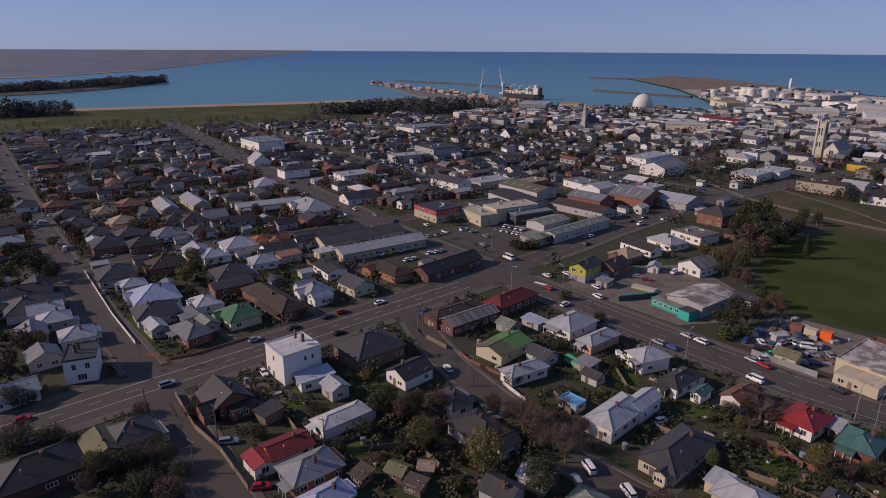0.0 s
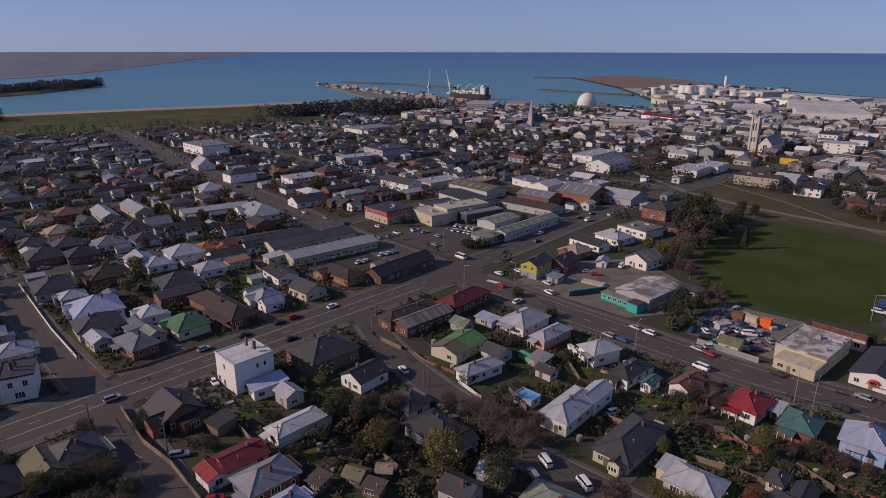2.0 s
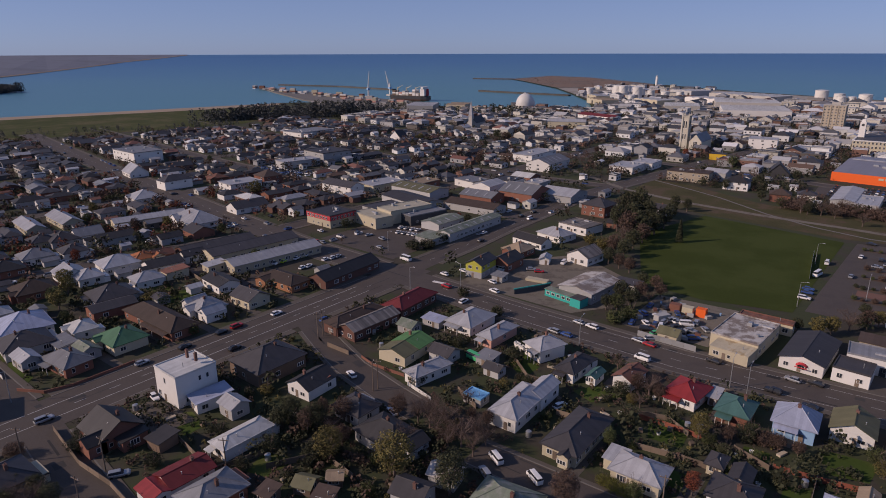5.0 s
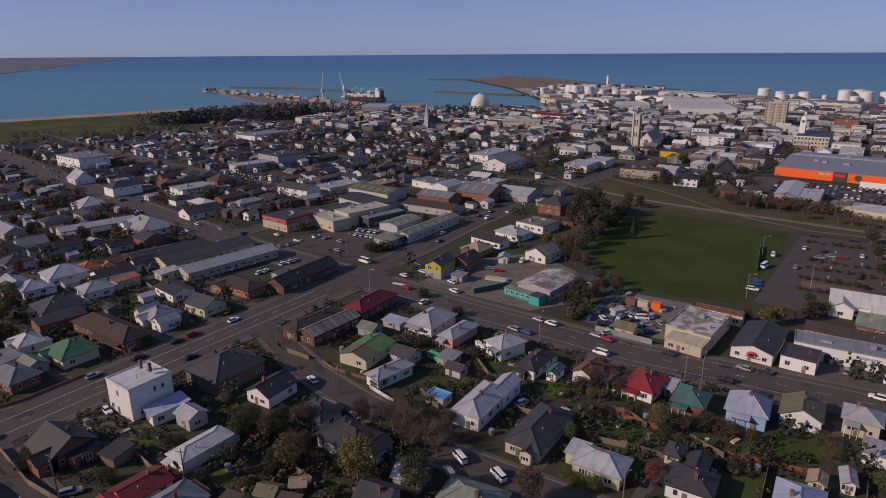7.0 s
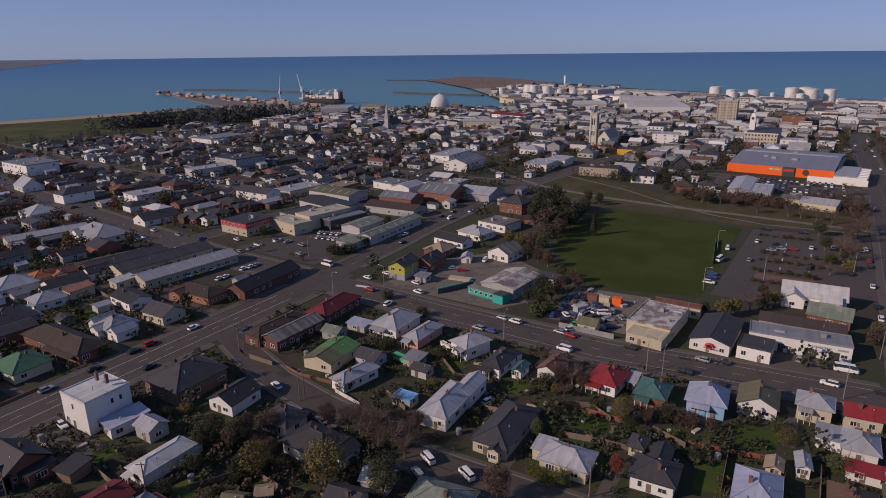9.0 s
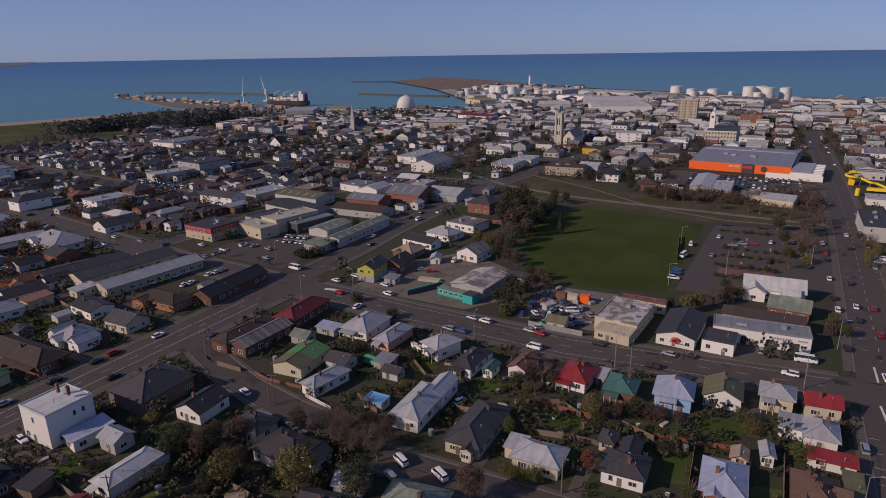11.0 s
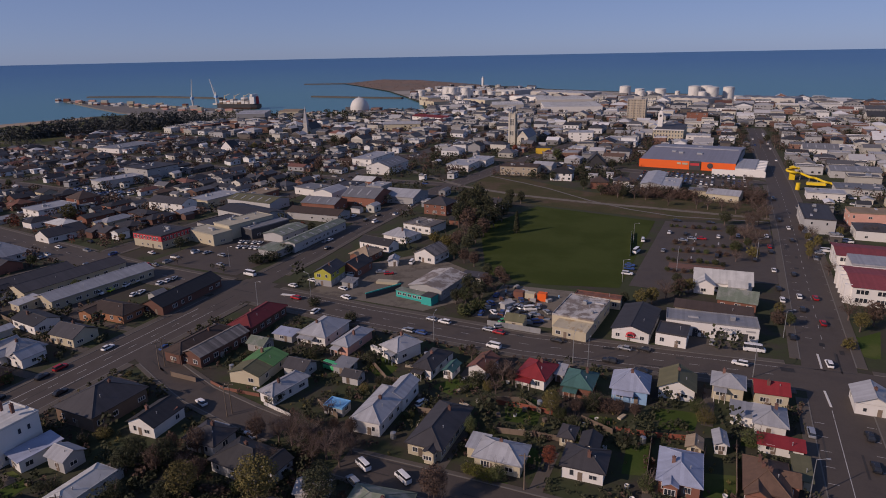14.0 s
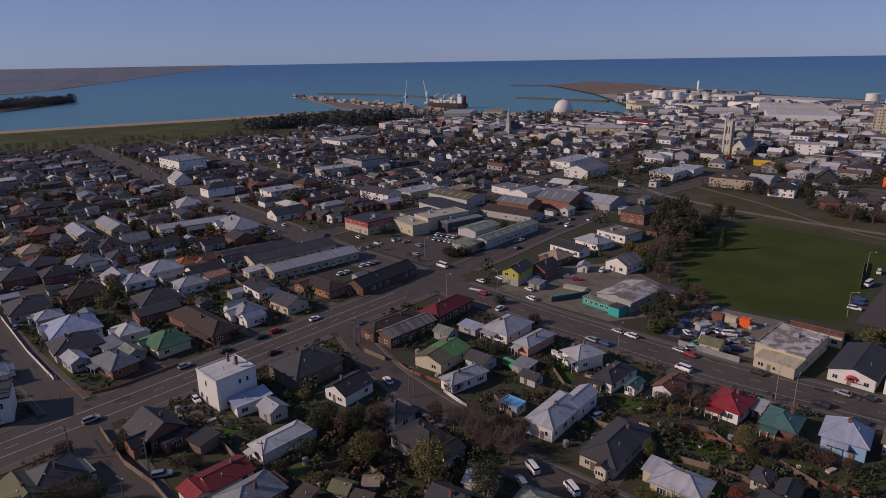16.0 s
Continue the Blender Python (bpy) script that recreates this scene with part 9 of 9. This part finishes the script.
street_lamp(-151.2, 170.5, 0)
street_lamp(-138.2, 185.4, 180)
street_lamp(-192.1, 201.9, 0)
street_lamp(-31.0, 243.1, 0)
street_lamp(-34.4, 299.8, 0)
street_lamp(-12.3, 264.8, 90)
# fences and walls
fence([(-125.5, 119.0), (-119.6, 117.5), (-107.8, 118.3)], "brick")
fence([(-104.0, 115.4), (-93.7, 113.0)], "white")
fence([(-185.2, 47.6), (-177.9, 51.7), (-175.9, 58.4), (-176.2, 75.5)], "brick")
fence([(-277.1, 52.8), (-222.9, 48.6), (-195.3, 47.5)], "white")
fence([(-157.0, 45.8), (-138.1, 43.7), (-125.4, 44.6), (-108.5, 43.4)], "timber")
fence([(-121.4, 26.1), (-151.9, 27.9)], "timber")
fence([(-66.5, 184.6), (-48.0, 184.3)], "iron")
fence([(-47.9, 138.4), (-41.2, 139.1), (-32.3, 139.0)], "red")
fence([(-16.7, 137.4), (-8.3, 138.4), (0.3, 140.2)], "red")
fence([(-25.2, 139.2), (-17.1, 136.0)], "timber")
fence([(-43.6, 126.2), (-32.9, 128.1), (-26.2, 128.5)], "timber")
fence([(-8.3, 138.4), (-7.7, 121.8)], "timber")
fence([(3.5, 137.3), (2.4, 122.1)], "timber")
fence([(9.9, 142.3), (9.9, 123.4)], "timber")
fence([(-104.2, 68.7), (-97.8, 79.3), (-85.5, 77.9)], "timber")
fence([(-111.9, 61.5), (-108.8, 71.9)], "timber")
fence([(-129.8, 62.5), (-114.2, 60.6)], "timber")
fence([(-64.7, 127.5), (-51.3, 129.1)], "timber")
fence([(-51.8, 138.6), (-41.5, 141.9), (-35.2, 138.2)], "timber")
fence([(-91.0, 121.3), (-82.1, 117.0)], "timber")
fence([(-92.2, 149.0), (-79.7, 138.6), (-73.4, 139.3)], "timber")
fence([(-227.9, 97.7), (-208.2, 97.4)], "timber")
fence([(-238.6, 128.9), (-206.0, 123.0), (-192.7, 119.7)], "timber")
fence([(-139.3, 117.9), (-129.9, 117.9)], "timber")
fence([(-37.2, 314.3), (-32.8, 277.2)], "iron")
# lawns
lawn([(-107.2, 65.3), (-109.7, 72.5), (-101.7, 74.9), (-101.7, 66.9)])
lawn([(-142.2, 67.1), (-138.5, 71.3), (-130.2, 70.0), (-130.0, 64.2)])
lawn([(-89.7, 143.9), (-88.9, 152.8), (-80.6, 147.0), (-80.8, 137.4)])
lawn([(-66.8, 140.5), (-63.1, 146.8), (-55.2, 145.8), (-60.2, 138.2)])
lawn([(-45.9, 141.9), (-40.2, 145.1), (-34.7, 143.3), (-40.2, 135.5)])
lawn([(-207.1, 52.9), (-190.2, 53.4), (-186.0, 49.5), (-198.9, 49.4)])
lawn([(-225.1, 106.0), (-219.2, 117.9), (-208.4, 115.5), (-209.3, 105.0)])
lawn([(-233.5, 106.5), (-229.9, 116.0), (-217.7, 114.5), (-217.7, 104.6)])
lawn([(-218.5, 50.0), (-217.9, 54.4), (-207.1, 52.9), (-207.8, 48.7)])
lawn([(-13.4, 132.6), (-8.6, 134.6), (-7.8, 122.8), (-12.9, 121.7)])
lawn([(-7.1, 152.3), (1.6, 153.0), (0.7, 144.6), (-7.5, 142.5)])
lawn([(3.8, 128.7), (9.9, 130.2), (9.4, 122.2), (3.6, 120.3)])
lawn([(-45.2, 139.5), (-35.6, 140.5), (-34.9, 132.5), (-42.7, 132.0)])
lawn([(-42.5, 108.2), (-34.6, 109.5), (-35.3, 106.2), (-41.4, 105.6)])
lawn([(-29.7, 137.3), (-24.1, 137.0), (-24.3, 131.7), (-29.2, 132.2)])
lawn([(45.5, 218.4), (52.3, 225.6), (48.6, 203.3), (44.3, 205.4)])
lawn([(7.7, 315.7), (17.3, 319.4), (18.0, 296.6), (7.8, 288.5)])
lawn([(-125.5, 201.9), (-118.9, 205.1), (-114.1, 213.3), (-120.8, 212.1)])
# yard clutter
yard_box(-64.0, 212.6, 0, 3.6, 2.6, 2.7, "brick")
yard_box(-59.6, 212.5, 0, 3.6, 2.6, 2.7, "cream")
yard_box(-55.2, 213.0, 0, 3.2, 2.4, 3.0, "orange")
yard_box(-64.8, 201.7, 60, 5, 2.5, 2.2, "grey")
car(-58.7, 202.4, 30, "car", "silver")
car(-58.8, 198.0, 60, "car", "black")
car(-56.6, 202.2, 30, "van", "white")
car(-53.9, 197.8, 10, "car", "silver")
car(-62.2, 189.3, 60, "car", "green")
car(-62.1, 184.4, 40, "car", "silver")
car(-63.1, 199.6, 80, "wagon", "silver")
car(-61.6, 202.9, 140, "car", "white")
car(-59.0, 206.8, 70, "car", "black")
car(-65.0, 196.0, 100, "car", "blue")
car(-65.8, 190.4, 20, "wagon", "black")
car(-54.5, 205.8, 100, "wagon", "silver")
yard_box(-117.4, 208.6, 8, 9, 3, 1.1, "cream", "planter", "low pale timber planter box in a yard")
lawn([(-9.9, 152.0), (-0.2, 153.2), (-0.4, 147.6), (-8.4, 146.2)])
lawn([(5.1, 127.2), (10.1, 128.9), (10.1, 123.5), (4.8, 121.2)])
lawn([(-23.8, 142.5), (-18.3, 142.9), (-18.1, 137.6), (-23.6, 138.0)])
lawn([(11.1, 146.5), (16.5, 147.5), (16.0, 143.5), (10.9, 142.3)])
lawn([(-35.7, 123.3), (-28.5, 124.0), (-28.1, 117.4), (-35.3, 117.7)])
lawn([(-60.6, 106.0), (-53.9, 106.6), (-52.5, 101.0), (-59.4, 101.1)])
lawn([(39.2, 205.3), (47.4, 202.8), (50.7, 216.2), (42.6, 219.4)])
